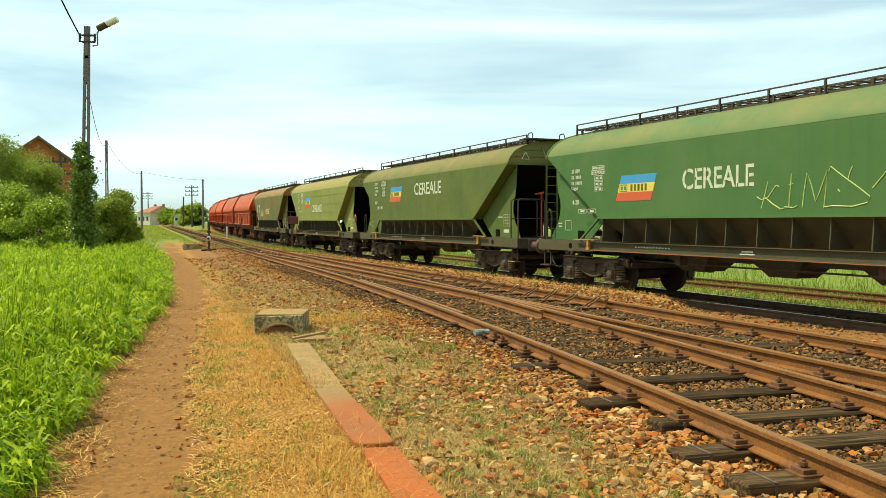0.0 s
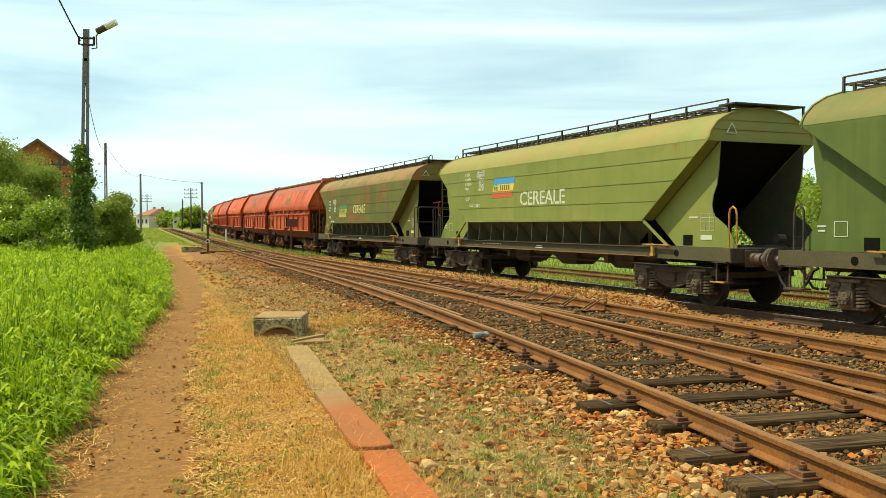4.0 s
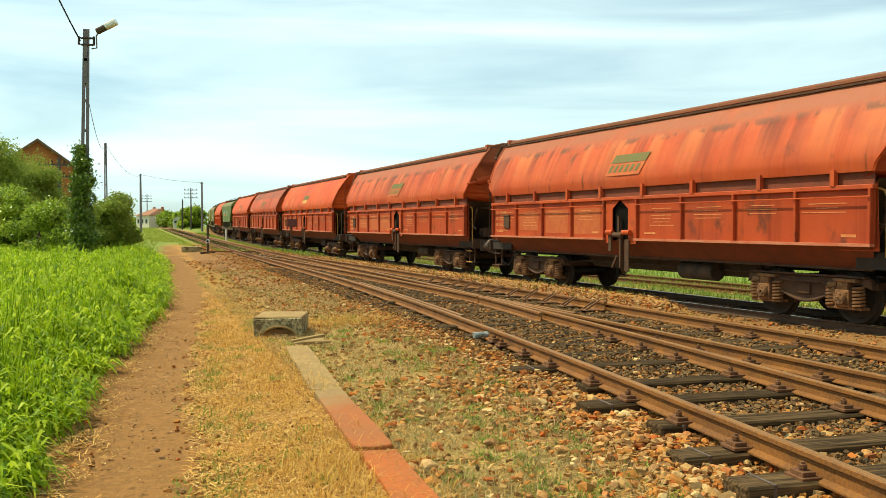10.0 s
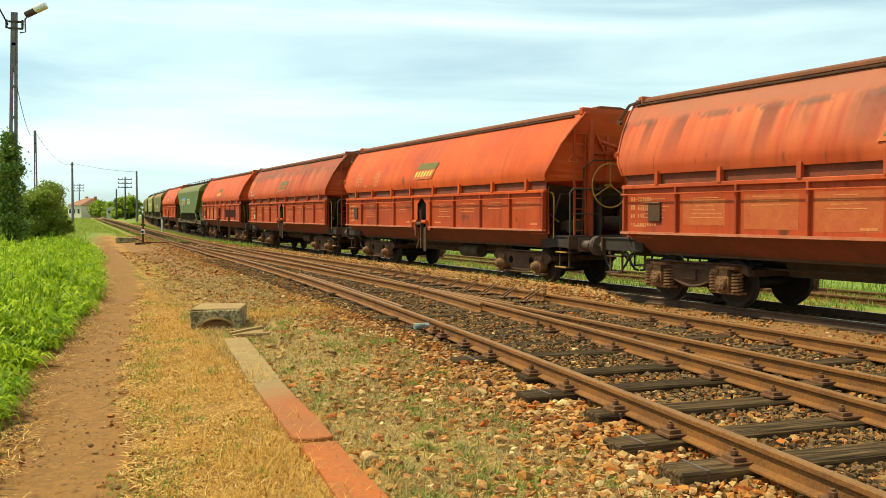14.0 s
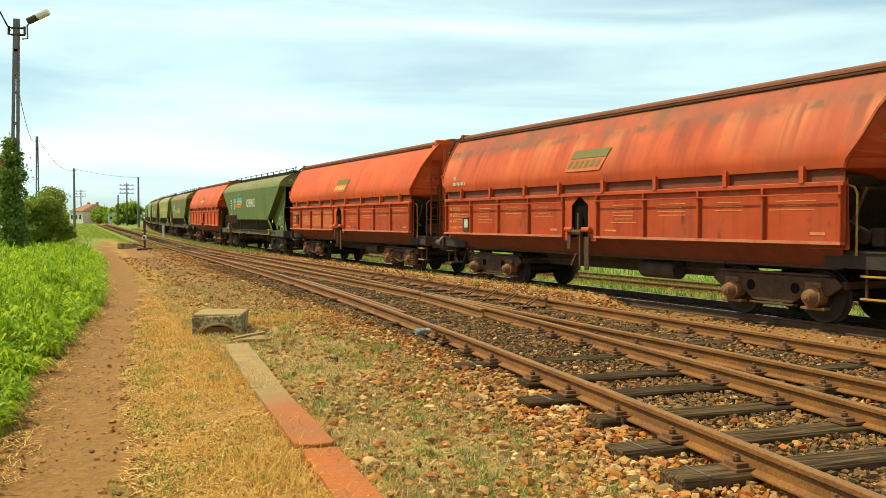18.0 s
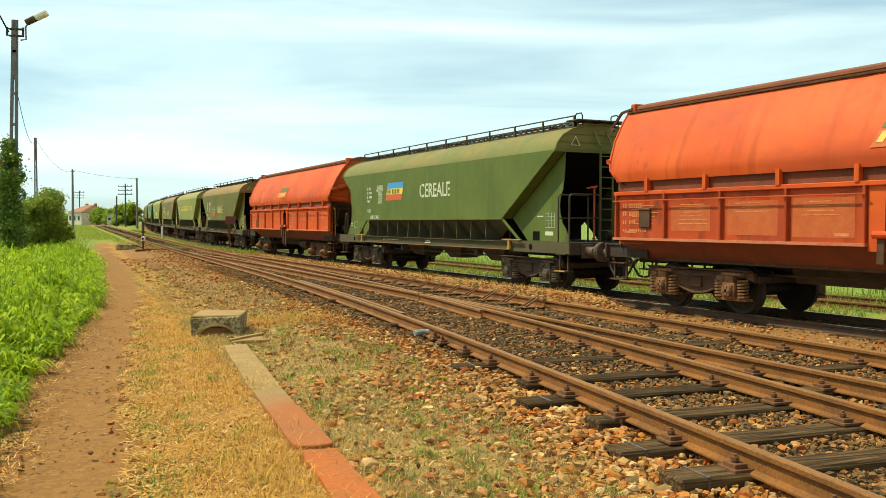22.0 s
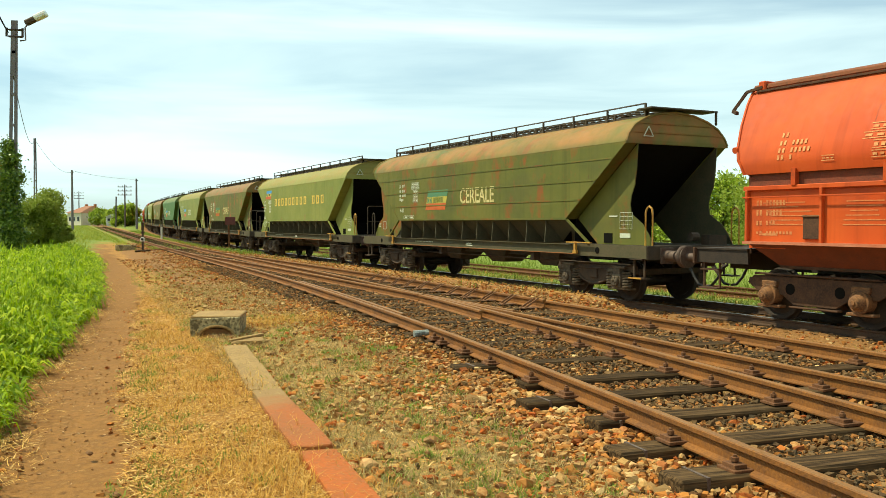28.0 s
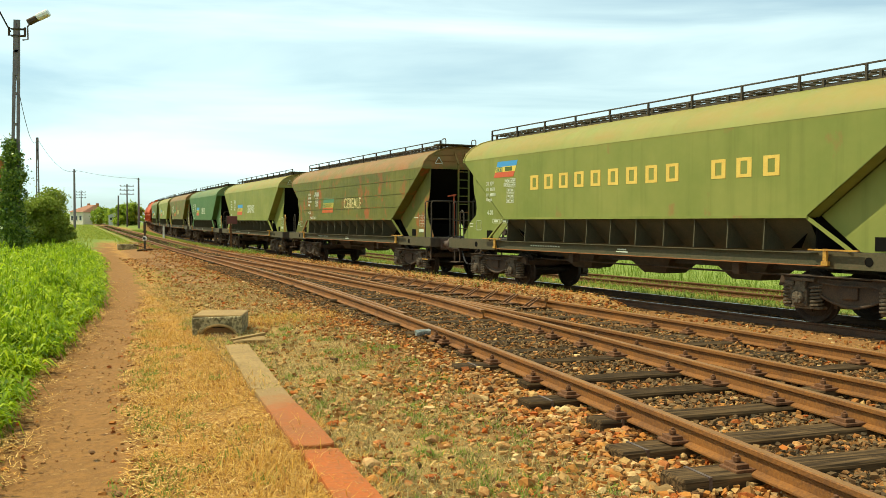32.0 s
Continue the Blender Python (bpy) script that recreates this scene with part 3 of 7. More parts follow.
def ground_z(x, y):
    lat = lateral(x, y)
    bench = smooth01((y - 14.2) / 3.6)
    low = smooth01((lat + 4.6 - 1.95 * bench) / (2.0 - 1.0 * bench))
    bed = 0.14 * smooth01((2.3 - abs(lat)) / 0.7)
    w = MN.x * x + MN.y * y
    trough = 0.03 * smooth01((w - 2.2) / 0.8) * smooth01((9.2 - w) / 0.8)
    trough -= 0.1 * math.exp(-(((lat + 2.9) / 0.7) ** 2)) * bench * smooth01((60 - y) / 20)
    side = near_left(y) - 0.14 - w
    trough -= 0.055 * smooth01((y - 7.7) / 0.9) * smooth01(side / 0.15) * smooth01((2.2 - side) / 1.0)
    trough -= 0.036 * smooth01((y - 7.6) / 2.4) * smooth01((w - near_left(y)) / 0.25) * smooth01((far_right(y) + 0.2 - w) / 0.25) * smooth01((60 - y) / 10)
    z = -0.05 - trough + rise(y) + low * (RAIL_Z - 0.30 + 0.05) + bed
    return z


def main_at(w, y):
    """The point with the lateral w from the siding's axis, at the depth y."""
    return (w - y * MN.y) / MN.x, y


def far_right(y):
    return 6.395 + (1.62 * (1 - math.exp(-(40 - y) / 17)) if y < 40 else 0.0)


# ---- wagons: x forward, camera side at -y, z from the rail tops ----
def flip_y(outline):
    return [(-y, z) for y, z in outline[::-1]]


def wheel_mesh(mat):
    g = Geo()
    prof = [(0.0, 0.075), (0.10, 0.075), (0.10, 0.03), (0.36, 0.012), (0.40, 0.05), (0.455, 0.062), (0.462, -0.02), (0.492, -0.04), (0.492, -0.072), (0.40, -0.075), (0.36, -0.03), (0.10, -0.05), (0.0, -0.05)]
    for side in (-1, 1):
        n, vs, fs = 28, [], []
        for r, a in prof:
            vs += [(r * math.cos(2 * math.pi * i / n), side * (0.75 + a), r * math.sin(2 * math.pi * i / n)) for i in range(n)]
        for j in range(len(prof) - 1):
            fs += [(j * n + i, j * n + (i + 1) % n, (j + 1) * n + (i + 1) % n, (j + 1) * n + i) for i in range(n)]
        g.add(vs, fs)
        for k in range(4):
            a = k * math.pi / 2
            g.box((0.25 * math.cos(a), side * 0.785, 0.25 * math.sin(a)), (0.05, 0.02, 0.05))
    g.cyl((0, -0.95, 0), (0, 0.95, 0), 0.075, 10)
    return mesh_of("wheelset", g, mat, smooth=True)


def spring_mesh(mat):
    g = Geo()
    g.tube([(0.095 * math.cos(i * 0.7), 0.095 * math.sin(i * 0.7), -0.03 + 0.0067 * i) for i in range(55)], 0.025, 5)
    return mesh_of("spring", g, mat, smooth=True)


def axle_box_mesh(mat):
    g = Geo()
    g.box((0, -0.03, 0.0), (0.3, 0.26, 0.3)).box((0, -0.05, 0.2), (0.22, 0.2, 0.16)).box((-0.24, -0.02, 0.07), (0.24, 0.2, 0.3)).box((-0.24, -0.08, 0.23), (0.2, 0.12, 0.08))
    g.cyl((0, -0.16, 0), (0, -0.22, 0), 0.115, 12)
    g.box((0, -0.225, 0), (0.2, 0.02, 0.07)).box((0, -0.225, 0), (0.07, 0.02, 0.2))
    for u in (-0.1, 0.1):
        for q in (-0.1, 0.1):
            g.cyl((u, -0.15, q), (u, -0.185, q), 0.022, 6)
    for u in (-0.32, -0.18):
        g.cyl((u, -0.12, 0.16), (u, -0.15, 0.16), 0.03, 6)
    g.box((0, 0, -0.17), (0.74, 0.22, 0.05)).box((0.05, -0.06, 0.31), (0.5, 0.2, 0.06))
    return mesh_of("axle_box", g, mat, bevel=0.012)


def axle_cap_mesh(mat):
    g = Geo().cyl((0, 0.1, 0), (0, -0.12, 0), 0.19, 14).cyl((0, -0.12, 0), (0, -0.26, 0), 0.15, 14, 0.09).cyl((0, -0.26, 0), (0, -0.28, 0), 0.05, 8)
    g.box((0, 0.02, 0.2), (0.34, 0.2, 0.1)).box((0, 0, -0.2), (0.5, 0.18, 0.05))
    return mesh_of("axle_box", g, mat, bevel=0.01, smooth=True)


WHEELS = []


def bogie(parent, x, base, mats, plated):
    """A two-axle bogie; plated: its side frames are pressed plates with round lightening holes."""
    half = base / 2
    g = Geo().box((0, 0, 0.62), (0.42, 1.9, 0.26)).cyl((0, 0, 0.72), (0, 0, 0.98), 0.2, 12)
    b = part("bogie", g, mats[0], parent, at=pose(x, 0, 0), bevel=0.012)
    for y in (-1.0, 1.0):
        g = Geo()
        if plated:
            top = [(-half - 0.55, 0.66), (-half - 0.4, 0.8), (half + 0.4, 0.8), (half + 0.55, 0.66), (half + 0.3, 0.5), (half - 0.25, 0.46), (half - 0.5, 0.3), (-half + 0.5, 0.3), (-half + 0.25, 0.46), (-half - 0.3, 0.5)]
            g.plate([(px, pz) for px, pz in top], y, 0.035)
            g.box((0, y, 0.83), (base + 0.7, 0.14, 0.035))
            g.box((0, y, 0.27), (1.0, 0.14, 0.035))
        else:
            belly = [(u * (half - 0.12), 0.36 + 0.3 * abs(u) ** 1.8) for u in np.linspace(1, -1, 13)]
            arch = [(-half - 0.55, 0.62), (-half - 0.5, 0.82), (-half + 0.2, 0.86), (-0.4, 0.80), (0.4, 0.80), (half - 0.2, 0.86), (half + 0.5, 0.82), (half + 0.55, 0.62), (half + 0.3, 0.7)]
            g.plate(arch + belly + [(-half - 0.3, 0.7)], y, 0.1)
            g.tube([(u, y * 1.06, z - 0.01) for u, z in belly], 0.032, 5)
            g.box((0, y * 1.05, 0.83), (base + 0.9, 0.16, 0.03)).box((0, y * 1.07, 0.6), (0.3, 0.06, 0.24))
            g.tube([(-half + 0.35, y * 1.13, 0.74), (-0.2, y * 1.13, 0.7), (0.45, y * 1.13, 0.72), (half - 0.3, y * 1.13, 0.66)], 0.02, 5)
        part("side_frame", g, mats[0], b, bevel=0.012)
    for e in (-1, 1):
        part("end_beam", Geo().box((e * (half + 0.52), 0, 0.68), (0.1, 1.9, 0.12)), mats[0], b)
        part("brake_beam", Geo().box((e * (half - 0.5), 0, 0.32), (0.07, 1.7, 0.08)), mats[0], b)
    for e in (-1, 1):
        for y in (-1, 1):
            shared("axle_box", mats[1], b, pose(e * half, y * 1.0, 0.46, 0, 0, 0 if y < 0 else 180))
            if not plated:
                for d, r in ((1, 0.27), (-1, 0.3)):
                    shared("spring", mats[2], b, pose(e * half + d * r, y * 1.05, 0.33))
            else:
                # black disc painted as the shade of a lightening hole
                h = Geo().cyl((0, -0.022, 0), (0, 0.022, 0), 0.1, 16)
                part("lightening_hole", h, M["hole"], b, at=pose(e * (half - 0.42), y * 1.0, 0.58))
        w = shared("wheelset", mats[3], b, pose(e * half, 0, 0.46))
        WHEELS.append(w)
    for e in (-1, 1):
        s = Geo().box((0, 0, 0), (0.07, 0.1, 0.34)).bar((0, 0, 0.15), (-e * 0.2, 0, 0.33), 0.04)
        for y in (-0.75, 0.75):
            part("brake_block", s, mats[0], b, at=pose(e * (half - 0.53), y, 0.46))
    return b


def buffers(w, xe, mat_body, z=1.06):
    g = Geo()
    g.cyl((0, 0, 0), (0.34, 0, 0), 0.115, 14).cyl((0.3, 0, 0), (0.56, 0, 0), 0.085, 14).box((0.02, 0, 0), (0.04, 0.34, 0.34))
    g.cyl((0.54, 0, 0), (0.60, 0, 0), 0.235, 20, 0.20)
    me = mesh_of("buffer", g, mat_body, bevel=0.006, smooth=True)
    for e in (-1, 1):
        for y in (-0.875, 0.875):
            shared("buffer", me, w, pose(e * xe, y, z, 0, 0, 0 if e > 0 else 180))
    hook = Geo()
    hook.bar((0, 0, 0), (0.34, 0, 0), 0.07, 0.09).ring((0.42, 0, -0.08), (0, 1, 0), 0.09, 0.025, 12, 5).bar((0.42, 0, -0.16), (0.62, 0, -0.34), 0.05)
    mh = mesh_of("screw_coupling", hook, M["bogie"])
    hose = Geo().tube([(0, 0, 0), (0.12, 0, -0.06), (0.26, 0, -0.28), (0.42, 0, -0.44), (0.56, 0, -0.46)], 0.028, 6)
    ho = mesh_of("brake_hose", hose, M["hose"], smooth=True)
    for e in (-1, 1):
        m = pose(e * xe, 0, z - 0.03, 0, 0, 0 if e > 0 else 180)
        shared("screw_coupling", mh, w, m)
        for y in (-0.35, 0.35):
            shared("brake_hose", ho, w, m @ pose(0, y, -0.12))


def bent(g, pts, r=0.018, n=6):
    return g.tube(pts, r, n)


def green_wagon(body_mat, platform):
    """A covered grain hopper; platform: end railings and a roof ladder at its front end."""
    w = thing("grain_hopper_wagon", "x", "freight wagon", "wagons of the train")
    HB, HS, ZB, ZS = 4.87, 7.40 if platform else 7.12, 1.85, 3.50
    # side and end sheets under the roof
    g = Geo()
    g.plate([(-HB, ZB), (HB, ZB), (HS, ZS), (-HS, ZS)], 0, 0.012)
    me = mesh_of("side_wall", g, body_mat)
    for y in (-1, 1):
        tilt = Matrix.Translation((0, y * 1.43, 0))
        shared("side_wall", me, w, tilt)
    # welded seams show as faint horizontal ridges
    for z in (2.28, 2.71, 3.17):
        ln = HB + (HS - HB) * (z - ZB) / (ZS - ZB) - 0.02
        s = Geo().box((0, 0, z), (2 * ln, 0.014, 0.03))
        for y in (-1.44, 1.44):
            part("seam", s, body_mat, w, at=pose(0, y, 0))
    arc = [(-1.44, 3.5), (-1.36, 3.68), (-1.18, 3.87), (-0.88, 4.03), (-0.5, 4.14), (0, 4.19), (0.5, 4.14), (0.88, 4.03), (1.18, 3.87), (1.36, 3.68), (1.44, 3.5)]
    g = Geo()
    n = len(arc)
    xs = [-HS, -HS + 0.3, 0, HS - 0.3, HS]
    vs = [(x * (1 - 0.012 * (z - 3.5) / 0.7 * (abs(x) > HS - 0.1)), y, z) for x in xs for y, z in arc]
    fs = [(j * n + i, j * n + i + 1, (j + 1) * n + i + 1, (j + 1) * n + i) for j in range(len(xs) - 1) for i in range(n - 1)]
    g.add(vs, fs)
    roof = part("roof", g, body_mat, w, "dusty arched roof", smooth=True)
    for e in (-1, 1):
        g = Geo()
        cap = [(e * HS * (1 - 0.012 * (z - 3.5) / 0.7), y, z) for y, z in arc]
        g.add(cap, [tuple(range(n))])
        g.box((e * (HS - 0.02), 0, 3.5), (0.05, 2.9, 0.08))
        for z in (3.72, 3.92):
            g.box((e * (HS * (1 - 0.012 * (z - 3.5) / 0.7) + 0.01), 0, z), (0.02, 2.2 if z > 3.8 else 2.6, 0.03))
        cap_part = part("end_cap", g, body_mat, w)
        if e > 0:
            p = [(HS + 0.012, -0.85 + u, 3.72 + v) for u, v in ((-0.13, -0.09), (0.13, -0.09), (0, 0.12))]
            part("warning_triangle", Geo().bar(p[0], p[1], 0.016).bar(p[1], p[2], 0.016).bar(p[2], p[0], 0.016), M["white"], cap_part, "white painted warning triangle")
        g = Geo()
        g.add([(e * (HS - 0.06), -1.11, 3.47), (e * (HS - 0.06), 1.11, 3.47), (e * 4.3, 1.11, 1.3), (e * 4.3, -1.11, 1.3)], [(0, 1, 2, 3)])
        # sheet coloured black for the shade of the end cavity
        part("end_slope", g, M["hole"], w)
        # added sheet, black as shade, that closes the view below the slope
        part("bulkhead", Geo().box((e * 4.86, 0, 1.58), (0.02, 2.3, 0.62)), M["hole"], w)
        for y in (-1, 1):
            q = Geo().add([(e * (HB + 0.02), y * 1.43, ZB - 0.01), (e * (HS - 0.02), y * 1.43, ZS - 0.02), (e * (HS - 0.02), y * 1.13, ZS - 0.02), (e * (HB + 0.02), y * 1.13, ZB - 0.01)], [(0, 1, 2, 3)])
            part("slope_edge", q, body_mat, w)
        part("rim", Geo().tube([(e * (HS * (1 - 0.012 * (z - 3.5) / 0.7)), y, z) for y, z in arc], 0.03, 5), body_mat, w)
        plate = [(5.72, 1.27), (7.64, 1.27), (7.5, 1.5), (7.3, 1.72), (HS - 0.2, 1.95), (HS - 0.24, 2.16), (HS - 0.2, 2.36), (HS - 0.1, 2.56), (HS - 0.04, 2.9), (HS, 3.46), (4.95, 1.86)]
        for y in (-1.13, 1.13):
            pl = part("end_plate", Geo().plate([(e * a, z) for a, z in plate], y, 0.014), body_mat, w)
            sgn = -1 if y < 0 else 1
            # thin added sheet that paints the end's inside as dark as its shade
            part("inner_face", Geo().plate([(e * a, z) for a, z in plate], y - sgn * 0.014, 0.006), M["grime"], pl, "inner face coloured dark for shade")
            # black patch as the shaded opening; the plate is not cut
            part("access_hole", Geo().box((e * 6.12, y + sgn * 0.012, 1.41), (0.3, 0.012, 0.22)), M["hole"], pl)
            if y < 0 and e < 0:
                k = Geo()
                for dx, dz, lx, lz in ((0, 0.13, 0.28, 0.014), (0, -0.13, 0.28, 0.014), (-0.14, 0, 0.014, 0.26), (0.14, 0, 0.014, 0.26), (0.42, 0.05, 0.2, 0.03), (0.42, -0.03, 0.16, 0.03)):
                    k.box((e * 6.75 - dx, y - 0.012, 1.66 + dz), (lx, 0.006, lz))
                tagged(part("data_table", k, M["white"], pl, "white stencilled square"), kind="stuff")
            if y < 0 and e > 0:
                k = Geo()
                for i in range(5):
                    k.box((e * 6.75, y - 0.012, 1.62 + 0.09 * i), (0.42, 0.006, 0.008))
                for i in range(4):
                    k.box((e * 6.75 - 0.21 + 0.14 * i, y - 0.012, 1.80), (0.008, 0.006, 0.37))
                tagged(part("data_table", k, M["white"], pl, "white stencilled load table"), kind="stuff")
                k = Geo().box((e * 6.72, y - 0.012, 1.47), (0.36, 0.006, 0.1)).box((e * 6.3, y - 0.012, 1.9), (0.3, 0.006, 0.03))
                tagged(part("stencil", k, M["white"], pl, "worn white stencil bars"), kind="stuff")
    # folded lower edge, hopper and its ribs, the last two with shade in their colour
    for y in (-1, 1):
        part("lower_edge", Geo().box((0, y * 1.44, ZB), (2 * HB + 0.1, 0.05, 0.05)), body_mat, w, "rust-edged lower seam")
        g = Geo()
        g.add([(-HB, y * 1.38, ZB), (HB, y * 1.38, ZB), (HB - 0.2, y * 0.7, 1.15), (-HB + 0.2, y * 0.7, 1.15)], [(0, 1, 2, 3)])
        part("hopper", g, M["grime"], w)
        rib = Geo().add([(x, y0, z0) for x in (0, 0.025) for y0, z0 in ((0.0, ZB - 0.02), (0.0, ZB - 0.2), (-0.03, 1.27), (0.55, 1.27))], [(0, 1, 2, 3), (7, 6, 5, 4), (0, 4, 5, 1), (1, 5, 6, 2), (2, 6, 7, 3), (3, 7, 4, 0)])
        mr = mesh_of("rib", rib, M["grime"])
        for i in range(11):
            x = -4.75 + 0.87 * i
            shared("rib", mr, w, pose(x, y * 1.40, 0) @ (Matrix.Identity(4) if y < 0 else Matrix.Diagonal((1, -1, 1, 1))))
        for e in (-1, 1):
            part("strut", Geo().bar((e * 4.9, y * 1.42, 1.83), (e * 5.74, y * 1.40, 1.29), 0.05), body_mat, w)
        # side sill
        g = Geo()
        g.box((0, y * 1.37, 1.15), (10.6, 0.03, 0.2)).box((0, y * 1.40, 1.245), (10.6, 0.1, 0.014)).box((0, y * 1.40, 1.05), (10.6, 0.1, 0.016))
        for e in (-1, 1):
            g.box((e * 6.55, y * 1.37, 1.13), (2.75, 0.035, 0.27))
        sill = part("side_sill", g, M["sill"], w)
        part("sill_lip", Geo().box((0, y * 1.425, 1.036), (10.6, 0.09, 0.016)), M["rust_edge"], w, "rusty lower lip of the sill")
        for e in (-1, 1):
            # drain hole as a black disc, its shade in the colour
            part("drain_hole", Geo().cyl((e * 6.25, y * 1.395, 1.13), (e * 6.25, y * 1.36, 1.13), 0.075, 14), M["hole"], sill)
            st = Geo().box((e * 5.45, y * 1.47, 1.30), (0.95, 0.05, 0.025)).box((e * 5.3, y * 1.46, 1.2), (0.07, 0.05, 0.24)).box((e * 5.3, y * 1.46, 1.08), (0.13, 0.06, 0.07))
            part("tie_bracket", st, M["yellow"], w, "yellow painted bracket")
        k = Geo().box((0.2, y * 1.39, 1.16), (0.3, 0.006, 0.03)).box((0.2, y * 1.39, 1.11), (0.4, 0.006, 0.025))
        for i in range(12):
            k.box((-3.4 + 0.11 * i, y * 1.39, 1.16), (0.06, 0.006, 0.03))
        tagged(part("stencil", k, M["white"], sill), kind="stuff")
    # underframe
    for e in (-1, 1):
        part("headstock", Geo().box((e * 7.92, 0, 1.12), (0.06, 2.76, 0.3)), M["steel"], w, bevel=0.01)
    g = Geo().box((0, -0.25, 1.0), (15.7, 0.12, 0.28)).box((0, 0.25, 1.0), (15.7, 0.12, 0.28))
    for e in (-1, 1):
        g.box((e * 6.3, 0, 1.25), (3.2, 2.62, 0.03))
    part("centre_sill", g, M["steel"], w)
    for x in (-2.7, 0, 2.7):
        g = Geo().add([(x - 1, -0.6, 1.2), (x + 1, -0.6, 1.2), (x + 1, 0.6, 1.2), (x - 1, 0.6, 1.2), (x - 0.35, -0.3, 0.62), (x + 0.35, -0.3, 0.62), (x + 0.35, 0.3, 0.62), (x - 0.35, 0.3, 0.62)],
                      [(0, 1, 5, 4), (1, 2, 6, 5), (2, 3, 7, 6), (3, 0, 4, 7), (4, 5, 6, 7)])
        part("discharge_chute", g, M["steel"], w)
    part("air_tank", Geo().cyl((-3.9, 0.4, 0.75), (-2.9, 0.4, 0.75), 0.2, 14), M["bogie"], w)
    part("brake_rod", Geo().tube([(-4.6, -0.5, 0.78), (4.6, -0.5, 0.78)], 0.022), M["bogie"], w)
    for x in (-2.0, 3.2):
        part("lever_box", Geo().box((x, -1.2, 0.92), (0.16, 0.2, 0.24)), M["bogie"], w)
    # roof walkway with its railing
    g = Geo()
    for y in (-0.56, -0.3, 0.0, 0.3, 0.56):
        g.box((0, y, 4.265), (2 * HS - 0.3, 0.03, 0.04))
    for i in range(48):
        g.box((-HS + 0.25 + (2 * HS - 0.5) * i / 47, 0, 4.255), (0.045, 1.16, 0.02))
    for i in range(13):
        for y in (-0.56, 0.56):
            g.box((-HS + 0.4 + (2 * HS - 0.8) * i / 12, y, 4.17), (0.05, 0.05, 0.2))
    g.box((0, -0.56, 4.13), (2 * HS - 0.8, 0.03, 0.05))
    for i in range(5):
        g.cyl((-5.6 + 2.8 * i, 0, 4.1), (-5.6 + 2.8 * i, 0, 4.25), 0.3, 14)
    g.box((HS - 0.15, 0.1, 4.25), (0.5, 1.9, 0.03)).bar((HS + 0.05, 1.04, 4.26), (HS + 0.05, 1.04, 3.95), 0.04)
    walkway = part("roof_walkway", g, M["steel"], w, "dark lattice roof walkway")
    for i in range(11):
        part("railing_post", Geo().box((-HS + 0.2 + (2 * HS - 0.6) * i / 10, -0.6, 4.24), (0.04, 0.04, 0.32)), M["steel"], walkway)
    part("railing", Geo().tube([(-HS + 0.2, -0.6, 4.1), (-HS + 0.2, -0.6, 4.4), (HS - 0.4, -0.6, 4.4), (HS - 0.4, -0.6, 4.1)], 0.018, 5), M["steel"], walkway)
    # end fittings
    if platform:
        for x0 in (7.35, 7.82):
            for y0, y1 in ((-1.3, -0.42), (0.42, 1.3)):
                r = Geo()
                bent(r, [(x0, y0, 1.25), (x0, y0, 2.36), (x0, y0 + 0.05, 2.42), (x0, y1 - 0.05, 2.42), (x0, y1, 2.36), (x0, y1, 1.25)], 0.022)
                bent(r, [(x0, y0, 1.85), (x0, y1, 1.85)], 0.016)
                part("end_railing", r, M["steel"], w)
        l = Geo()
        for y in (-0.25, 0.12):
            l.bar((7.62, y, 1.3), (7.62, y, 3.6), 0.05, 0.03)
            l.bar((7.62, y, 3.6), (7.2, y, 4.2), 0.05, 0.03)
        for i in range(9):
            l.bar((7.62, -0.25, 1.55 + 0.26 * i), (7.62, 0.12, 1.55 + 0.26 * i), 0.025)
        part("ladder", l, body_mat, w, "green steel end ladder")
        for y in (-0.5, 0.6):
            part("grab_loop", bent(Geo(), [(6.9, y, 4.1), (6.9, y, 4.42), (6.95, y, 4.46), (7.15, y, 4.46), (7.2, y, 4.4), (7.2, y, 4.05)], 0.018), M["steel"], w)
        brake = Geo().bar((7.55, -0.38, 1.3), (7.55, -0.38, 2.62), 0.035).box((7.55, -0.42, 2.6), (0.1, 0.14, 0.03)).bar((7.55, -0.6, 2.58), (7.55, -0.3, 2.64), 0.04)
        part("hand_brake", brake, M["panel_red"], w, "red hand brake spindle")
        ends = (-1,)
    else:
        for y0, y1 in ((-1.3, -0.42), (0.42, 1.3)):
            r = bent(Geo(), [(-7.8, y0, 1.25), (-7.8, y0, 2.3), (-7.8, y0 + 0.05, 2.36), (-7.8, y1 - 0.05, 2.36), (-7.8, y1, 2.3), (-7.8, y1, 1.25)], 0.02)
            part("end_railing", bent(r, [(-7.8, y0, 1.8), (-7.8, y1, 1.8)], 0.015), M["steel"], w)
        ends = (-1, 1)
    for e in ends:
        for y in (-1.22, 1.22):
            lp = bent(Geo(), [(e * 7.5, y, 1.25), (e * 7.5, y, 1.95), (e * 7.53, y, 2.05), (e * 7.61, y, 2.1), (e * 7.69, y, 2.05), (e * 7.72, y, 1.95), (e * 7.72, y, 1.2)], 0.022, 7)
            part("grab_loop", lp, M["yellow"] if e > 0 else M["steel"], w, "bent tube grab loop")
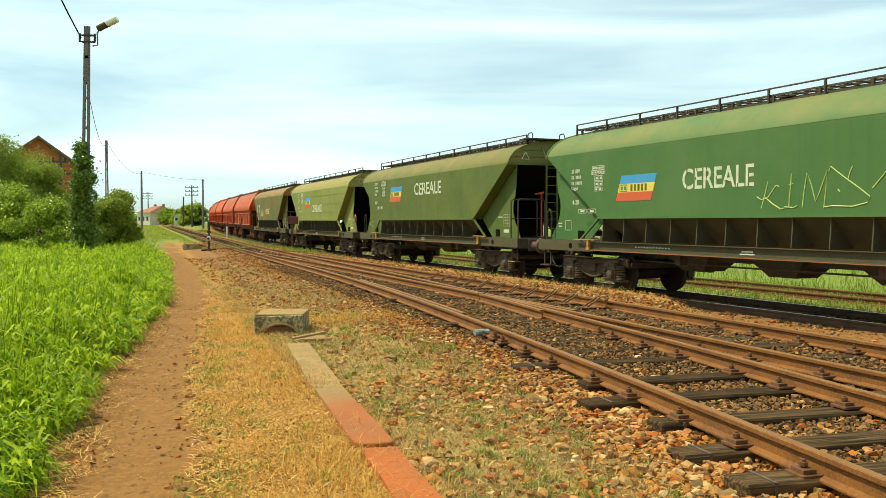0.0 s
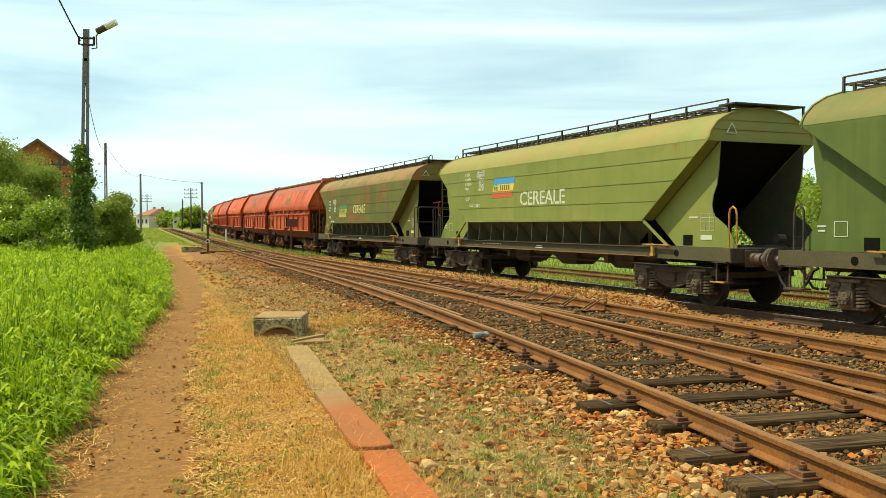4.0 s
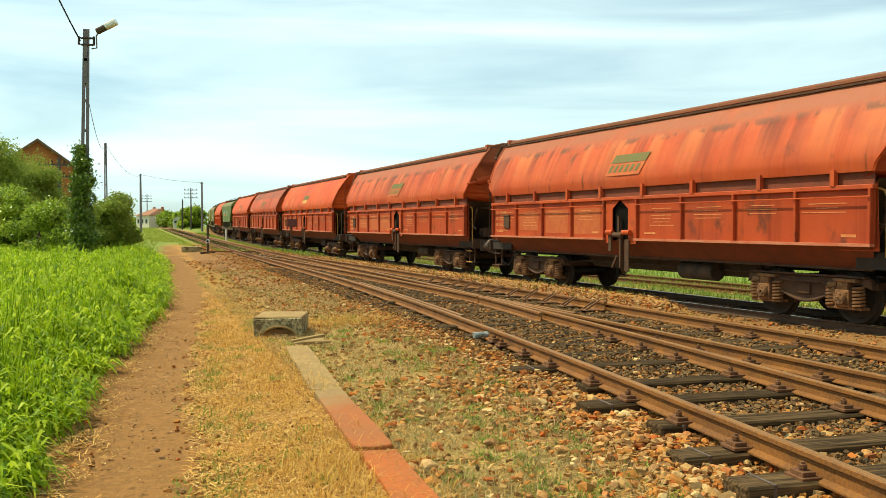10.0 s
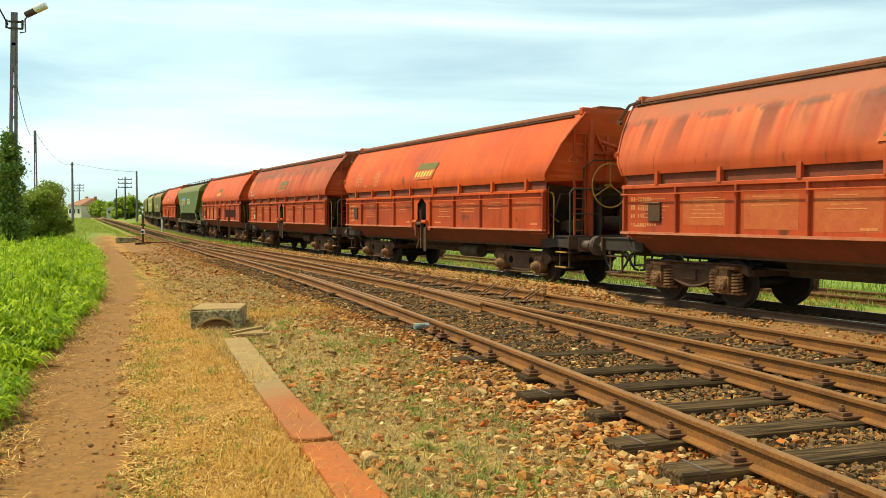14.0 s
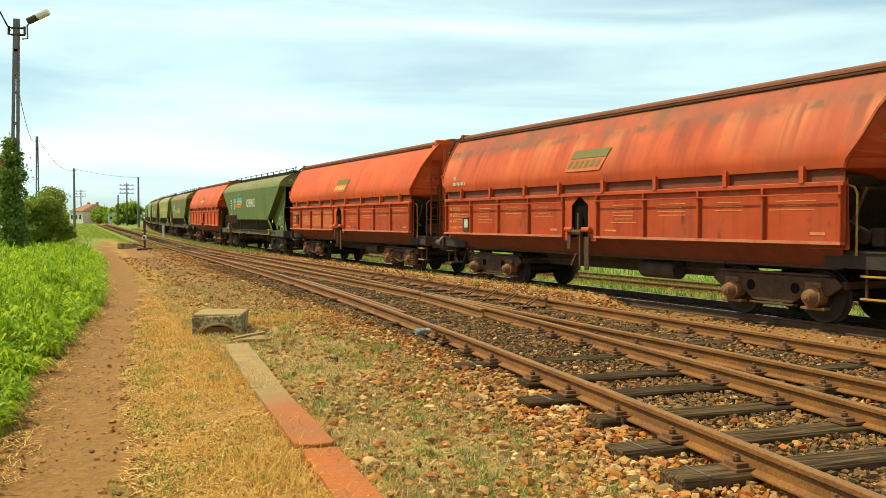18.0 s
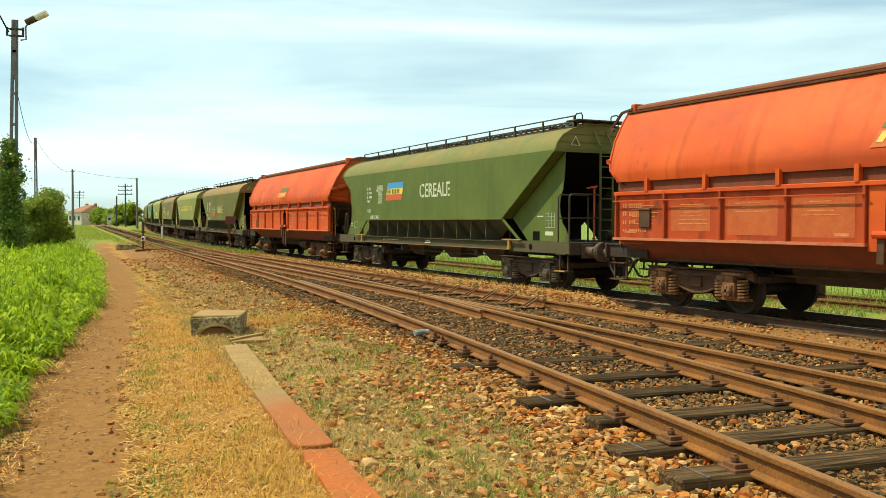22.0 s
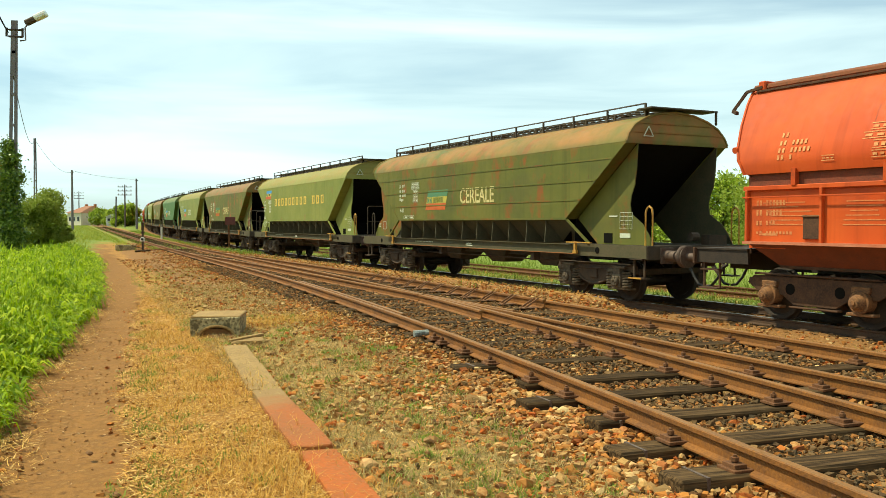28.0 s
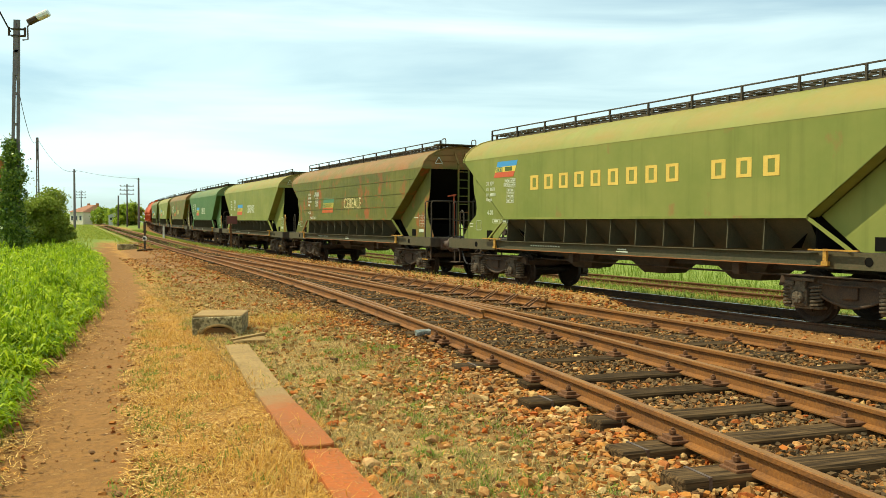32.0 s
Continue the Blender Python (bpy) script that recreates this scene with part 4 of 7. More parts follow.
    for e in (-1, 1):
        for y in (-1.28, 1.28):
            st = Geo().bar((e * 7.75, y, 1.0), (e * 7.75, y, 0.58), 0.035).bar((e * 7.42, y, 1.0), (e * 7.42, y, 0.58), 0.035).box((e * 7.58, y, 0.57), (0.42, 0.24, 0.03)).box((e * 7.58, y, 0.98), (0.42, 0.2, 0.025))
            sp = part("step", st, M["bogie"], w)
            if y < 0 and e > 0:
                part("tread_edge", Geo().box((e * 7.58, y - 0.13, 0.58), (0.42, 0.02, 0.03)), M["yellow"], sp, "worn yellow step edge")
        p = Geo().box((e * 7.5, 0.7, 1.38), (0.25, 0.5, 0.22)).cyl((e * 7.4, 0.1, 1.45), (e * 7.4, 0.3, 1.45), 0.1, 10)
        part("valve_box", p, M["bogie"], w)
    buffers(w, 7.95, M["buffer"])
    mats = GREEN_BOGIE
    for e in (-1, 1):
        bogie(w, e * 5.68, 1.9, mats, False)
    return w


def red_wagon(body_mat, wheel_front, plated):
    """A hopper with swinging roof hatches; wheel_front: a large hand wheel and railings at its front end."""
    w = thing("hatch_hopper_wagon", "x", "freight wagon", "wagons of the train")
    # hatches: two long curved sheets
    prof = [(-0.78, 4.24), (-1.02, 3.94), (-1.28, 3.52), (-1.46, 3.1), (-1.53, 2.88), (-1.53, 2.76), (-1.5, 2.61)]
    cut = [0.38, 0.33, 0.27, 0.2, 0.12, -0.02, -0.14]
    deep = [0.66, 0.58, 0.4, 0.26, 0.15, 0.06, 0.0] if wheel_front else [0.45, 0.38, 0.28, 0.2, 0.12, 0.05, 0.0]
    plat = 1 if wheel_front else -1

    def ends_at(e):
        return deep if e == plat else cut
    for y in (-1, 1):
        g = Geo()
        n = len(prof)
        vs = []
        for j, x in enumerate(np.linspace(-1, 1, 41)):
            c2 = ends_at(1 if x > 0 else -1)
            dent = 0.007 * math.sin(j * math.pi / 2) + 0.007 * math.sin(j * 2.3)
            vs += [(x * (7.0 + c), -y * (py + dent * (0 < i < 5)), pz) for i, ((py, pz), c) in enumerate(zip(prof, c2))]
        g.add(vs, [(j * n + i, j * n + i + 1, (j + 1) * n + i + 1, (j + 1) * n + i) for j in range(40) for i in range(n - 1)])
        hatch = part("roof_hatch", g, body_mat, w, smooth=True)
        for e in (-1, 1):
            part("hatch_rim", Geo().tube([(e * (7.0 + c), -y * py, pz) for (py, pz), c in zip(prof, ends_at(e))], 0.03, 5), body_mat, hatch)
        part("hatch_rail", Geo().tube([(-7.3, y * 0.87, 4.18), (7.3, y * 0.87, 4.18)], 0.025, 5), M["bogie_rust"], hatch)
    g = Geo().section([(-0.82, 4.22), (-0.8, 4.31), (-0.3, 4.43), (0.3, 4.43), (0.8, 4.31), (0.82, 4.22)], -7.45 if plat < 0 else -7.35, 7.62 if plat > 0 else 7.35)
    part("roof", g, M["roof_rust"], w, "dark-stained flat roof ridge", bevel=0.02)
    for e in (-1, 1):
        g = Geo()
        off = (0.35 if wheel_front else 0.02) if e == plat else 0.0
        xc = 7.45 if e == plat and wheel_front else 7.22
        rows = [(py, pz, 6.95 + c) for (py, pz), c in zip(prof, ends_at(e))]
        vs = [(e * x, y, z) for py, z, x0 in rows for x, y in ((x0, py + 0.02), (max(x0 + 0.04, xc), -0.62), (max(x0 + 0.04, xc), 0.62), (x0, -py - 0.02))]
        vs += [(e * 6.55, -1.4, 2.4), (e * 6.8, -0.62, 2.4), (e * 6.8, 0.62, 2.4), (e * 6.55, 1.4, 2.4)]
        g.add(vs, [(4 * r + k, 4 * r + k + 1, 4 * r + k + 5, 4 * r + k + 4) for r in range(len(rows)) for k in range(3)])
        part("end_wall", g, body_mat, w)
        g = Geo().add([(e * 7.0, -1.4, 2.5), (e * 7.0, 1.4, 2.5), (e * 5.5, 1.2, 1.2), (e * 5.5, -1.2, 1.2)], [(0, 1, 2, 3)])
        # red sheet given a dark colour for the shade of the enclosed end
        part("end_slope", g, M["bogie"], w)
        for y in (-0.55, 0.55):
            part("end_post", Geo().box((e * (7.2 + off), y, 2.75), (0.12, 0.12, 3.0)), body_mat, w, bevel=0.015)
        part("end_beam", Geo().box((e * (7.2 + off), 0, 4.28), (0.16, 1.7, 0.18)), body_mat, w, bevel=0.02)
        xo = xc + 0.03
        part("end_rib", Geo().bar((e * (xc + 0.03), 0, 2.65), (e * (xc + 0.03), 0, 3.9), 0.07), body_mat, w)
        part("cross_beam", Geo().box((e * (xo + 0.02), 0, 3.3), (0.06, 1.3, 0.09)), body_mat, w, bevel=0.01)
        part("end_brace", Geo().bar((e * (xc + 0.05), -0.6, 4.15), (e * (xc + 0.05), -0.1, 3.35), 0.06), body_mat, w)
        sign = Geo()
        mid = Vector((e * (xc - 0.1), -0.95, 3.15))
        for a, b in ((0, 1), (1, 2), (2, 0)):
            p = [mid + Vector((e * 0.03 + u * 0.07, u * 0.1, v)) for u, v in ((-1, -0.08), (1, -0.08), (0, 0.1))]
            sign.bar(p[a], p[b], 0.018)
        if e > 0:
            part("warning_triangle", sign, M["pale_orange"], w, "small painted warning triangle")
        part("brake_pipe", Geo().tube([(e * (xo + 0.1), -0.8, 1.3), (e * (xo + 0.12), -0.78, 2.9), (e * (xo + 0.12), -0.5, 3.1), (e * (xo + 0.12), 0.6, 3.15), (e * (xo + 0.1), 0.75, 1.4)], 0.022, 6), M["bogie_rust"], w)
        rig = Geo().bar((e * 6.75, -1.2, 1.35), (e * 7.1, -1.1, 2.3), 0.05).bar((e * 6.55, -1.25, 1.9), (e * 7.2, -1.2, 1.6), 0.045).bar((e * 6.8, -0.9, 2.3), (e * 7.2, 0.9, 2.3), 0.06)
        rig.cyl((e * 6.9, -0.9, 1.5), (e * 6.9, -0.2, 1.5), 0.13, 10).cyl((e * 7.0, 0.2, 1.6), (e * 7.0, 0.8, 1.6), 0.16, 12).box((e * 7.15, -0.75, 1.5), (0.2, 0.3, 0.3))
        part("brake_rigging", rig, M["bogie_rust"], w, "rusty brake levers and cylinders", bevel=0.008)
        for y in (-1, 1):
            part("corner_gusset", Geo().plate([(e * 6.95, 2.46), (e * 7.0, 1.3), (e * 6.2, 1.3), (e * 6.2, 2.46)], y * 1.36, 0.014), body_mat, w)
            # draw cylinder that swings the hatch
        q = 1 if e == plat and wheel_front else -1
        xc = 7.4 + off if q > 0 else 7.22
        part("hatch_cylinder", Geo().cyl((e * xc, q * 0.1, 3.42), (e * xc, q * 1.2, 3.14), 0.11, 12).cyl((e * xc, q * 1.15, 3.15), (e * xc, q * 1.52, 3.06), 0.06, 10).cyl((e * xc, q * -0.4, 3.54), (e * xc, q * 0.1, 3.42), 0.05, 8), body_mat, w)
        arm = Geo().bar((e * 7.2, 0.62, 4.1), (e * 7.34, 1.3, 3.6), 0.05).bar((e * 7.34, 1.3, 3.6), (e * 7.34, 0.75, 3.55), 0.05)
        part("hatch_arm", arm, M["bogie_rust"], w)
        if e < 0:
            arm = Geo().bar((-7.2, -0.84, 4.26), (-7.52, -0.9, 4.2), 0.05).bar((-7.52, -0.9, 4.2), (-7.74, -1.02, 3.86), 0.05).bar((-7.74, -1.02, 3.86), (-7.6, -1.06, 3.8), 0.06)
            part("hatch_arm", arm, M["bogie_rust"], w)
    # ledge, stubs, lower doors
    for y in (-1, 1):
        part("ledge", Geo().box((0, y * 1.475, 2.36), (14.0, 0.11, 0.08)), body_mat, w, bevel=0.01)
        # strip coloured as the shadow beneath the hatch edge
        part("recess", Geo().box((0, y * 1.42, 2.5), (13.9, 0.03, 0.3)), M["shaded_red"], w)
        for x in (-5.9, -4.2, -2.4, -0.8, 0.9, 2.6, 4.5, 6.2):
            part("stub_post", Geo().box((x, y * 1.5, 2.53), (0.09, 0.1, 0.28)), body_mat, w)
        for x0, x1 in ((-6.98, -0.62), (0.62, 6.98)):
            mid = (x0 + x1) / 2
            d = part("side_door", Geo().box((mid, y * 1.45, 1.87), (x1 - x0, 0.03, 0.92)), DARK_DOOR, w)
            part("door_flange", Geo().box((mid, y * 1.5, 1.40), (x1 - x0, 0.12, 0.05)), M["flange"], d, "scraped lower door flange with its lit edge painted pale")
            for k in range(5):
                x = x0 + 0.05 + k * (x1 - x0 - 0.1) / 4
                part("stiffener", Geo().box((x, y * 1.49, 1.88), (0.06, 0.09, 0.92)), DARK_DOOR, d, bevel=0.01)
            part("tie_rod", Geo().tube([(x0, y * 1.56, 2.2), (x1, y * 1.56, 2.2)], 0.014, 5), body_mat, d)
            if y < 0:
                k = Geo()
                rnd = random.Random(int(x0 * 10))
                for j in range(4):
                    for i in range(rnd.choice((3, 4, 6))):
                        k.box((x0 + 0.88 + 1.5 * j + rnd.uniform(-0.06, 0.06), -1.468, 2.1 - 0.075 * i), (rnd.uniform(0.4, 1.0), 0.005, 0.017))
                k.box((x1 - 0.5, -1.468, 1.55), (0.3, 0.005, 0.05)).box((x0 + 0.5, -1.468, 1.55), (0.4, 0.005, 0.04))
                tagged(part("stencil", k, M["pale_orange"], d, "worn stencil bars on the door"), kind="stuff")
                if x0 < 0 and not plated:
                    for j, (px, pw, ph) in enumerate(((-4.65, 1.1, 0.5), (-3.05, 1.2, 0.62), (-1.5, 1.25, 0.66))):
                        part("data_patch", Geo().box((px, -1.4662, 1.83), (pw, 0.002, ph)), M["patch"], d, "faded orange data patch")
                if x0 < 0:
                    k = Geo()
                    for r, (n, dz, tall) in enumerate(((9, 2.1, 0.09), (8, 1.93, 0.1), (6, 1.75, 0.08), (11, 1.58, 0.05))):
                        for i in range(n):
                            if i != 2:
                                k.box((-6.72 + 0.072 * i, -1.468, dz), (0.044, 0.005, tall))
                    tagged(part("stencil", k, M["pale_orange"], d, "faded stencilled wagon data"), kind="stuff")
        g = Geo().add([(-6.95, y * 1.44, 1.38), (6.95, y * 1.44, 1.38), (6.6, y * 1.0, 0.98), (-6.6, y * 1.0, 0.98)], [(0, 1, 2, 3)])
        # down-facing flap, its shade painted with the darker red
        part("discharge_flap", g, M["shaded_red"], w)
        part("sill_edge", Geo().box((0, y * 1.0, 0.97), (13.2, 0.06, 0.05)), M["bogie_rust"], w)
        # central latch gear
        # black plate that paints the shade behind the latch gear
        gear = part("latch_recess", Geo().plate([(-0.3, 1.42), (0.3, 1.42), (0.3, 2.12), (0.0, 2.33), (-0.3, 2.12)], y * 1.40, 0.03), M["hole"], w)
        part("latch_frame", Geo().plate([(-0.62, 1.3), (-0.32, 1.3), (-0.32, 2.12), (0.0, 2.34), (0.32, 2.12), (0.32, 1.3), (0.62, 1.3), (0.62, 2.36), (-0.62, 2.36)], y * 1.47, 0.02), body_mat, w)
        part("hanger_plate", Geo().box((0.34, y * 1.52, 1.02), (0.17, 0.03, 0.75)), M["bogie_rust"], w, bevel=0.01)
        part("hanger_plate", Geo().box((-0.36, y * 1.52, 1.3), (0.14, 0.03, 0.4)), M["bogie_rust"], w, bevel=0.01)
        part("latch_lever", Geo().bar((0.0, y * 1.5, 1.95), (0.0, y * 1.5, 1.35), 0.06).bar((0.12, y * 1.52, 1.55), (0.12, y * 1.52, 0.72), 0.09, 0.05).cyl((-0.16, y * 1.55, 1.5), (0.2, y * 1.55, 1.5), 0.06, 10).bar((-0.05, y * 1.52, 1.0), (-0.25, y * 1.52, 0.72), 0.05), M["bogie_rust"], w)
        for e in (-1, 1):
            part("latch_plate", Geo().cyl((e * 0.2, y * 1.54, 1.56), (e * 0.48, y * 1.54, 1.56), 0.06, 10), body_mat, gear)
    box = part("label_box", Geo().box((-6.0, -1.485, 1.84), (0.36, 0.04, 0.4)), M["bogie_rust"], w, "rusty label holder", bevel=0.01)
    part("hinge", Geo().cyl((-6.18, -1.51, 2.02), (-5.82, -1.51, 2.02), 0.018, 6), M["axle_box"], box)
    for e in (-1, 1):
        part("headstock", Geo().box((e * 7.55, 0, 1.12), (0.06, 2.6, 0.32)), M["bogie_rust"], w, bevel=0.01)
    g = Geo().box((0, -0.3, 1.0), (15.0, 0.12, 0.3)).box((0, 0.3, 1.0), (15.0, 0.12, 0.3))
    for e in (-1, 1):
        g.box((e * 6.9, 0, 1.26), (1.3, 2.5, 0.03))
        g.box((e * 6.9, -1.2, 1.12), (1.3, 0.05, 0.26)).box((e * 6.9, 1.2, 1.12), (1.3, 0.05, 0.26))
    # underframe in the wheels' darkened colour, as shade below the wagon
    part("underframe", g, M["tread"], w)
    g = Geo().section([(-0.5, 1.0), (-0.28, 0.62), (0.28, 0.62), (0.5, 1.0)], -3.2, 3.2)
    part("discharge_chute", g, M["bogie"], w)
    part("air_tank", Geo().cyl((1.0, -0.6, 0.72), (2.1, -0.6, 0.72), 0.2, 14), M["bogie"], w, smooth=True)
    part("brake_rod", Geo().tube([(-4, -0.5, 0.76), (4, -0.5, 0.76)], 0.022), M["bogie"], w)
    # ends: ladder, loops, steps
    for e in (-1, 1):
        for y in (-1.15, 1.15):
            st = Geo().bar((e * 7.4, y, 1.2), (e * 7.4, y, 0.5), 0.035).bar((e * 7.0, y, 1.2), (e * 7.0, y, 0.5), 0.035).box((e * 7.2, y, 0.5), (0.46, 0.24, 0.03)).box((e * 7.2, y, 0.86), (0.46, 0.2, 0.025))
            sp = part("step", st, M["bogie_rust"], w)
            for z in (0.52, 0.88) if e > 0 else ():
                part("tread_edge", Geo().box((e * 7.2, y * 1.1, z), (0.46, 0.03, 0.03)), M["yellow"], sp, "worn yellow step edge")
            part("grab_rail", bent(Geo(), [(e * 7.05, y * 1.1, 1.2), (e * 7.05, y * 1.1, 2.2), (e * 7.0, y * 1.1, 2.3), (e * 6.9, y * 1.12, 2.34)], 0.02), M["yellow"] if e > 0 else M["bogie_rust"], w, "bent tube grab rail")
    l = Geo()
    for y in (-1.0, -0.68):
        l.bar((7.55 if wheel_front else 7.25, y, 1.3), (7.5 if wheel_front else 7.2, y, 3.9), 0.045, 0.03)
    for i in range(10):
        l.bar((7.53 if wheel_front else 7.24, -1.0, 1.4 + 0.26 * i), (7.53 if wheel_front else 7.24, -0.68, 1.4 + 0.26 * i), 0.025)
    if wheel_front:
        part("ladder", l, DARK_DOOR, w)
        hw = Geo().ring((7.68, -0.05, 2.5), (1, 0, 0), 0.54, 0.02, 28, 6).cyl((7.5, -0.05, 2.5), (7.72, -0.05, 2.5), 0.04, 8)
        for k in range(3):
            a = math.pi / 2 + k * 2 * math.pi / 3
            hw.bar((7.68, -0.05, 2.5), (7.68, -0.05 + 0.54 * math.cos(a), 2.5 + 0.54 * math.sin(a)), 0.028)
        part("hand_wheel", hw, M["yellow"], w, "large worn yellow hand wheel")
        part("wheel_stand", Geo().box((7.08, -0.05, 1.9), (0.1, 0.1, 1.3)).box((7.12, -0.3, 1.7), (0.07, 0.07, 1.2)).box((7.12, -0.18, 2.28), (0.06, 0.4, 0.06)), M["steel"], w)
        for y0, y1 in ((-1.2, -0.3), (0.3, 1.2)):
            r = Geo()
            bent(r, [(7.48, y0, 1.25), (7.48, y0, 2.32), (7.48, y0 + 0.08, 2.4), (7.48, y1, 2.4)], 0.022)
            bent(r, [(7.48, y0, 1.8), (7.48, y1, 1.8)], 0.016)
            part("end_railing", r, M["steel"], w)
    buffers(w, 7.58, M["buffer"])
    for e in (-1, 1):
        bogie(w, e * 4.97, 1.85, RED_PLATED if plated else RED_SPRUNG, plated)
    return w


FIXED = ("bogie", "buffer", "screw_coupling", "brake_hose", "headstock", "side_sill", "centre_sill", "underframe", "step", "wheel_stand", "end_railing", "discharge_chute", "air_tank", "brake_rod")


def shift_body(w, d):
    """Sets the body a little forward on its frame."""
    for o in w.children:
        if o.name.split(".")[0] not in FIXED:
            o.location.x += d


def squeeze_body(w, back, front, d):
    """Sets the body behind the platform at the front end: its two halves differ in length."""
    done = set()
    for o in w.children:
        if o.name.split(".")[0] in FIXED:
            continue
        for p in (o, *o.children_recursive):
            if p.data not in done:
                for v in p.data.vertices:
                    v.co.x = d + v.co.x * (back if v.co.x < 0 else front)
                done.add(p.data)


GREEN_BOGIE = (M["bogie"], axle_box_mesh(M["axle_grime"]), spring_mesh(M["axle_grime"]), wheel_mesh(M["tread"]))
RED_SPRUNG = (M["bogie_rust"], axle_box_mesh(M["axle_box"]), spring_mesh(M["axle_box"]), wheel_mesh(M["tread"]))
RED_PLATED = (M["bogie_rust"], axle_cap_mesh(M["axle_box"]), spring_mesh(M["bogie"]), wheel_mesh(M["tread"]))
WORD = letters("CEREALE", 0.62)
WORD.materials.append(M["white"])
WORD_W = max(v.co.x for v in WORD.vertices)
SIDE = pose(0, -1.4395, 0, 90)


def freight_panel(w, x, z, width=1.35, height=0.6, worn=False, olive=False):
    """A slanted panel of three bands with a box and bars in its middle band; worn: sun-faded, olive: its red band gone green."""
    p = None
    h = height / 3
    bands = ("faded_yellow" if olive else "panel_orange" if worn else "panel_red", "faded_yellow" if worn else "panel_yellow", "teal_band" if worn else "blue")
    for i, (m, key) in enumerate(zip(bands, ("red_band", "yellow_band", "blue_band"))):
        x0 = x + 0.07 * i
        g = Geo().plate([(x0, z + h * i), (x0 + width, z + h * i), (x0 + width + 0.07, z + h * (i + 1)), (x0 + 0.07, z + h * (i + 1))], -1.4395, 0.004)
        if p is None:
            p = part("freight_panel", g, M[m], w, "sun-faded painted freight panel" if worn else "blue, yellow and red painted freight panel")
        else:
            part(key, g, M[m], p)
    zc = z + 1.5 * h
    g = Geo()
    for dx, dz, lx, lz in ((0, h * 0.38, 0.3, 0.02), (0, -h * 0.38, 0.3, 0.02), (-0.14, 0, 0.02, h * 0.8), (0.14, 0, 0.02, h * 0.8), (-0.06, 0, 0.08, h * 0.42), (0.06, 0, 0.08, h * 0.42)):
        g.box((x + 0.3 + dx, -1.4445, zc + dz), (lx, 0.004, lz))
    tagged(part("mark", g, M["teal_band"], p), kind="stuff")
    for i in range(5):
        part("letter_bar", Geo().box((x + 0.62 + (width - 0.62) / 5.4 * i, -1.4445, zc), (0.075, 0.004, h * 0.78)), GREENS["fresh"], p)


TEXTS = {}


def small_text(w, text, x, z, size):
    """A short readable stencil in the built-in font."""
    if text not in TEXTS:
        TEXTS[text] = letters(text, size)
        TEXTS[text].materials.append(M["white"])
    shared("lettering", TEXTS[text], w, pose(x, -1.4395, z, 90), "white stencil " + text)


def stencils(w, x, z):
    small_text(w, "31 RIV", x, z, 0.15)
    small_text(w, "Uagps", x, z - 0.45, 0.13)
    small_text(w, "4-20", x + 0.05, z - 0.8, 0.17)
    g = Geo()
    # rows of unreadable figures, each a bar
    for dz, n, d in ((-0.15, 7, 0.066), (-0.3, 8, 0.063)):
        for i in range(n):
            if i != 2:
                g.box((x + 0.03 + d * i, -1.4405, z + dz + 0.05), (0.038, 0.004, 0.085))
    # open frames with small bars in them
    for fx, fz, fw, fh, cells in ((0.98, 0.04, 0.52, 0.1, 4), (0.93, -0.06, 0.6, 0.09, 5), (1.08, -0.22, 0.36, 0.12, 2), (1.08, -0.36, 0.36, 0.11, 2), (1.06, -0.48, 0.36, 0.09, 2), (0.35, -1.02, 0.36, 0.1, 1), (0.78, -1.02, 0.36, 0.1, 1)):
        g.box((x + fx + fw / 2, -1.4405, z + fz), (fw, 0.004, 0.012)).box((x + fx + fw / 2, -1.4405, z + fz + fh), (fw, 0.004, 0.012))
        for c in range(cells + 1):
            g.box((x + fx + fw * c / cells, -1.4405, z + fz + fh / 2), (0.012, 0.004, fh))
        for c in range(cells):
            g.box((x + fx + fw * (c + 0.5) / cells, -1.4405, z + fz + fh / 2), (fw / cells * 0.5, 0.004, fh * 0.5))
    tagged(part("stencil", g, M["white"], w, "white stencilled data bars"), kind="stuff")


def word(w, x, z, width, height=0.44, old="", body=None):
    me = WORD.copy()
    if old:
        me.materials[0] = M[old]
    co = np.empty(len(me.vertices) * 3, np.float32)
    me.vertices.foreach_get("co", co)
    co = co.reshape(-1, 3)
    co[:, 0] *= width / WORD_W
    co[:, 1] *= height / co[:, 1].max()
    me.vertices.foreach_set("co", co.ravel())
    sign = shared("lettering", me, w, pose(x, -1.4395, z, 90), "yellowed word CEREALE" if old else "white word CEREALE")
    gaps = Geo()
    for u, v, hx, hy in ((0.07, 0.9, 0.014, 0.3), (0.2, 0.5, 0.012, 0.16), (0.36, 0.62, 0.014, 0.3), (0.5, 0.48, 0.012, 0.16), (0.64, 0.3, 0.05, 0.07), (0.79, 0.08, 0.014, 0.2), (0.93, 0.5, 0.012, 0.16), (0.07, 0.08, 0.014, 0.2), (0.22, 0.95, 0.014, 0.2), (0.36, 0.96, 0.012, 0.2), (0.93, 0.08, 0.012, 0.2)):
        gaps.box((width * u, height * v, 0.0045), (width * hx, height * hy, 0.003))
    tagged(part("stencil_gap", gaps, body, sign), kind="stuff")


def repaint(w, old, fresh):
    for o in (w, *w.children_recursive):
        if o.type == "MESH" and o.data.materials[0] == old:
            o.material_slots[0].link = "OBJECT"
            o.material_slots[0].material = fresh


# front buffer faces at sixteen seconds, metres along the line, front to rear
GREEN_L, RED_L = 17.1, 16.36
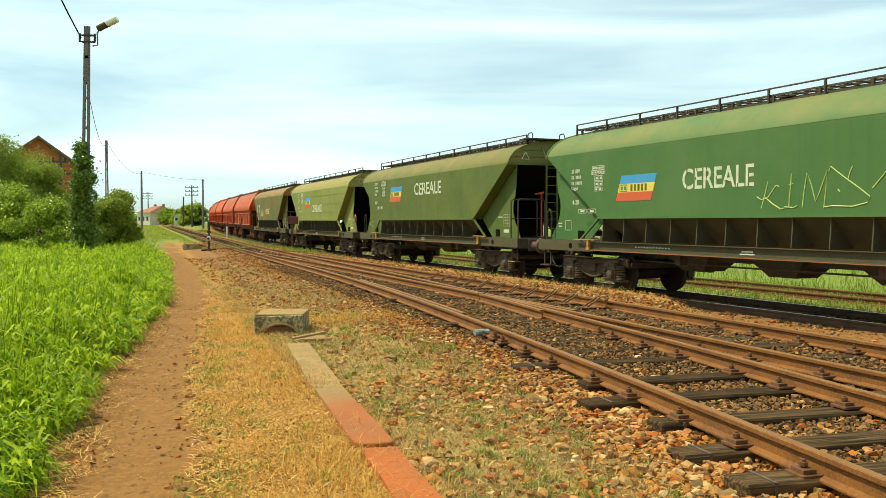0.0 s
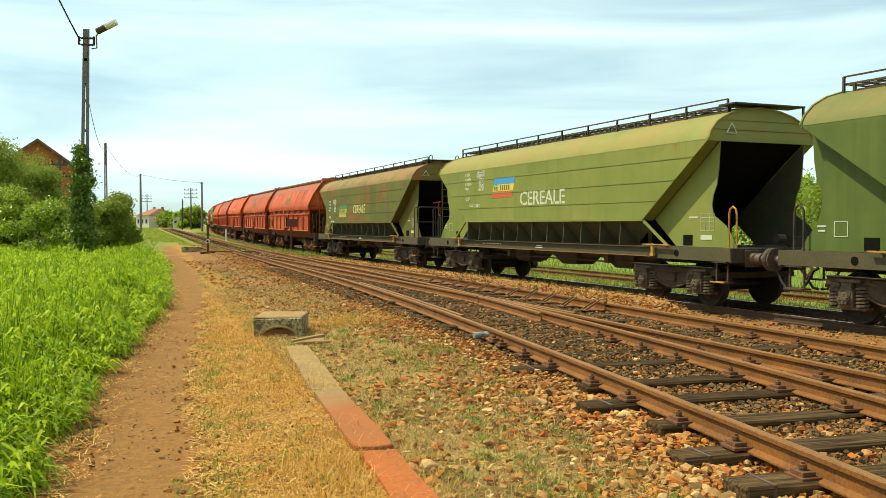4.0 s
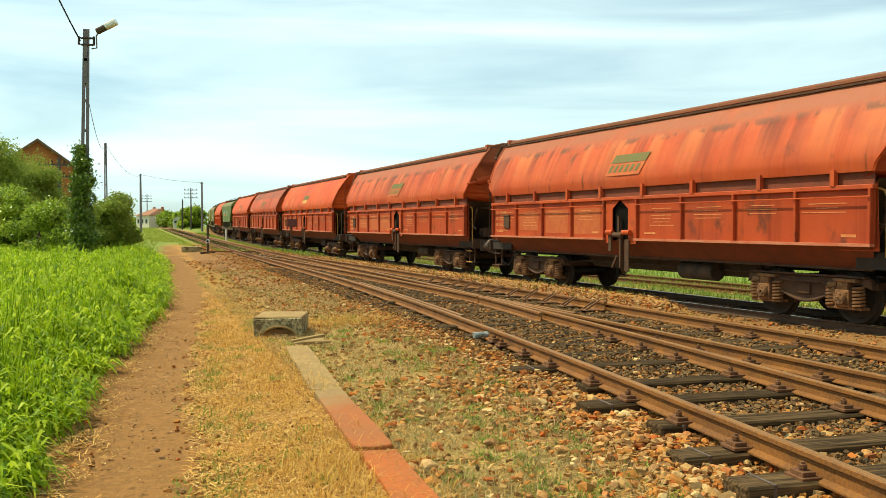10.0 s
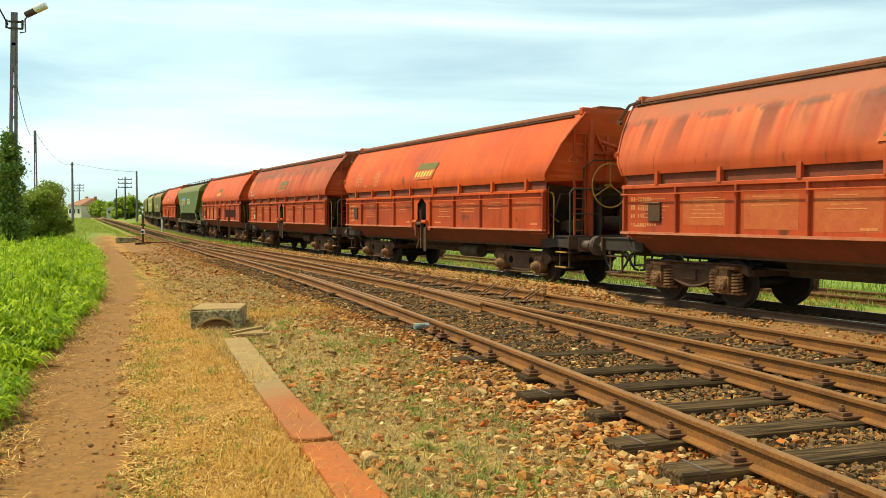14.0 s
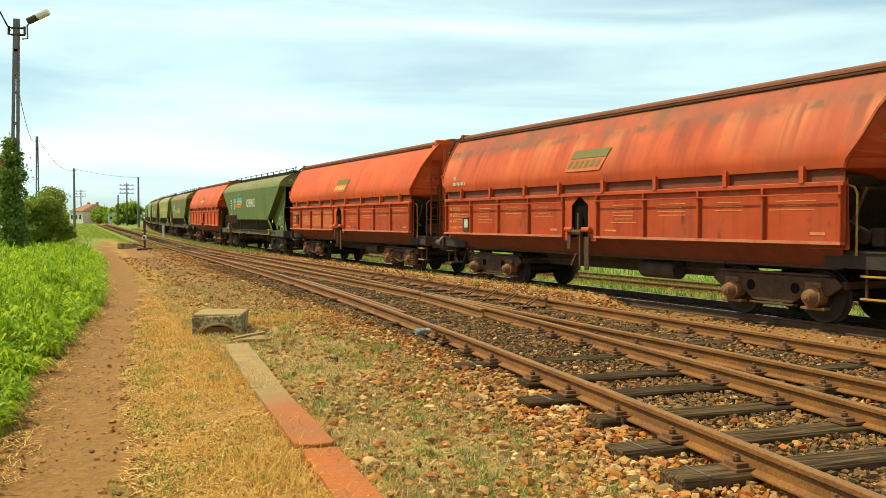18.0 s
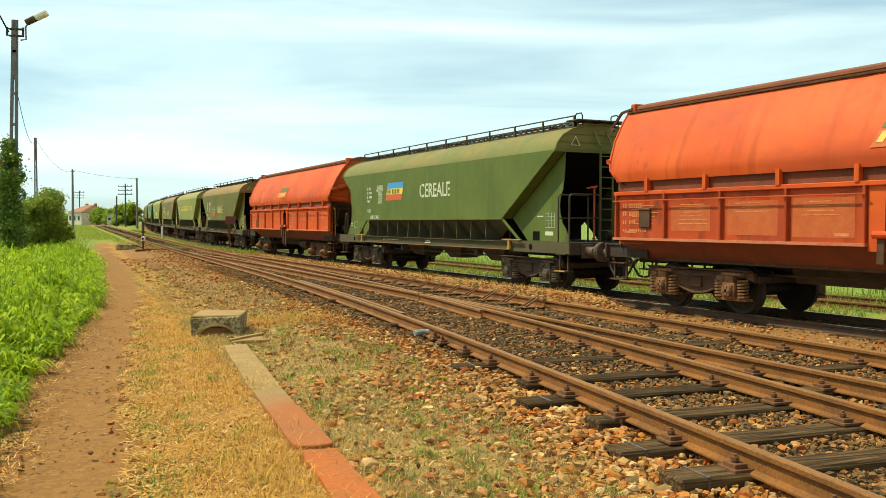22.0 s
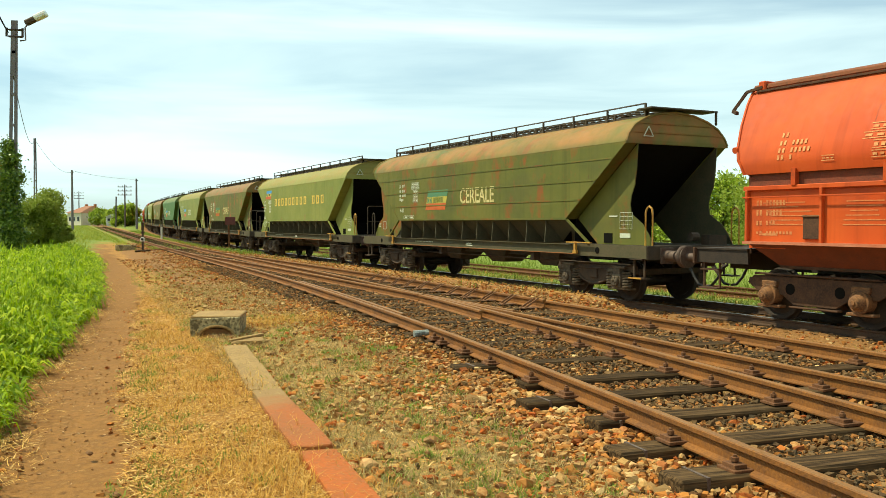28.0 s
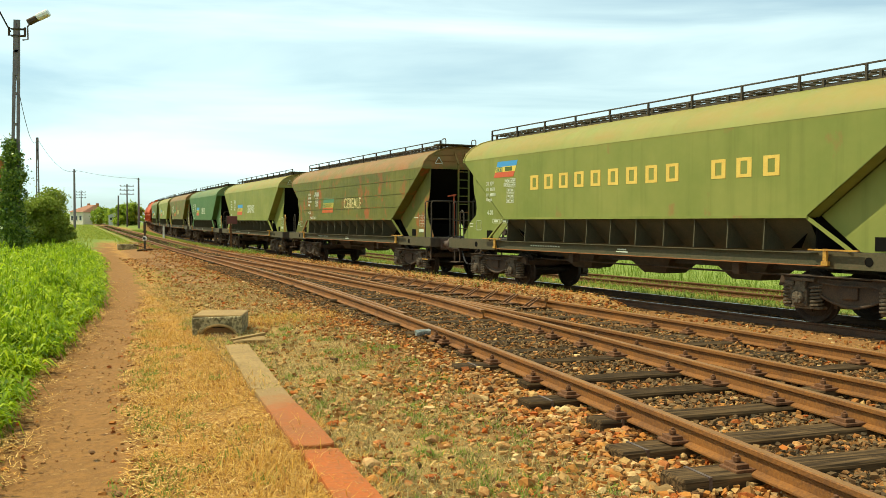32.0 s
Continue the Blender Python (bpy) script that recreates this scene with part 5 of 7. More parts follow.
TRAIN = [("g", "teal", True, "graffiti"), ("g", "fresh", True, "first"), ("g", "light", False, "panel"), ("g", "rusty", True, "third"),
         ("r", "stained", True, "mark"), ("r", "stained", False, "mark"), ("r", "bright", True, "mark"), ("r", "dull", True, "mark"), ("r", "bright", True, "mark"),
         ("g", "fresh", True, "mid"), ("r", "bright", False, "mark"), ("g", "rusty", False, "seventh"), ("g", "light", False, "bars"), ("g", "brown", True, "word"),
         ("g", "light", False, "word"), ("g", "teal", False, "word"), ("g", "brown", True, ""), ("g", "light", False, ""), ("g", "fresh", True, ""),
         ("r", "bright", True, ""), ("r", "dull", False, ""), ("r", "bright", True, ""), ("r", "stained", True, ""), ("r", "dull", True, "")]
SEEN = {"fresh": "green grain hopper wagon with dusty yellow roof", "light": "pale green grain hopper wagon with dusty roof", "rusty": "olive grain hopper wagon with rust streaks",
        "brown": "olive grain hopper wagon with reddish rust bands", "teal": "blue-green grain hopper wagon with dusty roof"}
SEEN_R = {"bright": "bright red-oxide hopper wagon with curved roof hatches", "stained": "red hopper wagon with dark streaked roof hatches", "dull": "dull red hopper wagon with stained hatches"}
# word from, to, foot, top; panel's corner
SIGNS = {"graffiti": (-1.69, 0.42, 2.43, 2.87, -4.13, 2.24), "first": (-0.61, 2.1, 2.77, 3.22, -3.56, 2.57), "panel": (-0.83, 1.67, 2.3, 2.7, -2.7, 2.56), "third": (-0.79, 1.17, 2.25, 2.67, -3.41, 2.12),
         "mid": (-0.3, 1.83, 2.53, 2.97, -3.1, 2.5), "seventh": (-0.27, 1.68, 2.31, 2.75, -2.59, 2.15)}
WAGONS, masters = [], {}
start = -97.3
for kind, colour, front, sign in TRAIN:
    shade = GREENS[colour] if kind == "g" else REDS[colour]
    plated = len(WAGONS) in (6, 7, 10)
    if (kind, front, plated) not in masters:
        w = green_wagon(shade, front) if kind == "g" else red_wagon(shade, front, plated)
        if not front:
            shift_body(w, 0.2 if kind == "g" else 0.9 if plated else 0.4)
        elif kind == "r":
            squeeze_body(w, 0.961, 1.015, -0.275)
        masters[kind, front, plated] = (w, shade, copy_thing(w, Matrix.Translation((0, 0, -50))))
    else:
        spare, old = masters[kind, front, plated][2], masters[kind, front, plated][1]
        w = copy_thing(spare, Matrix.Identity(4))
        repaint(w, old, shade)
    if len(WAGONS) == 10:
        repaint(w, DARK_DOOR, shade)
    tagged(w, (SEEN if kind == "g" else SEEN_R)[colour] + " on rails")
    length = GREEN_L if kind == "g" else RED_L
    WAGONS.append((w, start + length / 2, 5.68 if kind == "g" else 4.97))
    start += length
    if kind == "g":
        x0, x1, z0, z1, fx, fz = SIGNS.get(sign, (-0.02, 1.87, 2.25, 2.68, -2.75, 2.14))
        if colour in ("fresh", "light", "teal") and sign != "panel":
            for o in [o for o in w.children if o.name.startswith("seam")]:
                bpy.data.objects.remove(o)
        if sign == "bars":
            for i in range(13):
                if i != 9:
                    x = -3.2 + 0.628 * i
                    k = Geo().box((x - 0.13, -1.4385, 2.75), (0.1, 0.006, 0.36)).box((x + 0.13, -1.4385, 2.75), (0.1, 0.006, 0.36)).box((x, -1.4385, 2.9), (0.16, 0.006, 0.06)).box((x, -1.4385, 2.6), (0.16, 0.006, 0.06))
                    part("letter_block", k, M["cream"], w, "cream painted block")
            freight_panel(w, -5.2, 2.95, 1.0, 0.42)
        else:
            worn = sign in ("third", "seventh") or colour == "brown"
            word(w, x0, z0, x1 - x0, z1 - z0, "pale_word" if worn else "", shade)
            freight_panel(w, fx, fz, 1.35, 0.6, worn, sign == "third")
        stencils(w, -5.6 if sign == "bars" else fx - 1.75 if sign == "mid" else fx - 2.0, 2.75 if sign == "bars" else fz + 0.4 if sign == "mid" else fz + 0.75)
        if sign == "graffiti":
            g = Geo()
            for pts in ([(0.62, 2.0), (0.72, 2.3), (0.78, 2.5)], [(0.5, 2.22), (0.62, 2.16), (0.78, 2.2), (0.98, 2.42), (1.06, 2.4)], [(0.72, 2.2), (0.9, 2.08), (1.1, 1.98), (1.2, 2.0)],
                        [(1.3, 2.0), (1.33, 2.3), (1.36, 2.62)], [(1.2, 2.02), (1.4, 2.0), (1.5, 2.04)], [(1.3, 2.42), (1.4, 2.44)],
                        [(1.62, 2.0), (1.66, 2.3), (1.72, 2.62), (1.82, 2.4), (1.92, 2.1), (2.02, 2.3), (2.16, 2.62), (2.14, 2.3), (2.1, 1.98)],
                        [(2.2, 2.62), (2.24, 2.7), (2.5, 2.52), (2.85, 2.3), (3.05, 2.16), (3.0, 2.06), (2.7, 2.0), (2.3, 2.02), (2.1, 2.0)], [(2.4, 2.3), (2.44, 2.26)], [(2.6, 2.45), (2.66, 2.62), (2.7, 2.68)],
                        [(3.1, 2.3), (3.3, 2.5), (3.45, 2.68), (3.43, 2.4), (3.42, 2.02)], [(3.72, 2.66), (3.9, 2.72), (4.05, 2.6), (3.9, 2.46), (3.7, 2.38), (3.66, 2.2), (3.8, 2.04), (4.05, 2.06), (4.12, 2.2), (3.95, 2.36), (3.76, 2.44), (3.7, 2.6)]):
                g.tube([(x, -1.437, z) for x, z in pts], 0.012, 5)
            part("graffiti", g, M["spray"], w, "yellow-green sprayed scribble")
    else:
        dx = 0.15 if front else 0.75 if plated else 0.4

        def skin(z, lift):
            return float(np.interp(z, [2.76, 2.88, 3.1, 3.52], [-1.53, -1.53, -1.46, -1.28])) - lift

        if sign:
            def band(x0, x1, z0, z1, lift):
                lean = 0.45 * (z1 - z0)
                zs = (z0, (z0 + z1) / 2, z1)
                return Geo().add([p for k, z in enumerate(zs) for p in ((dx + x0 + lean * k / 2, skin(z, lift), z), (dx + x1 + lean * k / 2, skin(z, lift), z))], [(0, 1, 3, 2), (2, 3, 5, 4)])

            mk = part("faded_mark", band(-0.86, 0.5, 3.2, 3.4, 0.024), M["panel_green"], w, "faded green painted mark")
            part("orange_band", band(-0.98, 0.38, 2.9, 3.19, 0.022), M["panel_orange"], mk, "faded orange band")
            for i in range(6):
                part("letter_bar", band(-0.88 + 0.21 * i, -0.76 + 0.21 * i, 2.98, 3.15, 0.028), M["cream"] if colour == "bright" else M["panel_green"], mk)
        g = Geo()
        def cell(x, z, wide, tall):
            g.add([(x + dx, skin(z, 0.013), z), (x + dx + wide, skin(z, 0.013), z), (x + dx + wide, skin(z + tall, 0.013), z + tall), (x + dx, skin(z + tall, 0.013), z + tall)], [(0, 1, 2, 3)])

        if len(WAGONS) in (7, 11):
            for n, z in ((2, 3.22), (7, 3.08), (8, 2.95), (4, 2.83)):
                for i in range(n):
                    if i != 2:
                        cell(-6.1 + 0.085 * i, z, 0.045, 0.08)
            for x, z, wide, tall in ((-4.4, 3.2, 0.5, 0.1), (-4.5, 3.06, 0.6, 0.1), (-4.3, 2.9, 0.36, 0.12), (-4.3, 2.76, 0.36, 0.1), (-5.2, 2.76, 0.24, 0.08)):
                cell(x, z, wide, 0.014)
                cell(x, z + tall, wide, 0.014)
                for i in range(3):
                    cell(x + wide * (i + 0.2) / 3, z + 0.035, wide * 0.2, tall - 0.06)
            tagged(part("stencil", g, M["hatch_stencil"], w, "worn cream stencilled data bars"), kind="stuff")
        if len(WAGONS) == 11:
            for o in [o for o in w.children if o.name.startswith("label_box")]:
                o.location = (o.location.x + 0.45, 0, -0.16)
        if len(WAGONS) == 8:
            # hand-painted number above, a weathered paper label in its holder
            k = Geo()
            for i in range(9):
                if i < 2:
                    k.box((-6.42 + 0.1 * i, -1.512, 3.0), (0.04, 0.006, 0.09))
                k.box((-6.42 + 0.085 * i, -1.543, 2.82 + 0.012 * (i % 2)), (0.036, 0.006, 0.09))
            tagged(part("painted_number", k, M["white"], w, "white hand-painted number bars"), kind="stuff")
            for o in [o for o in w.children if o.name.startswith("label_box")]:
                o.location.z -= 0.17
                o.location.x += 0.3
                part("paper_label", Geo().box((-6.0, -1.507, 1.86), (0.2, 0.004, 0.24)), M["paper"], o, "weathered white and green paper label")
for w, shade, spare in masters.values():
    for o in (*spare.children_recursive, spare):
        if o in WHEELS:
            WHEELS.remove(o)
        bpy.data.objects.remove(o)


# ---- ground: one sheet, fine near the camera ----
PATH = [(-20.0, -0.9), (2.0, -1.15), (4.7, -1.78), (7.5, -2.6), (9.5, -3.15), (14.3, -4.4), (17.6, -5.2), (28.4, -8.35), (47, -14.6), (70, -22), (400, -130)]
EDGE = [(-16.0, -1.4), (1.0, -1.45), (3.5, -1.9), (5.0, -2.33), (5.9, -2.57), (8.2, -3.2), (12.7, -4.25), (17.6, -5.5), (34.9, -10.9), (42, -13.5), (60, -20)]


def along(rows, y):
    """The line's x at the depth y; the path wanders a little."""
    if rows is PATH:
        return float(np.interp(y, [r[0] for r in rows], [r[1] for r in rows])) + 0.09 * noise.noise((y * 0.9, 0, 2)) + 0.06 * noise.noise((y * 2.7, 0, 5))
    return float(np.interp(y, [r[0] for r in rows], [r[1] for r in rows]))


def steps(lo, hi, fine, growth, centre):
    """Rising grid lines, close together round centre."""
    out, a, d = [centre], centre, fine
    while a < hi:
        a += d
        out.append(a)
        d = d * growth
    a, d = centre, fine
    while a > lo:
        a -= d
        out.insert(0, a)
        d = d * growth
    return out


gx, gy = steps(-2500, 2500, 0.16, 1.035, 0.5), steps(-700, 3500, 0.16, 1.025, 6.0)
verts, zone = [], []
for y in gy:
    for x in gx:
        w, lat, z = MN.x * x + MN.y * y, lateral(x, y), ground_z(x, y)
        near = abs(x) < 60 and -20 < y < 90
        if near:
            z += 0.03 * noise.noise((x * 0.9, y * 0.9, 0)) + 0.012 * noise.noise((x * 4, y * 4, 3))
        c = along(PATH, y)
        path = smooth01((0.62 - abs(x - c)) / 0.3) * smooth01((78 - y) / 24)
        if near:
            z -= 0.05 * path
        gravel = smooth01((w - 1.9) / 0.9) * smooth01((-2.6 - lat) / 0.8 if lat < -1.9 else 0)
        trainbed = smooth01((2.6 - abs(lat)) / 0.5)
        gravel = max(gravel * smooth01((70 - y) / 30), trainbed, smooth01((1.9 - abs(w - 5.64)) / 0.4) if y > 30 else 0)
        green = max(smooth01((lat - 3.0) / 0.8) * (1 - 0.4 * smooth01((1.5 - abs(lat - 5.2)) / 0.5)), smooth01((c - 0.35 - x) / 0.3) if y > -20 else 0, smooth01((y - 50) / 26) * (1 - path) * 0.95 if w < 4.4 else 0,
                    smooth01((y - 36) / 12) * 0.85 if w > 7.6 and lat < -2.4 else 0)
        verts.append((x, y, z))
        gap = near_left(y) - w
        soil = smooth01((w - 1.5) / 0.25) * smooth01((gap - 0.9) / 0.5) * smooth01((17 - y) / 4)
        zone += [path, gravel, green, soil]
nx = len(gx)
faces = [(j * nx + i, j * nx + i + 1, (j + 1) * nx + i + 1, (j + 1) * nx + i) for j in range(len(gy) - 1) for i in range(nx - 1)]


def ground_material():
    m = bpy.data.materials.new("ground")
    m.use_nodes = True
    n, l = m.node_tree.nodes, m.node_tree.links
    b = n["Principled BSDF"]
    b.inputs["Roughness"].default_value, b.inputs["Specular IOR Level"].default_value = 0.95, 0.15
    at = n.new("ShaderNodeAttribute")
    at.attribute_name = "zone"
    sep = n.new("ShaderNodeSeparateColor")
    l.new(at.outputs["Color"], sep.inputs[0])
    tc = n.new("ShaderNodeTexCoord")

    def tex(scale, detail=5):
        t = n.new("ShaderNodeTexNoise")
        t.inputs["Scale"].default_value, t.inputs["Detail"].default_value, t.inputs["Roughness"].default_value = scale, detail, 0.65
        l.new(tc.outputs["Object"], t.inputs["Vector"])
        return t.outputs["Fac"]

    def ramp_of(f, cols):
        r = n.new("ShaderNodeValToRGB")
        r.color_ramp.elements[0].color, r.color_ramp.elements[1].color = (*cols[0], 1), (*cols[-1], 1)
        r.color_ramp.elements[0].position, r.color_ramp.elements[1].position = 0.3, 0.7
        for i, c in enumerate(cols[1:-1]):
            r.color_ramp.elements.new(0.3 + 0.4 * (i + 1) / (len(cols) - 1)).color = (*c, 1)
        l.new(f, r.inputs["Fac"])
        return r.outputs["Color"]

    def soft(weight, jitter, lo=0.35, hi=0.65):
        a = n.new("ShaderNodeMath")
        a.operation = "MULTIPLY_ADD"
        l.new(jitter, a.inputs[0])
        a.inputs[1].default_value = 0.9
        l.new(weight, a.inputs[2])
        r = n.new("ShaderNodeMapRange")
        r.inputs["From Min"].default_value, r.inputs["From Max"].default_value = lo + 0.45, hi + 0.45
        l.new(a.outputs[0], r.inputs["Value"])
        return r.outputs["Result"]

    def mixed(f, a, b2):
        x = n.new("ShaderNodeMix")
        x.data_type = "RGBA"
        l.new(f, x.inputs["Factor"])
        l.new(a, x.inputs["A"])
        l.new(b2, x.inputs["B"])
        return x.outputs["Result"]

    mid, fine, broad = tex(2.2), tex(26, 6), tex(0.35)
    dry = ramp_of(tex(30, 8), [(0.14, 0.062, 0.017), (0.36, 0.175, 0.044), (0.6, 0.34, 0.09)])
    dirt = ramp_of(tex(7, 10), [(0.11, 0.05, 0.016), (0.27, 0.128, 0.037), (0.2, 0.094, 0.028), (0.36, 0.19, 0.062)])
    grit = ramp_of(fine, [(0.1, 0.05, 0.02), (0.25, 0.12, 0.04), (0.36, 0.19, 0.065)])
    grass = ramp_of(tex(5), [(0.09, 0.15, 0.02), (0.17, 0.22, 0.035), (0.27, 0.26, 0.07)])
    col = mixed(soft(sep.outputs[1], mid), dry, grit)
    earth = ramp_of(tex(9, 9), [(0.1, 0.06, 0.022), (0.3, 0.19, 0.066), (0.36, 0.23, 0.08), (0.52, 0.34, 0.13)])
    col = mixed(soft(at.outputs["Alpha"], mid), col, earth)
    col = mixed(soft(sep.outputs[2], mid), col, grass)
    col = mixed(soft(sep.outputs[0], mid), col, dirt)
    l.new(col, b.inputs["Base Color"])
    bp = n.new("ShaderNodeBump")
    bp.inputs["Strength"].default_value, bp.inputs["Distance"].default_value = 0.6, 0.03
    l.new(fine, bp.inputs["Height"])
    l.new(bp.outputs["Normal"], b.inputs["Normal"])
    return m


ground = new("ground", bulk("ground", verts, faces, ground_material(), True))
att = ground.data.color_attributes.new("zone", "FLOAT_COLOR", "POINT")
att.data.foreach_set("color", np.array(zone, np.float32))
tagged(ground, "dry grass verge, trodden dirt path and stony ballast", "ground", kind="structure")

# ---- tracks ----
RAIL = [(-0.062, 0.0), (-0.062, 0.012), (-0.012, 0.03), (-0.009, 0.105), (-0.034, 0.118), (-0.034, 0.146), (-0.026, 0.152), (0.026, 0.152), (0.034, 0.146), (0.034, 0.118), (0.009, 0.105), (0.012, 0.03), (0.062, 0.012), (0.062, 0.0)]


def rail(name, pts, parent, top=M["rail_top"], label=""):
    """A rail along points (x, y, z of its foot), its head's upper faces worn."""
    n, vs, fs = len(RAIL), [], []
    for j, p in enumerate(pts):
        a, b = pts[max(j - 1, 0)], pts[min(j + 1, len(pts) - 1)]
        d = Vector((b[0] - a[0], b[1] - a[1])).normalized()
        vs += [(p[0] + d.y * u, p[1] - d.x * u, p[2] + h) for u, h in RAIL]
    for j in range(len(pts) - 1):
        fs += [(j * n + i, j * n + (i + 1) % n, (j + 1) * n + (i + 1) % n, (j + 1) * n + i) for i in range(n)]
    k = (len(pts) - 1) * n
    fs += [tuple(range(n))[::-1], tuple(range(k, k + n))]
    me = bpy.data.meshes.new(name)
    me.from_pydata(vs, [], fs)
    me.materials.append(M["rail"])
    me.materials.append(top)
    idx = [1 if i % n in (6,) and i < (len(pts) - 1) * n else 0 for i in range(len(fs))]
    me.polygons.foreach_set("material_index", idx)
    bm = bmesh.new()
    bm.from_mesh(me)
    bmesh.ops.recalc_face_normals(bm, faces=bm.faces)
    bm.to_mesh(me)
    bm.free()
    ob = new(name, me)
    ob.parent = parent
    return tagged(ob, label)


def ys(a, b):
    out, y = [], a
    while y < b:
        out.append(y)
        y += 0.8 if y < 40 else 5
    return out + [b]


def rail_pts(fn, a, b, z=0.0):
    return [(*main_at(fn(y), y), z + rise(y)) for y in ys(a, b)]


siding = thing("railway_turnout", "rusty railway turnout on dark timber sleepers", "railway track", kind="structure")
rail("stock_rail", rail_pts(near_left, -14, 330), siding)
rail("stock_rail", rail_pts(far_right, -16, 330), siding)
FROG = 15.6


def inner_near(y):
    return near_left(y) + 1.505


def inner_far(y):
    return far_right(y) - 1.505


rail("frog_rail", rail_pts(inner_near, -14, FROG - 0.15), siding)
rail("frog_rail", rail_pts(inner_far, -16, FROG + 0.35), siding)
rail("closure_rail", rail_pts(inner_near, FROG + 1.0, 43), siding)
rail("closure_rail", rail_pts(inner_far, FROG + 1.0, 44), siding)
rail("wing_rail", rail_pts(lambda y: inner_near(y) - 0.08 - 0.03 * max(0, FROG - y), FROG - 2.2, FROG + 0.9), siding)
rail("wing_rail", rail_pts(lambda y: inner_far(y) + 0.08 + 0.03 * max(0, FROG - y), FROG - 2.2, FROG + 0.9), siding)
rail("check_rail", rail_pts(lambda y: near_left(y) + 0.11, FROG - 2.6, FROG + 5), siding)


# raised check rail on struts
def guard_w(y):
    return far_right(y) - 0.13


guard = rail("guard_rail", rail_pts(guard_w, 14.9, 23.0, 0.03), siding, M["rail"], "raised dark guard rail on struts")
strut = Geo()
for d in (-0.07, 0.06):
    strut.add([(0, d, 0.17), (-0.03, d, 0.17), (-0.32, d, 0.0), (-0.26, d, 0.0), (0, d + 0.02, 0.17), (-0.03, d + 0.02, 0.17), (-0.32, d + 0.02, 0.0), (-0.26, d + 0.02, 0.0)], [(0, 1, 2, 3), (7, 6, 5, 4), (0, 4, 5, 1), (1, 5, 6, 2), (2, 6, 7, 3), (3, 7, 4, 0)])
strut.box((-0.14, 0, 0.005), (0.34, 0.26, 0.012))
ms = mesh_of("guard_strut", strut, M["axle_box"])
for i in range(11):
    y = 15.1 + 0.74 * i
    x, _ = main_at(guard_w(y), y)
    shared("guard_strut", ms, guard, pose(x - 0.01, y, 0.03, 0, 0, 19.2))

# sleepers with their chairs and bolts
SLEEPERS, LAID = {}, []
rnd = random.Random(5)


def sleeper_mesh(length):
    key = round(length * 4) / 4
    if key not in SLEEPERS:
        g = Geo().box((0, 0, -0.09), (key, 0.25, 0.18))
        SLEEPERS[key] = mesh_of("sleeper", g, M["sleeper"], bevel=0.015)
    return SLEEPERS[key]


g = Geo().box((0, 0, 0.012), (0.36, 0.17, 0.022))
for u in (-0.115, 0.115):
    g.box((u, 0, 0.035), (0.09, 0.12, 0.03)).cyl((u, 0, 0.03), (u, 0, 0.1), 0.014, 6).cyl((u, 0, 0.055), (u, 0, 0.085), 0.026, 6)
CHAIR = mesh_of("rail_chair", g, M["iron"], bevel=0.003)
SPOTS = [-12 + 0.8 * i for i in range(16)] + [1.3, 2.1, 2.9, 3.7, 4.5, 5.31, 6.0, 6.79, 7.59, 8.39, 9.35] + [10.17 + 0.79 * i for i in range(64)]
for y in SPOTS:
    out = 0.55 if y < 6.4 else (0.2, 0.5, 0.12, 0.3)[int(y * 7) % 4]
    left, right = near_left(y) - out, far_right(y) + 0.62
    spans = [(left, right, 18.5)]
    if y < 11.6:
        spans = [(left, inner_near(y) + 0.42, 14.6 + 0.2 * y), (inner_far(y) - 0.36, far_right(y) + 0.6, 20.8)]
    for a, b, turn in spans:
        c = (a + b) / 2
        x, yy = main_at(c, y + (0.32 if c > 6 and y < 11.6 else 0))
        tilt = rnd.uniform(-0.8, 0.8)
        s = shared("sleeper", sleeper_mesh(b - a + rnd.choice((-0.1, 0, 0.15))), siding, pose(x, yy, rise(yy) + 0.012 + rnd.uniform(-0.012, 0.006), 0, rnd.uniform(-0.4, 0.4), turn + tilt))
        LAID.append((x, yy, radians(turn + tilt), (b - a) / 2))
        if 3 < y < 9.5 and a < 4:
            strap = Geo().box((0.17 - (b - a) / 2, 0, -0.085), (0.022, 0.256, 0.18))
            part("end_strap", strap, M["buffer"], s)
        if y < 12.5:
            rails_here = [near_left(y), far_right(y)] if y > 11.6 else ([near_left(y)] if a < 4.2 else [far_right(y)])
            rails_here += [w for w in (inner_near(y), inner_far(y)) if (y > FROG + 1.3 or y < FROG - 0.6) and a < w < b]
            for w in rails_here:
                px, _ = main_at(w, yy)
                d = math.tan(radians(turn))
                py = yy + (px - x) * d * 0.98
                shared("rail_chair", CHAIR, siding, pose(main_at(w, py)[0], py, 0.012 + rise(py), 0, 0, turn))
far_sl = Geo()
y = 60.0
while y < 170:
    x, _ = main_at(5.64, y)
    far_sl.box((x, y, rise(y) - 0.06), (2.5, 0.25, 0.14), Matrix.Rotation(radians(19.2), 3, "Z"))
    y += 0.75
part("far_sleepers", far_sl, M["sleeper"], siding)["kind"] = "stuff"

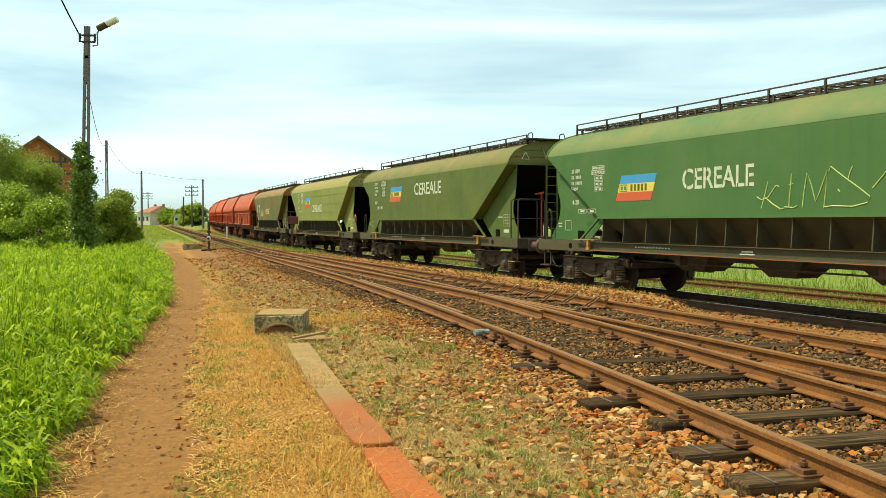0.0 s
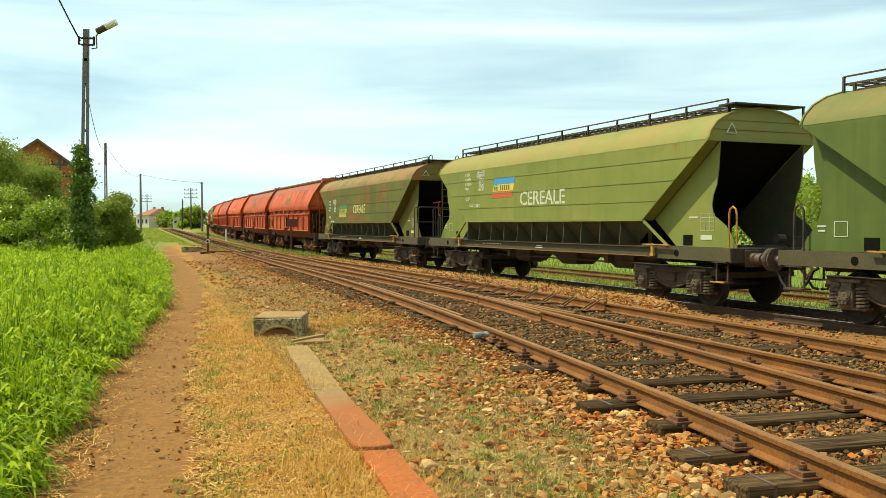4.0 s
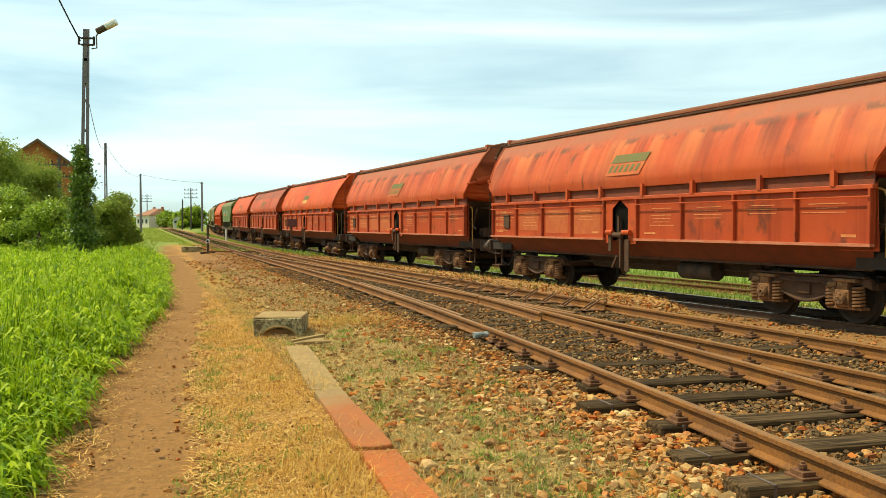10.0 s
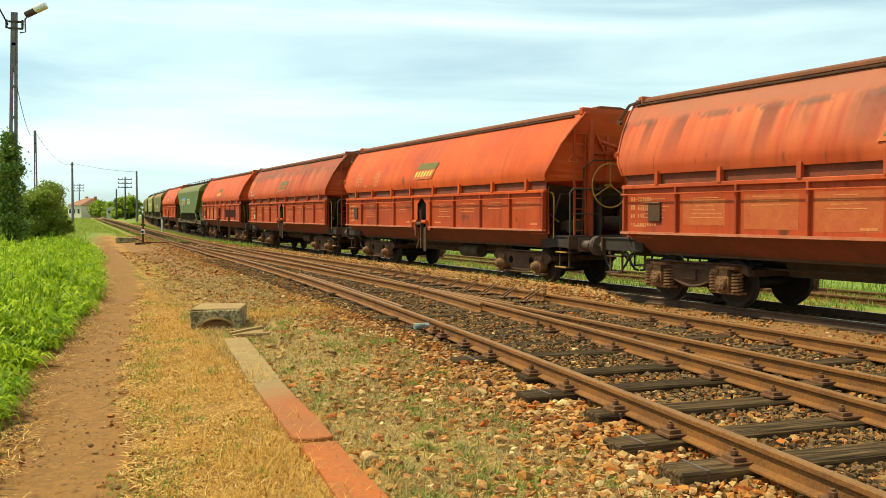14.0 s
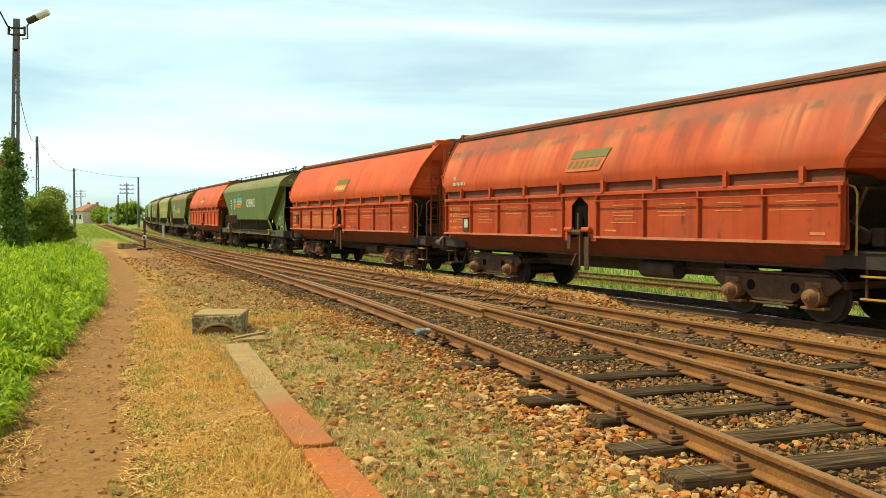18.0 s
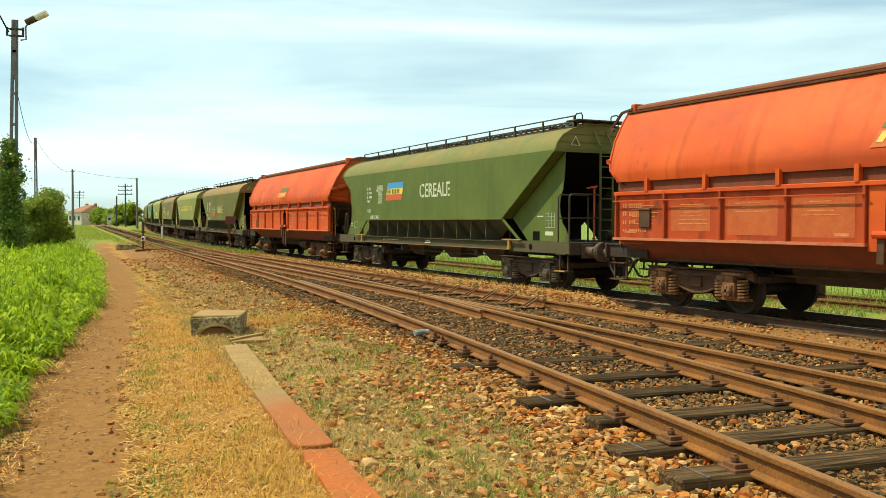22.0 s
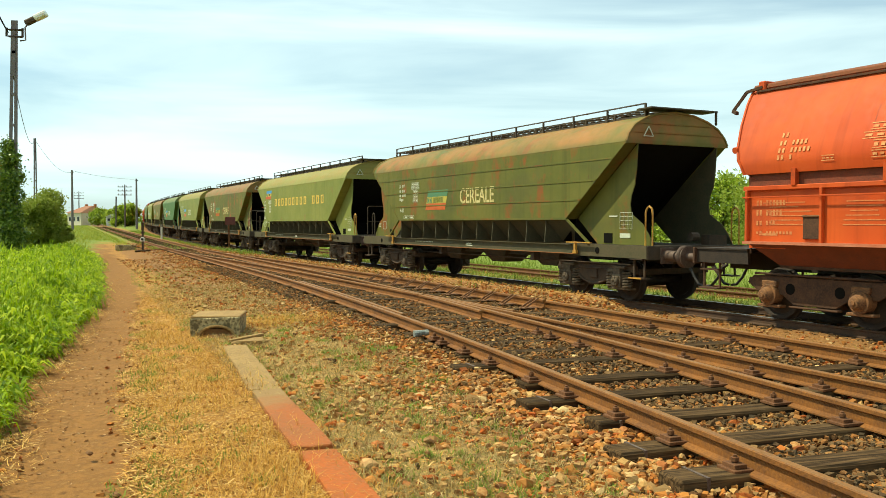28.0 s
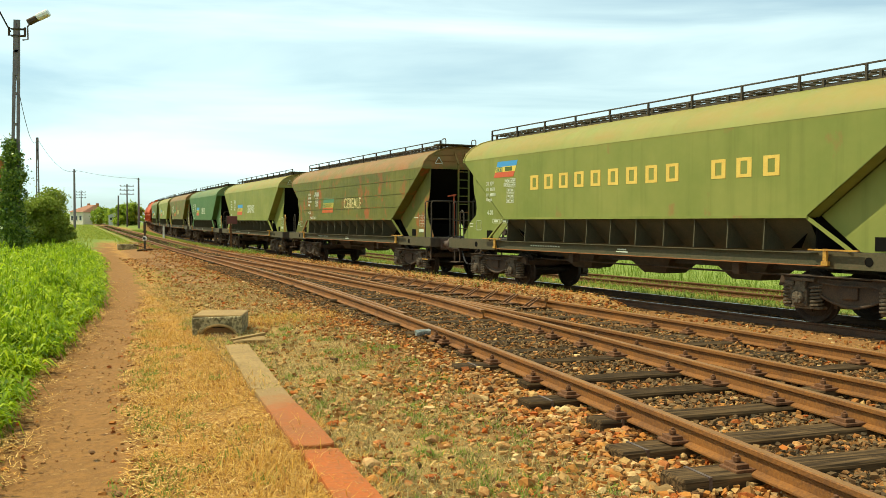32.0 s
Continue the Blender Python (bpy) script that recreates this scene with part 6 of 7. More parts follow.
# the train's line and one more beyond it
for lat0, name, top, lab in ((0.0, "main_line", M["rail_shiny"], "running line with polished rails on timber sleepers"), (5.2, "far_siding", M["rail_top"], "rusty siding beyond the train")):
    line = thing(name, lab, "railway track", kind="structure")
    for side in (-0.7525, 0.7525):
        pts = []
        for i in range(0, 62):
            s = -14 + (i * 1.5 if i < 40 else 46 + (i - 40) * 11)
            x, y, th = line_at(s, lat0 + side)
            pts.append((x, y, RAIL_Z - 0.152 + rise(y) - (0.12 if lat0 else 0)))
        r = rail("running_rail", pts, line, top)
        if not lat0:
            # the train's shadow is painted into these rail sides
            r.data.materials[0] = M["run_rail"]
        if lat0:
            r.data.materials[0] = r.data.materials[1] = M["iron"]
    for i in range(110 if lat0 == 0 else 0):
        s = -12 + 0.7 * i
        x, y, th = line_at(s, lat0)
        shared("sleeper", sleeper_mesh(2.5), line, pose(x, y, RAIL_Z - 0.155 + rise(y) - (0.06 if lat0 else 0), 0, 0, -math.degrees(th) + rnd.uniform(-0.6, 0.6)))

# ---- ballast stones ----
rs = np.random.RandomState(4)


ICO = bmesh.new()
bmesh.ops.create_icosphere(ICO, subdivisions=1, radius=1.0)
ICO_V, ICO_F = np.array([v.co[:] for v in ICO.verts]), np.array([[v.index for v in f.verts] for f in ICO.faces])
ICO.free()
CUBE_V = np.array([(sx, sy, sz) for sx in (-1, 1) for sy in (-1, 1) for sz in (-1, 1)], float) * 0.72
CUBE_F = np.array([(0, 1, 3, 2), (4, 6, 7, 5), (0, 4, 5, 1), (2, 3, 7, 6), (0, 2, 6, 4), (1, 5, 7, 3)])


def stones(n, place, smin, smax, round_ones=False):
    """Broken lumps, half sunk: uneven twelve-cornered ones, or cheaper eight-cornered wedges. Returns points and faces."""
    base, facets = (ICO_V, ICO_F) if round_ones else (CUBE_V, CUBE_F)
    pts, h = place(n)
    k, m = len(pts), len(base)
    v = base[None] * rs.uniform(0.62, 1.1, (k, m, 1)) + rs.uniform(-0.2, 0.2, (k, m, 3))
    v[:, :, :2] *= 1 - 0.35 * np.maximum(v[:, :, 2:], 0) * rs.rand(k, 1, 1)
    big = rs.rand(k, 1, 1)
    s = (smin + (smax - smin) * big ** 1.7) * np.where(rs.rand(k, 1, 1) > 0.95, 1.35, 1.0)
    v = v * s * np.concatenate([rs.uniform(0.75, 1.5, (k, 1, 1)), rs.uniform(0.65, 1.15, (k, 1, 1)), rs.uniform(0.4, 0.85, (k, 1, 1))], -1)
    a = rs.uniform(0, 6.28, k)
    t = rs.uniform(-0.6, 0.6, k)
    c, q = np.cos(a)[:, None], np.sin(a)[:, None]
    ct, qt = np.cos(t)[:, None], np.sin(t)[:, None]
    x, y, z = v[..., 0], v[..., 1] * ct - v[..., 2] * qt, v[..., 1] * qt + v[..., 2] * ct
    v = np.stack([x * c - y * q, x * q + y * c, z], -1)
    v += np.c_[pts, h][:, None, :]
    f = (facets[None] + (np.arange(k) * m)[:, None, None]).reshape(-1, facets.shape[1])
    return v.reshape(-1, 3), f


def heights(p):
    return np.array([ground_z(x, y) for x, y in p])


def near_w(y):
    return 4.89 - np.maximum(0, 26 - y) ** 2 / 382


def ballast_place(y0, y1, w0, w1, power, edge=0.0):
    def fn(n):
        y = y0 + (y1 - y0) * rs.rand(n) ** power
        w = w0 + (w1 - w0) * rs.rand(n)
        x = (w - y * MN.y) / MN.x
        p = np.c_[x, y]
        lat = 1 / BEND - np.hypot(HUB.x - x, HUB.y - y)
        keep = (lat < -3.2) & ((np.abs(x) < 0.62 * y + 2) | (y < 3))
        if w1 > 9:
            keep &= (w < near_w(y) + 0.15) | (rs.rand(n) < 0.55)
        if edge:
            keep &= rs.rand(n) < np.clip((w - near_w(y) + edge + 0.22 * np.sin(y * 1.7) + 0.15 * np.sin(y * 4.1 + x * 3)) / 0.6, 0.3, 1) ** 1.4
        for sx, sy, st, half in LAID:
            if y0 - 1 < sy < y1 + 1:
                u = (x - sx) * math.cos(st) + (y - sy) * math.sin(st)
                q = -(x - sx) * math.sin(st) + (y - sy) * math.cos(st)
                keep &= (np.abs(u) > half + 0.02) | (np.abs(q) > 0.125) | (rs.rand(n) < np.where(w > near_w(y) + 0.2, np.where(y > 8.5, 0.4, 0.25), np.where(y > 8, 0.9, 0.06)))
        p = p[keep]
        return p, heights(p) + rs.uniform(0.0, 0.035, len(p))
    return fn


def gravel_heap(name, label, mat, *batches):
    for v, f in batches:
        tagged(new("ballast", bulk(name, v, f, M[mat])), label, "gravel", kind="stuff")


gravel_heap("ballast", "loose brown and buff ballast stones beside the rails", "stones",
            stones(17000, ballast_place(3.0, 8.5, 1.6, 9.4, 1.1, 1.45), 0.019, 0.056, True), stones(30000, ballast_place(3.0, 13, 1.6, 9.4, 1.1, 1.45), 0.014, 0.042),
            stones(16000, ballast_place(-14, 3.2, 1.6, 9.4, 1.0, 1.45), 0.022, 0.05), stones(40000, ballast_place(13, 38, 1.8, 9.6, 1.5, 1.6), 0.018, 0.042), stones(9000, ballast_place(38, 62, 3.4, 8.6, 1.2, 1.0), 0.025, 0.06))
oily = stones(44000, ballast_place(3.5, 30, 4.0, 7.6, 1.4), 0.014, 0.038)
oily[0][:, 2] += 0.02
gravel_heap("ballast_grimy", "oily dark ballast stones between the rails", "grey_stones", oily)


def bed_place(n, near=-4.5, far=-1.1):
    s, lat = -8 + 75 * rs.rand(n) ** 1.4, rs.uniform(near, far, n)
    q = np.array([line_at(a, b)[:2] for a, b in zip(s, lat)])
    return q, heights(q) + rs.uniform(0, 0.02, n)


# dark stones laid to paint the train's shadow on its bed
gravel_heap("ballast_shaded", "ballast stones coloured dark for the shade under the train", "grey_stones", stones(12000, lambda n: bed_place(n, -1.2, 2.2), 0.02, 0.05))
v, f = stones(12000, bed_place, 0.018, 0.045)
tagged(new("ballast", bulk("ballast_main", v, f, M["stones"])), "brown ballast stones along the running line", "gravel", kind="stuff")
# the nearest big stones, each a piece of its own
STONE = []
for i in range(10):
    v, f = stones(1, lambda n: (np.zeros((1, 2)), np.zeros(1)), 0.026, 0.05, True)
    STONE.append(bulk("stone", v, f, M["big_stone"]))
near_bed = thing("loose_stones", "larger buff and orange stones lying on the ballast", "stones", kind="structure")
for i in range(290):
    y = rs.uniform(3.6, 9.5)
    w = near_left(y) + (rs.uniform(-1.7, -0.1) if rs.rand() < 0.75 else rs.uniform(0.1, 2.8))
    x, _ = main_at(w, y)
    shared("stone", STONE[i % 10], near_bed, pose(x, y, ground_z(x, y) + rs.uniform(0.02, 0.05), 0, 0, rs.uniform(0, 360)))


# ---- plants ----
def blades(p, h, length, width, lean, bend=0.5, least=0.2):
    """Bent two-part blades standing at p (k,2) with foot heights h."""
    k = len(p)
    a = rs.uniform(0, 6.283, k)
    L = length * rs.uniform(0.6, 1.3, k)
    tilt = lean * rs.uniform(least, 1.0, k)
    dx, dy = np.cos(a), np.sin(a)
    wv = np.c_[-dy, dx, np.zeros(k)] * (width * rs.uniform(0.6, 1.3, k))[:, None] * 0.5
    foot = np.c_[p, h]
    mid = foot + np.c_[dx * np.sin(tilt), dy * np.sin(tilt), np.cos(tilt)] * (L * 0.55)[:, None]
    t2 = tilt + bend
    tip = mid + np.c_[dx * np.sin(t2), dy * np.sin(t2), np.cos(t2)] * (L * 0.45)[:, None]
    v = np.stack([foot - wv, foot + wv, mid + wv * 0.8, mid - wv * 0.8, tip + wv * 0.12, tip - wv * 0.12], 1).reshape(-1, 3)
    o = (np.arange(k) * 6)[:, None]
    f = np.concatenate([o + np.array([[0, 1, 2, 3]]), o + np.array([[3, 2, 4, 5]])])
    return v, f


def scatter(n, y0, y1, xmin, xmax, power, test):
    y = y0 + (y1 - y0) * rs.rand(n) ** power
    x = np.array([xmin(b) for b in y]) + rs.rand(n) * np.array([xmax(b) - xmin(b) for b in y])
    keep = np.array([test(a, b) for a, b in zip(x, y)])
    return np.c_[x, y][keep]


def patch(x, y, s, thr):
    return noise.noise((x * s, y * s, 7.0)) > thr


p = scatter(26000, 3.0, 34, lambda y: along(PATH, y) - 0.9, lambda y: (2.9 - y * MN.y) / MN.x, 1.9,
            lambda x, y: abs(x - along(PATH, y)) > 0.45 and patch(x, y, 1.6, -0.05) and rs.rand() < (1.0 if MN.x * x + MN.y * y < 1.6 else 0.15))
v, f = blades(p, heights(p), 0.075, 0.004, 1.5, 0.5, 0.35)
tagged(new("dry_grass", bulk("dry_grass", v, f, M["dry"])), "dry yellow grass on the verge", "grass", kind="stuff")
p = scatter(120000, 3.0, 20, lambda y: along(PATH, y) - 0.75, lambda y: (3.2 - y * MN.y) / MN.x, 1.7,
            lambda x, y: abs(x - along(PATH, y)) > 0.4 + 0.12 * noise.noise((x * 2, y * 2, 1)) and (patch(x, y, 1.4, -0.08) or rs.rand() < (0.6 if patch(x, y, 5.0, 0.0) else 0.22)) and rs.rand() < (1.0 if MN.x * x + MN.y * y < 1.6 else 0.5))
v, f = blades(p, heights(p) + 0.006 + 0.02 * rs.rand(len(p)), 0.07, 0.0085, 1.62, 0.1, 0.8)
tagged(new("straw_litter", bulk("straw_litter", v, f, M["litter"])), "dry straw litter lying on the verge", "straw", kind="stuff")

p = scatter(26000, -9.0, 3.1, lambda y: along(PATH, y) - 0.4, lambda y: (2.8 - y * MN.y) / MN.x, 0.8, lambda x, y: abs(x - along(PATH, y)) > 0.4)
v, f = blades(p, heights(p) + 0.006 + 0.02 * rs.rand(len(p)), 0.09, 0.01, 1.62, 0.1, 0.8)
tagged(new("straw_litter", bulk("near_litter", v, f, M["litter"])), "dry straw litter on the near verge", "straw", kind="stuff")


def path_place(n):
    y = 3.2 + 22 * rs.rand(n) ** 1.5
    x = np.array([along(PATH, b) for b in y]) + rs.normal(0, 0.42, n)
    q = np.c_[x, y]
    return q, heights(q) - 0.047


def verge_place(n):
    y = 3.2 + 16 * rs.rand(n) ** 1.3
    x = np.array([along(PATH, b) for b in y]) + 0.45 + 1.9 * rs.rand(n)
    q = np.c_[x, y]
    q = q[MN.x * x + MN.y * y < 1.9]
    return q, heights(q) + 0.004


v, f = stones(5000, verge_place, 0.006, 0.02)
tagged(new("pebbles", bulk("verge_pebbles", v, f, M["stones"])), "small stones strewn over the verge", "pebbles", kind="stuff")
def path_edge(n):
    y = 3.2 + 14 * rs.rand(n) ** 1.4
    x = np.array([along(PATH, b) for b in y]) + np.where(rs.rand(n) < 0.7, rs.normal(0.46, 0.1, n), rs.normal(-0.4, 0.12, n))
    q = np.c_[x, y]
    return q, heights(q) - 0.03


v, f = stones(1100, path_edge, 0.006, 0.024)
tagged(new("pebbles", bulk("edge_pebbles", v, f, M["stones"])), "stones and clods along the edges of the path", "pebbles", kind="stuff")
v, f = stones(4200, path_place, 0.003, 0.014)
tagged(new("pebbles", bulk("pebbles", v, f, M["pebble"])), "small pebbles and crumbs on the dirt path", "pebbles", kind="stuff")
p = scatter(60000, 3.2, 30, lambda y: along(PATH, y) + 0.3, lambda y: (4.4 - y * MN.y) / MN.x, 1.8, lambda x, y: (patch(x, y, 1.5, 0.22) or (1.5 < MN.x * x + MN.y * y < near_left(y) - 0.9 and patch(x, y, 2.2, 0.0))) and rs.rand() < 0.7)
v, f = blades(p, heights(p), 0.05, 0.006, 1.3, 0.5)
tagged(new("weeds", bulk("weeds", v, f, M["weed"])), "low green weeds among the stones", "weeds", kind="stuff")
p = scatter(52000, 3.2, 22, lambda y: main_at(1.5, y)[0], lambda y: main_at(near_left(y) - 0.75, y)[0], 1.5, lambda x, y: patch(x, y, 1.9, -0.12) or rs.rand() < 0.3)
v, f = blades(p, heights(p) + 0.01, 0.09, 0.0045, 1.5, 0.4, 0.3)
tagged(new("dry_grass", bulk("grey_stalks", v, f, M["stalk"])), "grey-brown dead stalks between the stones", "grass", kind="stuff")
# single weed plants and straw tufts
cl = np.concatenate([[(*main_at(rs.uniform(1.55, near_left(b) - 0.7), b), 60) for b in 3.4 + 11 * rs.rand(130) ** 1.3], [(along(PATH, b) + rs.uniform(0.55, 1.8), b, 40) for b in 3.4 + 12 * rs.rand(36)]])
p = np.concatenate([np.c_[rs.normal(a, 0.055, int(n)), rs.normal(b, 0.075, int(n))] for a, b, n in cl])
v, f = blades(p, heights(p) + 0.01, 0.055, 0.009, 1.3, 0.5)
tagged(new("weeds", bulk("weed_plants", v, f, M["weed"])), "small bright weed plants among stones and straw", "weeds", kind="stuff")
cl = [(along(PATH, b) + rs.uniform(0.6, 2.0), b) for b in 3.2 + 15 * rs.rand(520) ** 1.2]
p = np.concatenate([np.c_[rs.normal(a, 0.07, 50), rs.normal(b, 0.09, 50)] for a, b in cl])
p = p[MN.x * p[:, 0] + MN.y * p[:, 1] < 1.75]
v, f = blades(p, heights(p), 0.1, 0.0055, 1.5, 0.6, 0.35)
tagged(new("dry_grass", bulk("straw_tufts", v, f, M["dry"])), "golden straw tufts on the verge", "grass", kind="stuff")
# straw margin between crop and path
yy = 2.8 + 20 * rs.rand(9000) ** 1.5
p = np.c_[np.array([along(EDGE, b) for b in yy]) + rs.normal(0.02, 0.13, 9000), yy]
p = p[[bool(patch(a, b, 2.4, -0.12)) for a, b in p]]
v, f = blades(p, heights(p) + 0.015 * rs.rand(len(p)), 0.07, 0.006, 1.62, 0.1, 0.75)
tagged(new("straw_litter", bulk("crop_litter", v, f, M["litter"])), "straw litter along the edge of the crop", "straw", kind="stuff")
# far meadow on both sides of the siding
yy = 48 + 150 * rs.rand(40000) ** 1.3
p = np.c_[np.array([main_at(4.0, b)[0] for b in yy]) - 0.4 - (3 + 0.22 * yy) * rs.rand(40000) ** 1.3, yy]
p = p[[(abs(a - along(PATH, b)) > 0.6 + 0.5 * rs.rand() or b > 70) and b > 46 + 30 * rs.rand() ** 0.8 and bool(patch(a, b, 0.35, -0.35)) for a, b in p]]
v, f = blades(p, heights(p), 0.24, 0.03, 0.9, 0.5)
tagged(new("meadow_grass", bulk("field_grass", v, f, M["field"])), "green grass beside the siding far along the path", "grass", kind="stuff")
yy = 4 + 12 * rs.rand(3500)
p = np.c_[np.array([along(PATH, b) for b in yy]) + 0.62 + rs.normal(0, 0.09, 3500), yy]
p = p[[bool(patch(a, b, 1.1, 0.0)) for a, b in p]]
v, f = blades(p, heights(p), 0.06, 0.007, 1.2, 0.6)
tagged(new("weeds", bulk("path_weeds", v, f, M["weed"])), "green weeds along the edge of the path", "weeds", kind="stuff")
tufts = [(-0.72, 5.6, 260), (-0.9, 6.3, 200), (-0.62, 5.0, 260), (-1.3, 8.3, 160), (-1.9, 13.2, 500), (-1.5, 13.6, 500), (-2.4, 13.4, 420), (-1.0, 13.9, 350), (-2.85, 11.9, 200), (-0.5, 4.5, 240), (-0.95, 4.4, 200)]
p = np.concatenate([np.c_[rs.normal(a, 0.1 + 0.012 * b, n), rs.normal(b, 0.12 + 0.02 * b, n)] for a, b, n in tufts])
v, f = blades(p, heights(p), 0.15, 0.005, 1.1, 0.6)
tagged(new("dry_grass", bulk("dry_tufts", v, f, M["dry"])), "tall dry grass tufts by the slabs and block", "grass", kind="stuff")
q = np.array([line_at(a, b)[:2] for a, b in zip(-6 + 90 * rs.rand(30000) ** 1.3, rs.uniform(-4.9, -1.6, 30000))])
q = q[[bool(patch(a, b, 0.7, -0.15)) for a, b in q]]
half = len(q) // 3
v, f = blades(q[:half], heights(q[:half]), 0.11, 0.007, 1.3, 0.6)
tagged(new("dry_grass", bulk("line_grass", v, f, M["dry"])), "dry grass along the running line", "grass", kind="stuff")
v, f = blades(q[half:], heights(q[half:]), 0.12, 0.006, 1.2, 0.6)
tagged(new("dry_grass", bulk("line_stalks", v, f, M["stalk"])), "grey dead stalks along the running line", "grass", kind="stuff")
q = np.array([line_at(a, b)[:2] for a, b in zip(40 + 85 * rs.rand(32000), rs.uniform(-7.5, -1.7, 32000))])
q = q[[MN.x * a + MN.y * b > 7.5 for a, b in q]]
v, f = blades(q, heights(q), 0.22, 0.02, 0.9, 0.5)
tagged(new("weeds", bulk("far_line_weeds", v, f, M["weed"])), "green weeds between the siding and the running line", "weeds", kind="stuff")
q = np.array([line_at(a, b)[:2] for a, b in zip(-6 + 120 * rs.rand(9000), rs.uniform(-4.4, -1.9, 9000))])
q = q[[bool(patch(a + 50, b, 0.5, 0.15)) for a, b in q]]
v, f = blades(q, heights(q), 0.16, 0.009, 0.9, 0.5)
tagged(new("weeds", bulk("line_weeds", v, f, M["weed"])), "green weeds along the running line", "weeds", kind="stuff")
yy = 50 + 120 * rs.rand(14000) ** 1.2
p = np.c_[np.array([main_at(5.64, b)[0] for b in yy]) + rs.uniform(-1.5, 1.5, 14000), yy]
p = p[[bool(patch(a, b, 0.4, -0.05)) for a, b in p]]
v, f = blades(p, heights(p), 0.16, 0.02, 1.0, 0.5)
tagged(new("weeds", bulk("track_weeds", v, f, M["weed"])), "weeds growing between the far rails", "weeds", kind="stuff")
q = np.array([line_at(a, b)[:2] for a, b in zip(-10 + 110 * rs.rand(26000), 7.5 + 30 * rs.rand(26000) ** 1.4)])
v, f = blades(q, heights(q), 0.42, 0.022, 0.7, 0.5)
tagged(new("meadow_grass", bulk("meadow_grass", v, f, M["weed"])), "tall green meadow grass beyond the train", "grass", kind="stuff")


q = np.array([line_at(a, b)[:2] for a, b in zip(-10 + 100 * rs.rand(60000) ** 1.2, 2.7 + 5.5 * rs.rand(60000) ** 0.9)])
q = q[[bool(patch(a, b, 0.6, -0.3)) for a, b in q]]
v, f = blades(q, heights(q), 0.2, 0.014, 1.0, 0.5)
tagged(new("meadow_grass", bulk("siding_grass", v, f, M["weed"])), "low green grass overgrowing the far siding", "grass", kind="stuff")
q = np.array([line_at(a, b)[:2] for a, b in zip(-10 + 100 * rs.rand(12000) ** 1.2, 2.4 + 2.2 * rs.rand(12000))])
q = q[[bool(patch(a, b + 9, 0.5, 0.0)) for a, b in q]]
v, f = blades(q, heights(q), 0.16, 0.01, 1.1, 0.5)
tagged(new("dry_grass", bulk("far_dry_grass", v, f, M["dry"])), "dry grass between the running line and the far siding", "grass", kind="stuff")


# the green crop beside the path: stalks hung with narrow leaves
def crop():
    n = 17000
    y = 2.6 + 38 * rs.rand(n) ** 1.55
    y[14000:] = -12 + 14.8 * rs.rand(3000)
    e = np.array([along(EDGE, b) - 0.14 + 0.17 * noise.noise((b * 1.3, 0.0, 4.0)) + 0.1 * noise.noise((b * 4.0, 0.0, 9.0)) for b in y])
    x = e - (rs.rand(n) ** 1.2) * (1.0 + 0.62 * np.maximum(y, 6))
    x += 0.12 * np.sin(y * 5) * rs.rand(n)
    keep = x > -0.62 * np.maximum(y, 5) - 4
    p = np.c_[x, y][keep]
    e = e[keep]
    h = heights(p)
    k = len(p)
    tall = 0.62 * rs.uniform(0.5, 1.25, k) * np.array([1 + 0.35 * noise.noise((a * 0.8, b * 0.8, 2)) for a, b in p]) * np.clip(0.22 + (e - p[:, 0]) * 0.95, 0.22, 1)
    V, F, off = [], [], 0
    for j in range(12):
        up = (0.12 + 0.82 * rs.rand(k)) * tall
        a = rs.uniform(0, 6.283, k)
        L, wd = 0.25 * rs.uniform(0.5, 1.25, k) * np.clip(0.7 + p[:, 1] / 40, 0.7, 1.3), 0.024 * rs.uniform(0.6, 1.4, k) * np.clip(0.75 + p[:, 1] / 25, 0.8, 1.7)
        el = rs.uniform(-0.1, 0.95, k)
        d = np.c_[np.cos(a) * np.cos(el), np.sin(a) * np.cos(el), np.sin(el)]
        d2 = np.c_[np.cos(a) * np.cos(el - 1.15), np.sin(a) * np.cos(el - 1.15), np.sin(el - 1.15)]
        side = np.c_[-np.sin(a), np.cos(a), np.zeros(k)] * wd[:, None] * 0.5
        b = np.c_[p + rs.normal(0, 0.03, (k, 2)), h + up]
        m = b + d * (L * 0.55)[:, None]
        t = m + d2 * (L * 0.5)[:, None]
        V.append(np.stack([b - side * 0.3, b + side * 0.3, m + side, m - side, t + side * 0.15, t - side * 0.15], 1).reshape(-1, 3))
        o = (np.arange(k) * 6)[:, None] + off
        F.append(np.concatenate([o + np.array([[0, 1, 2, 3]]), o + np.array([[3, 2, 4, 5]])]))
        off += k * 6
    st = rs.rand(k) < 0.7
    ps, hs, ts = p[st], h[st], tall[st]
    q = len(ps)
    w2 = 0.005
    lx, ly = rs.normal(0, 0.16, q) * ts, rs.normal(0, 0.16, q) * ts
    ts = ts * 1.08
    V.append(np.stack([np.c_[ps[:, 0] - w2, ps[:, 1], hs], np.c_[ps[:, 0] + w2, ps[:, 1], hs], np.c_[ps[:, 0] + w2 + lx, ps[:, 1] + ly, hs + ts], np.c_[ps[:, 0] - w2 + lx, ps[:, 1] + ly, hs + ts]], 1).reshape(-1, 3))
    F.append((np.arange(q) * 4)[:, None] + off + np.array([[0, 1, 2, 3]]))
    tagged(new("crop", bulk("crop", np.concatenate(V), np.concatenate(F), M["crop"])), "dense bright green leafy crop beside the path", "crop", kind="stuff")


crop()


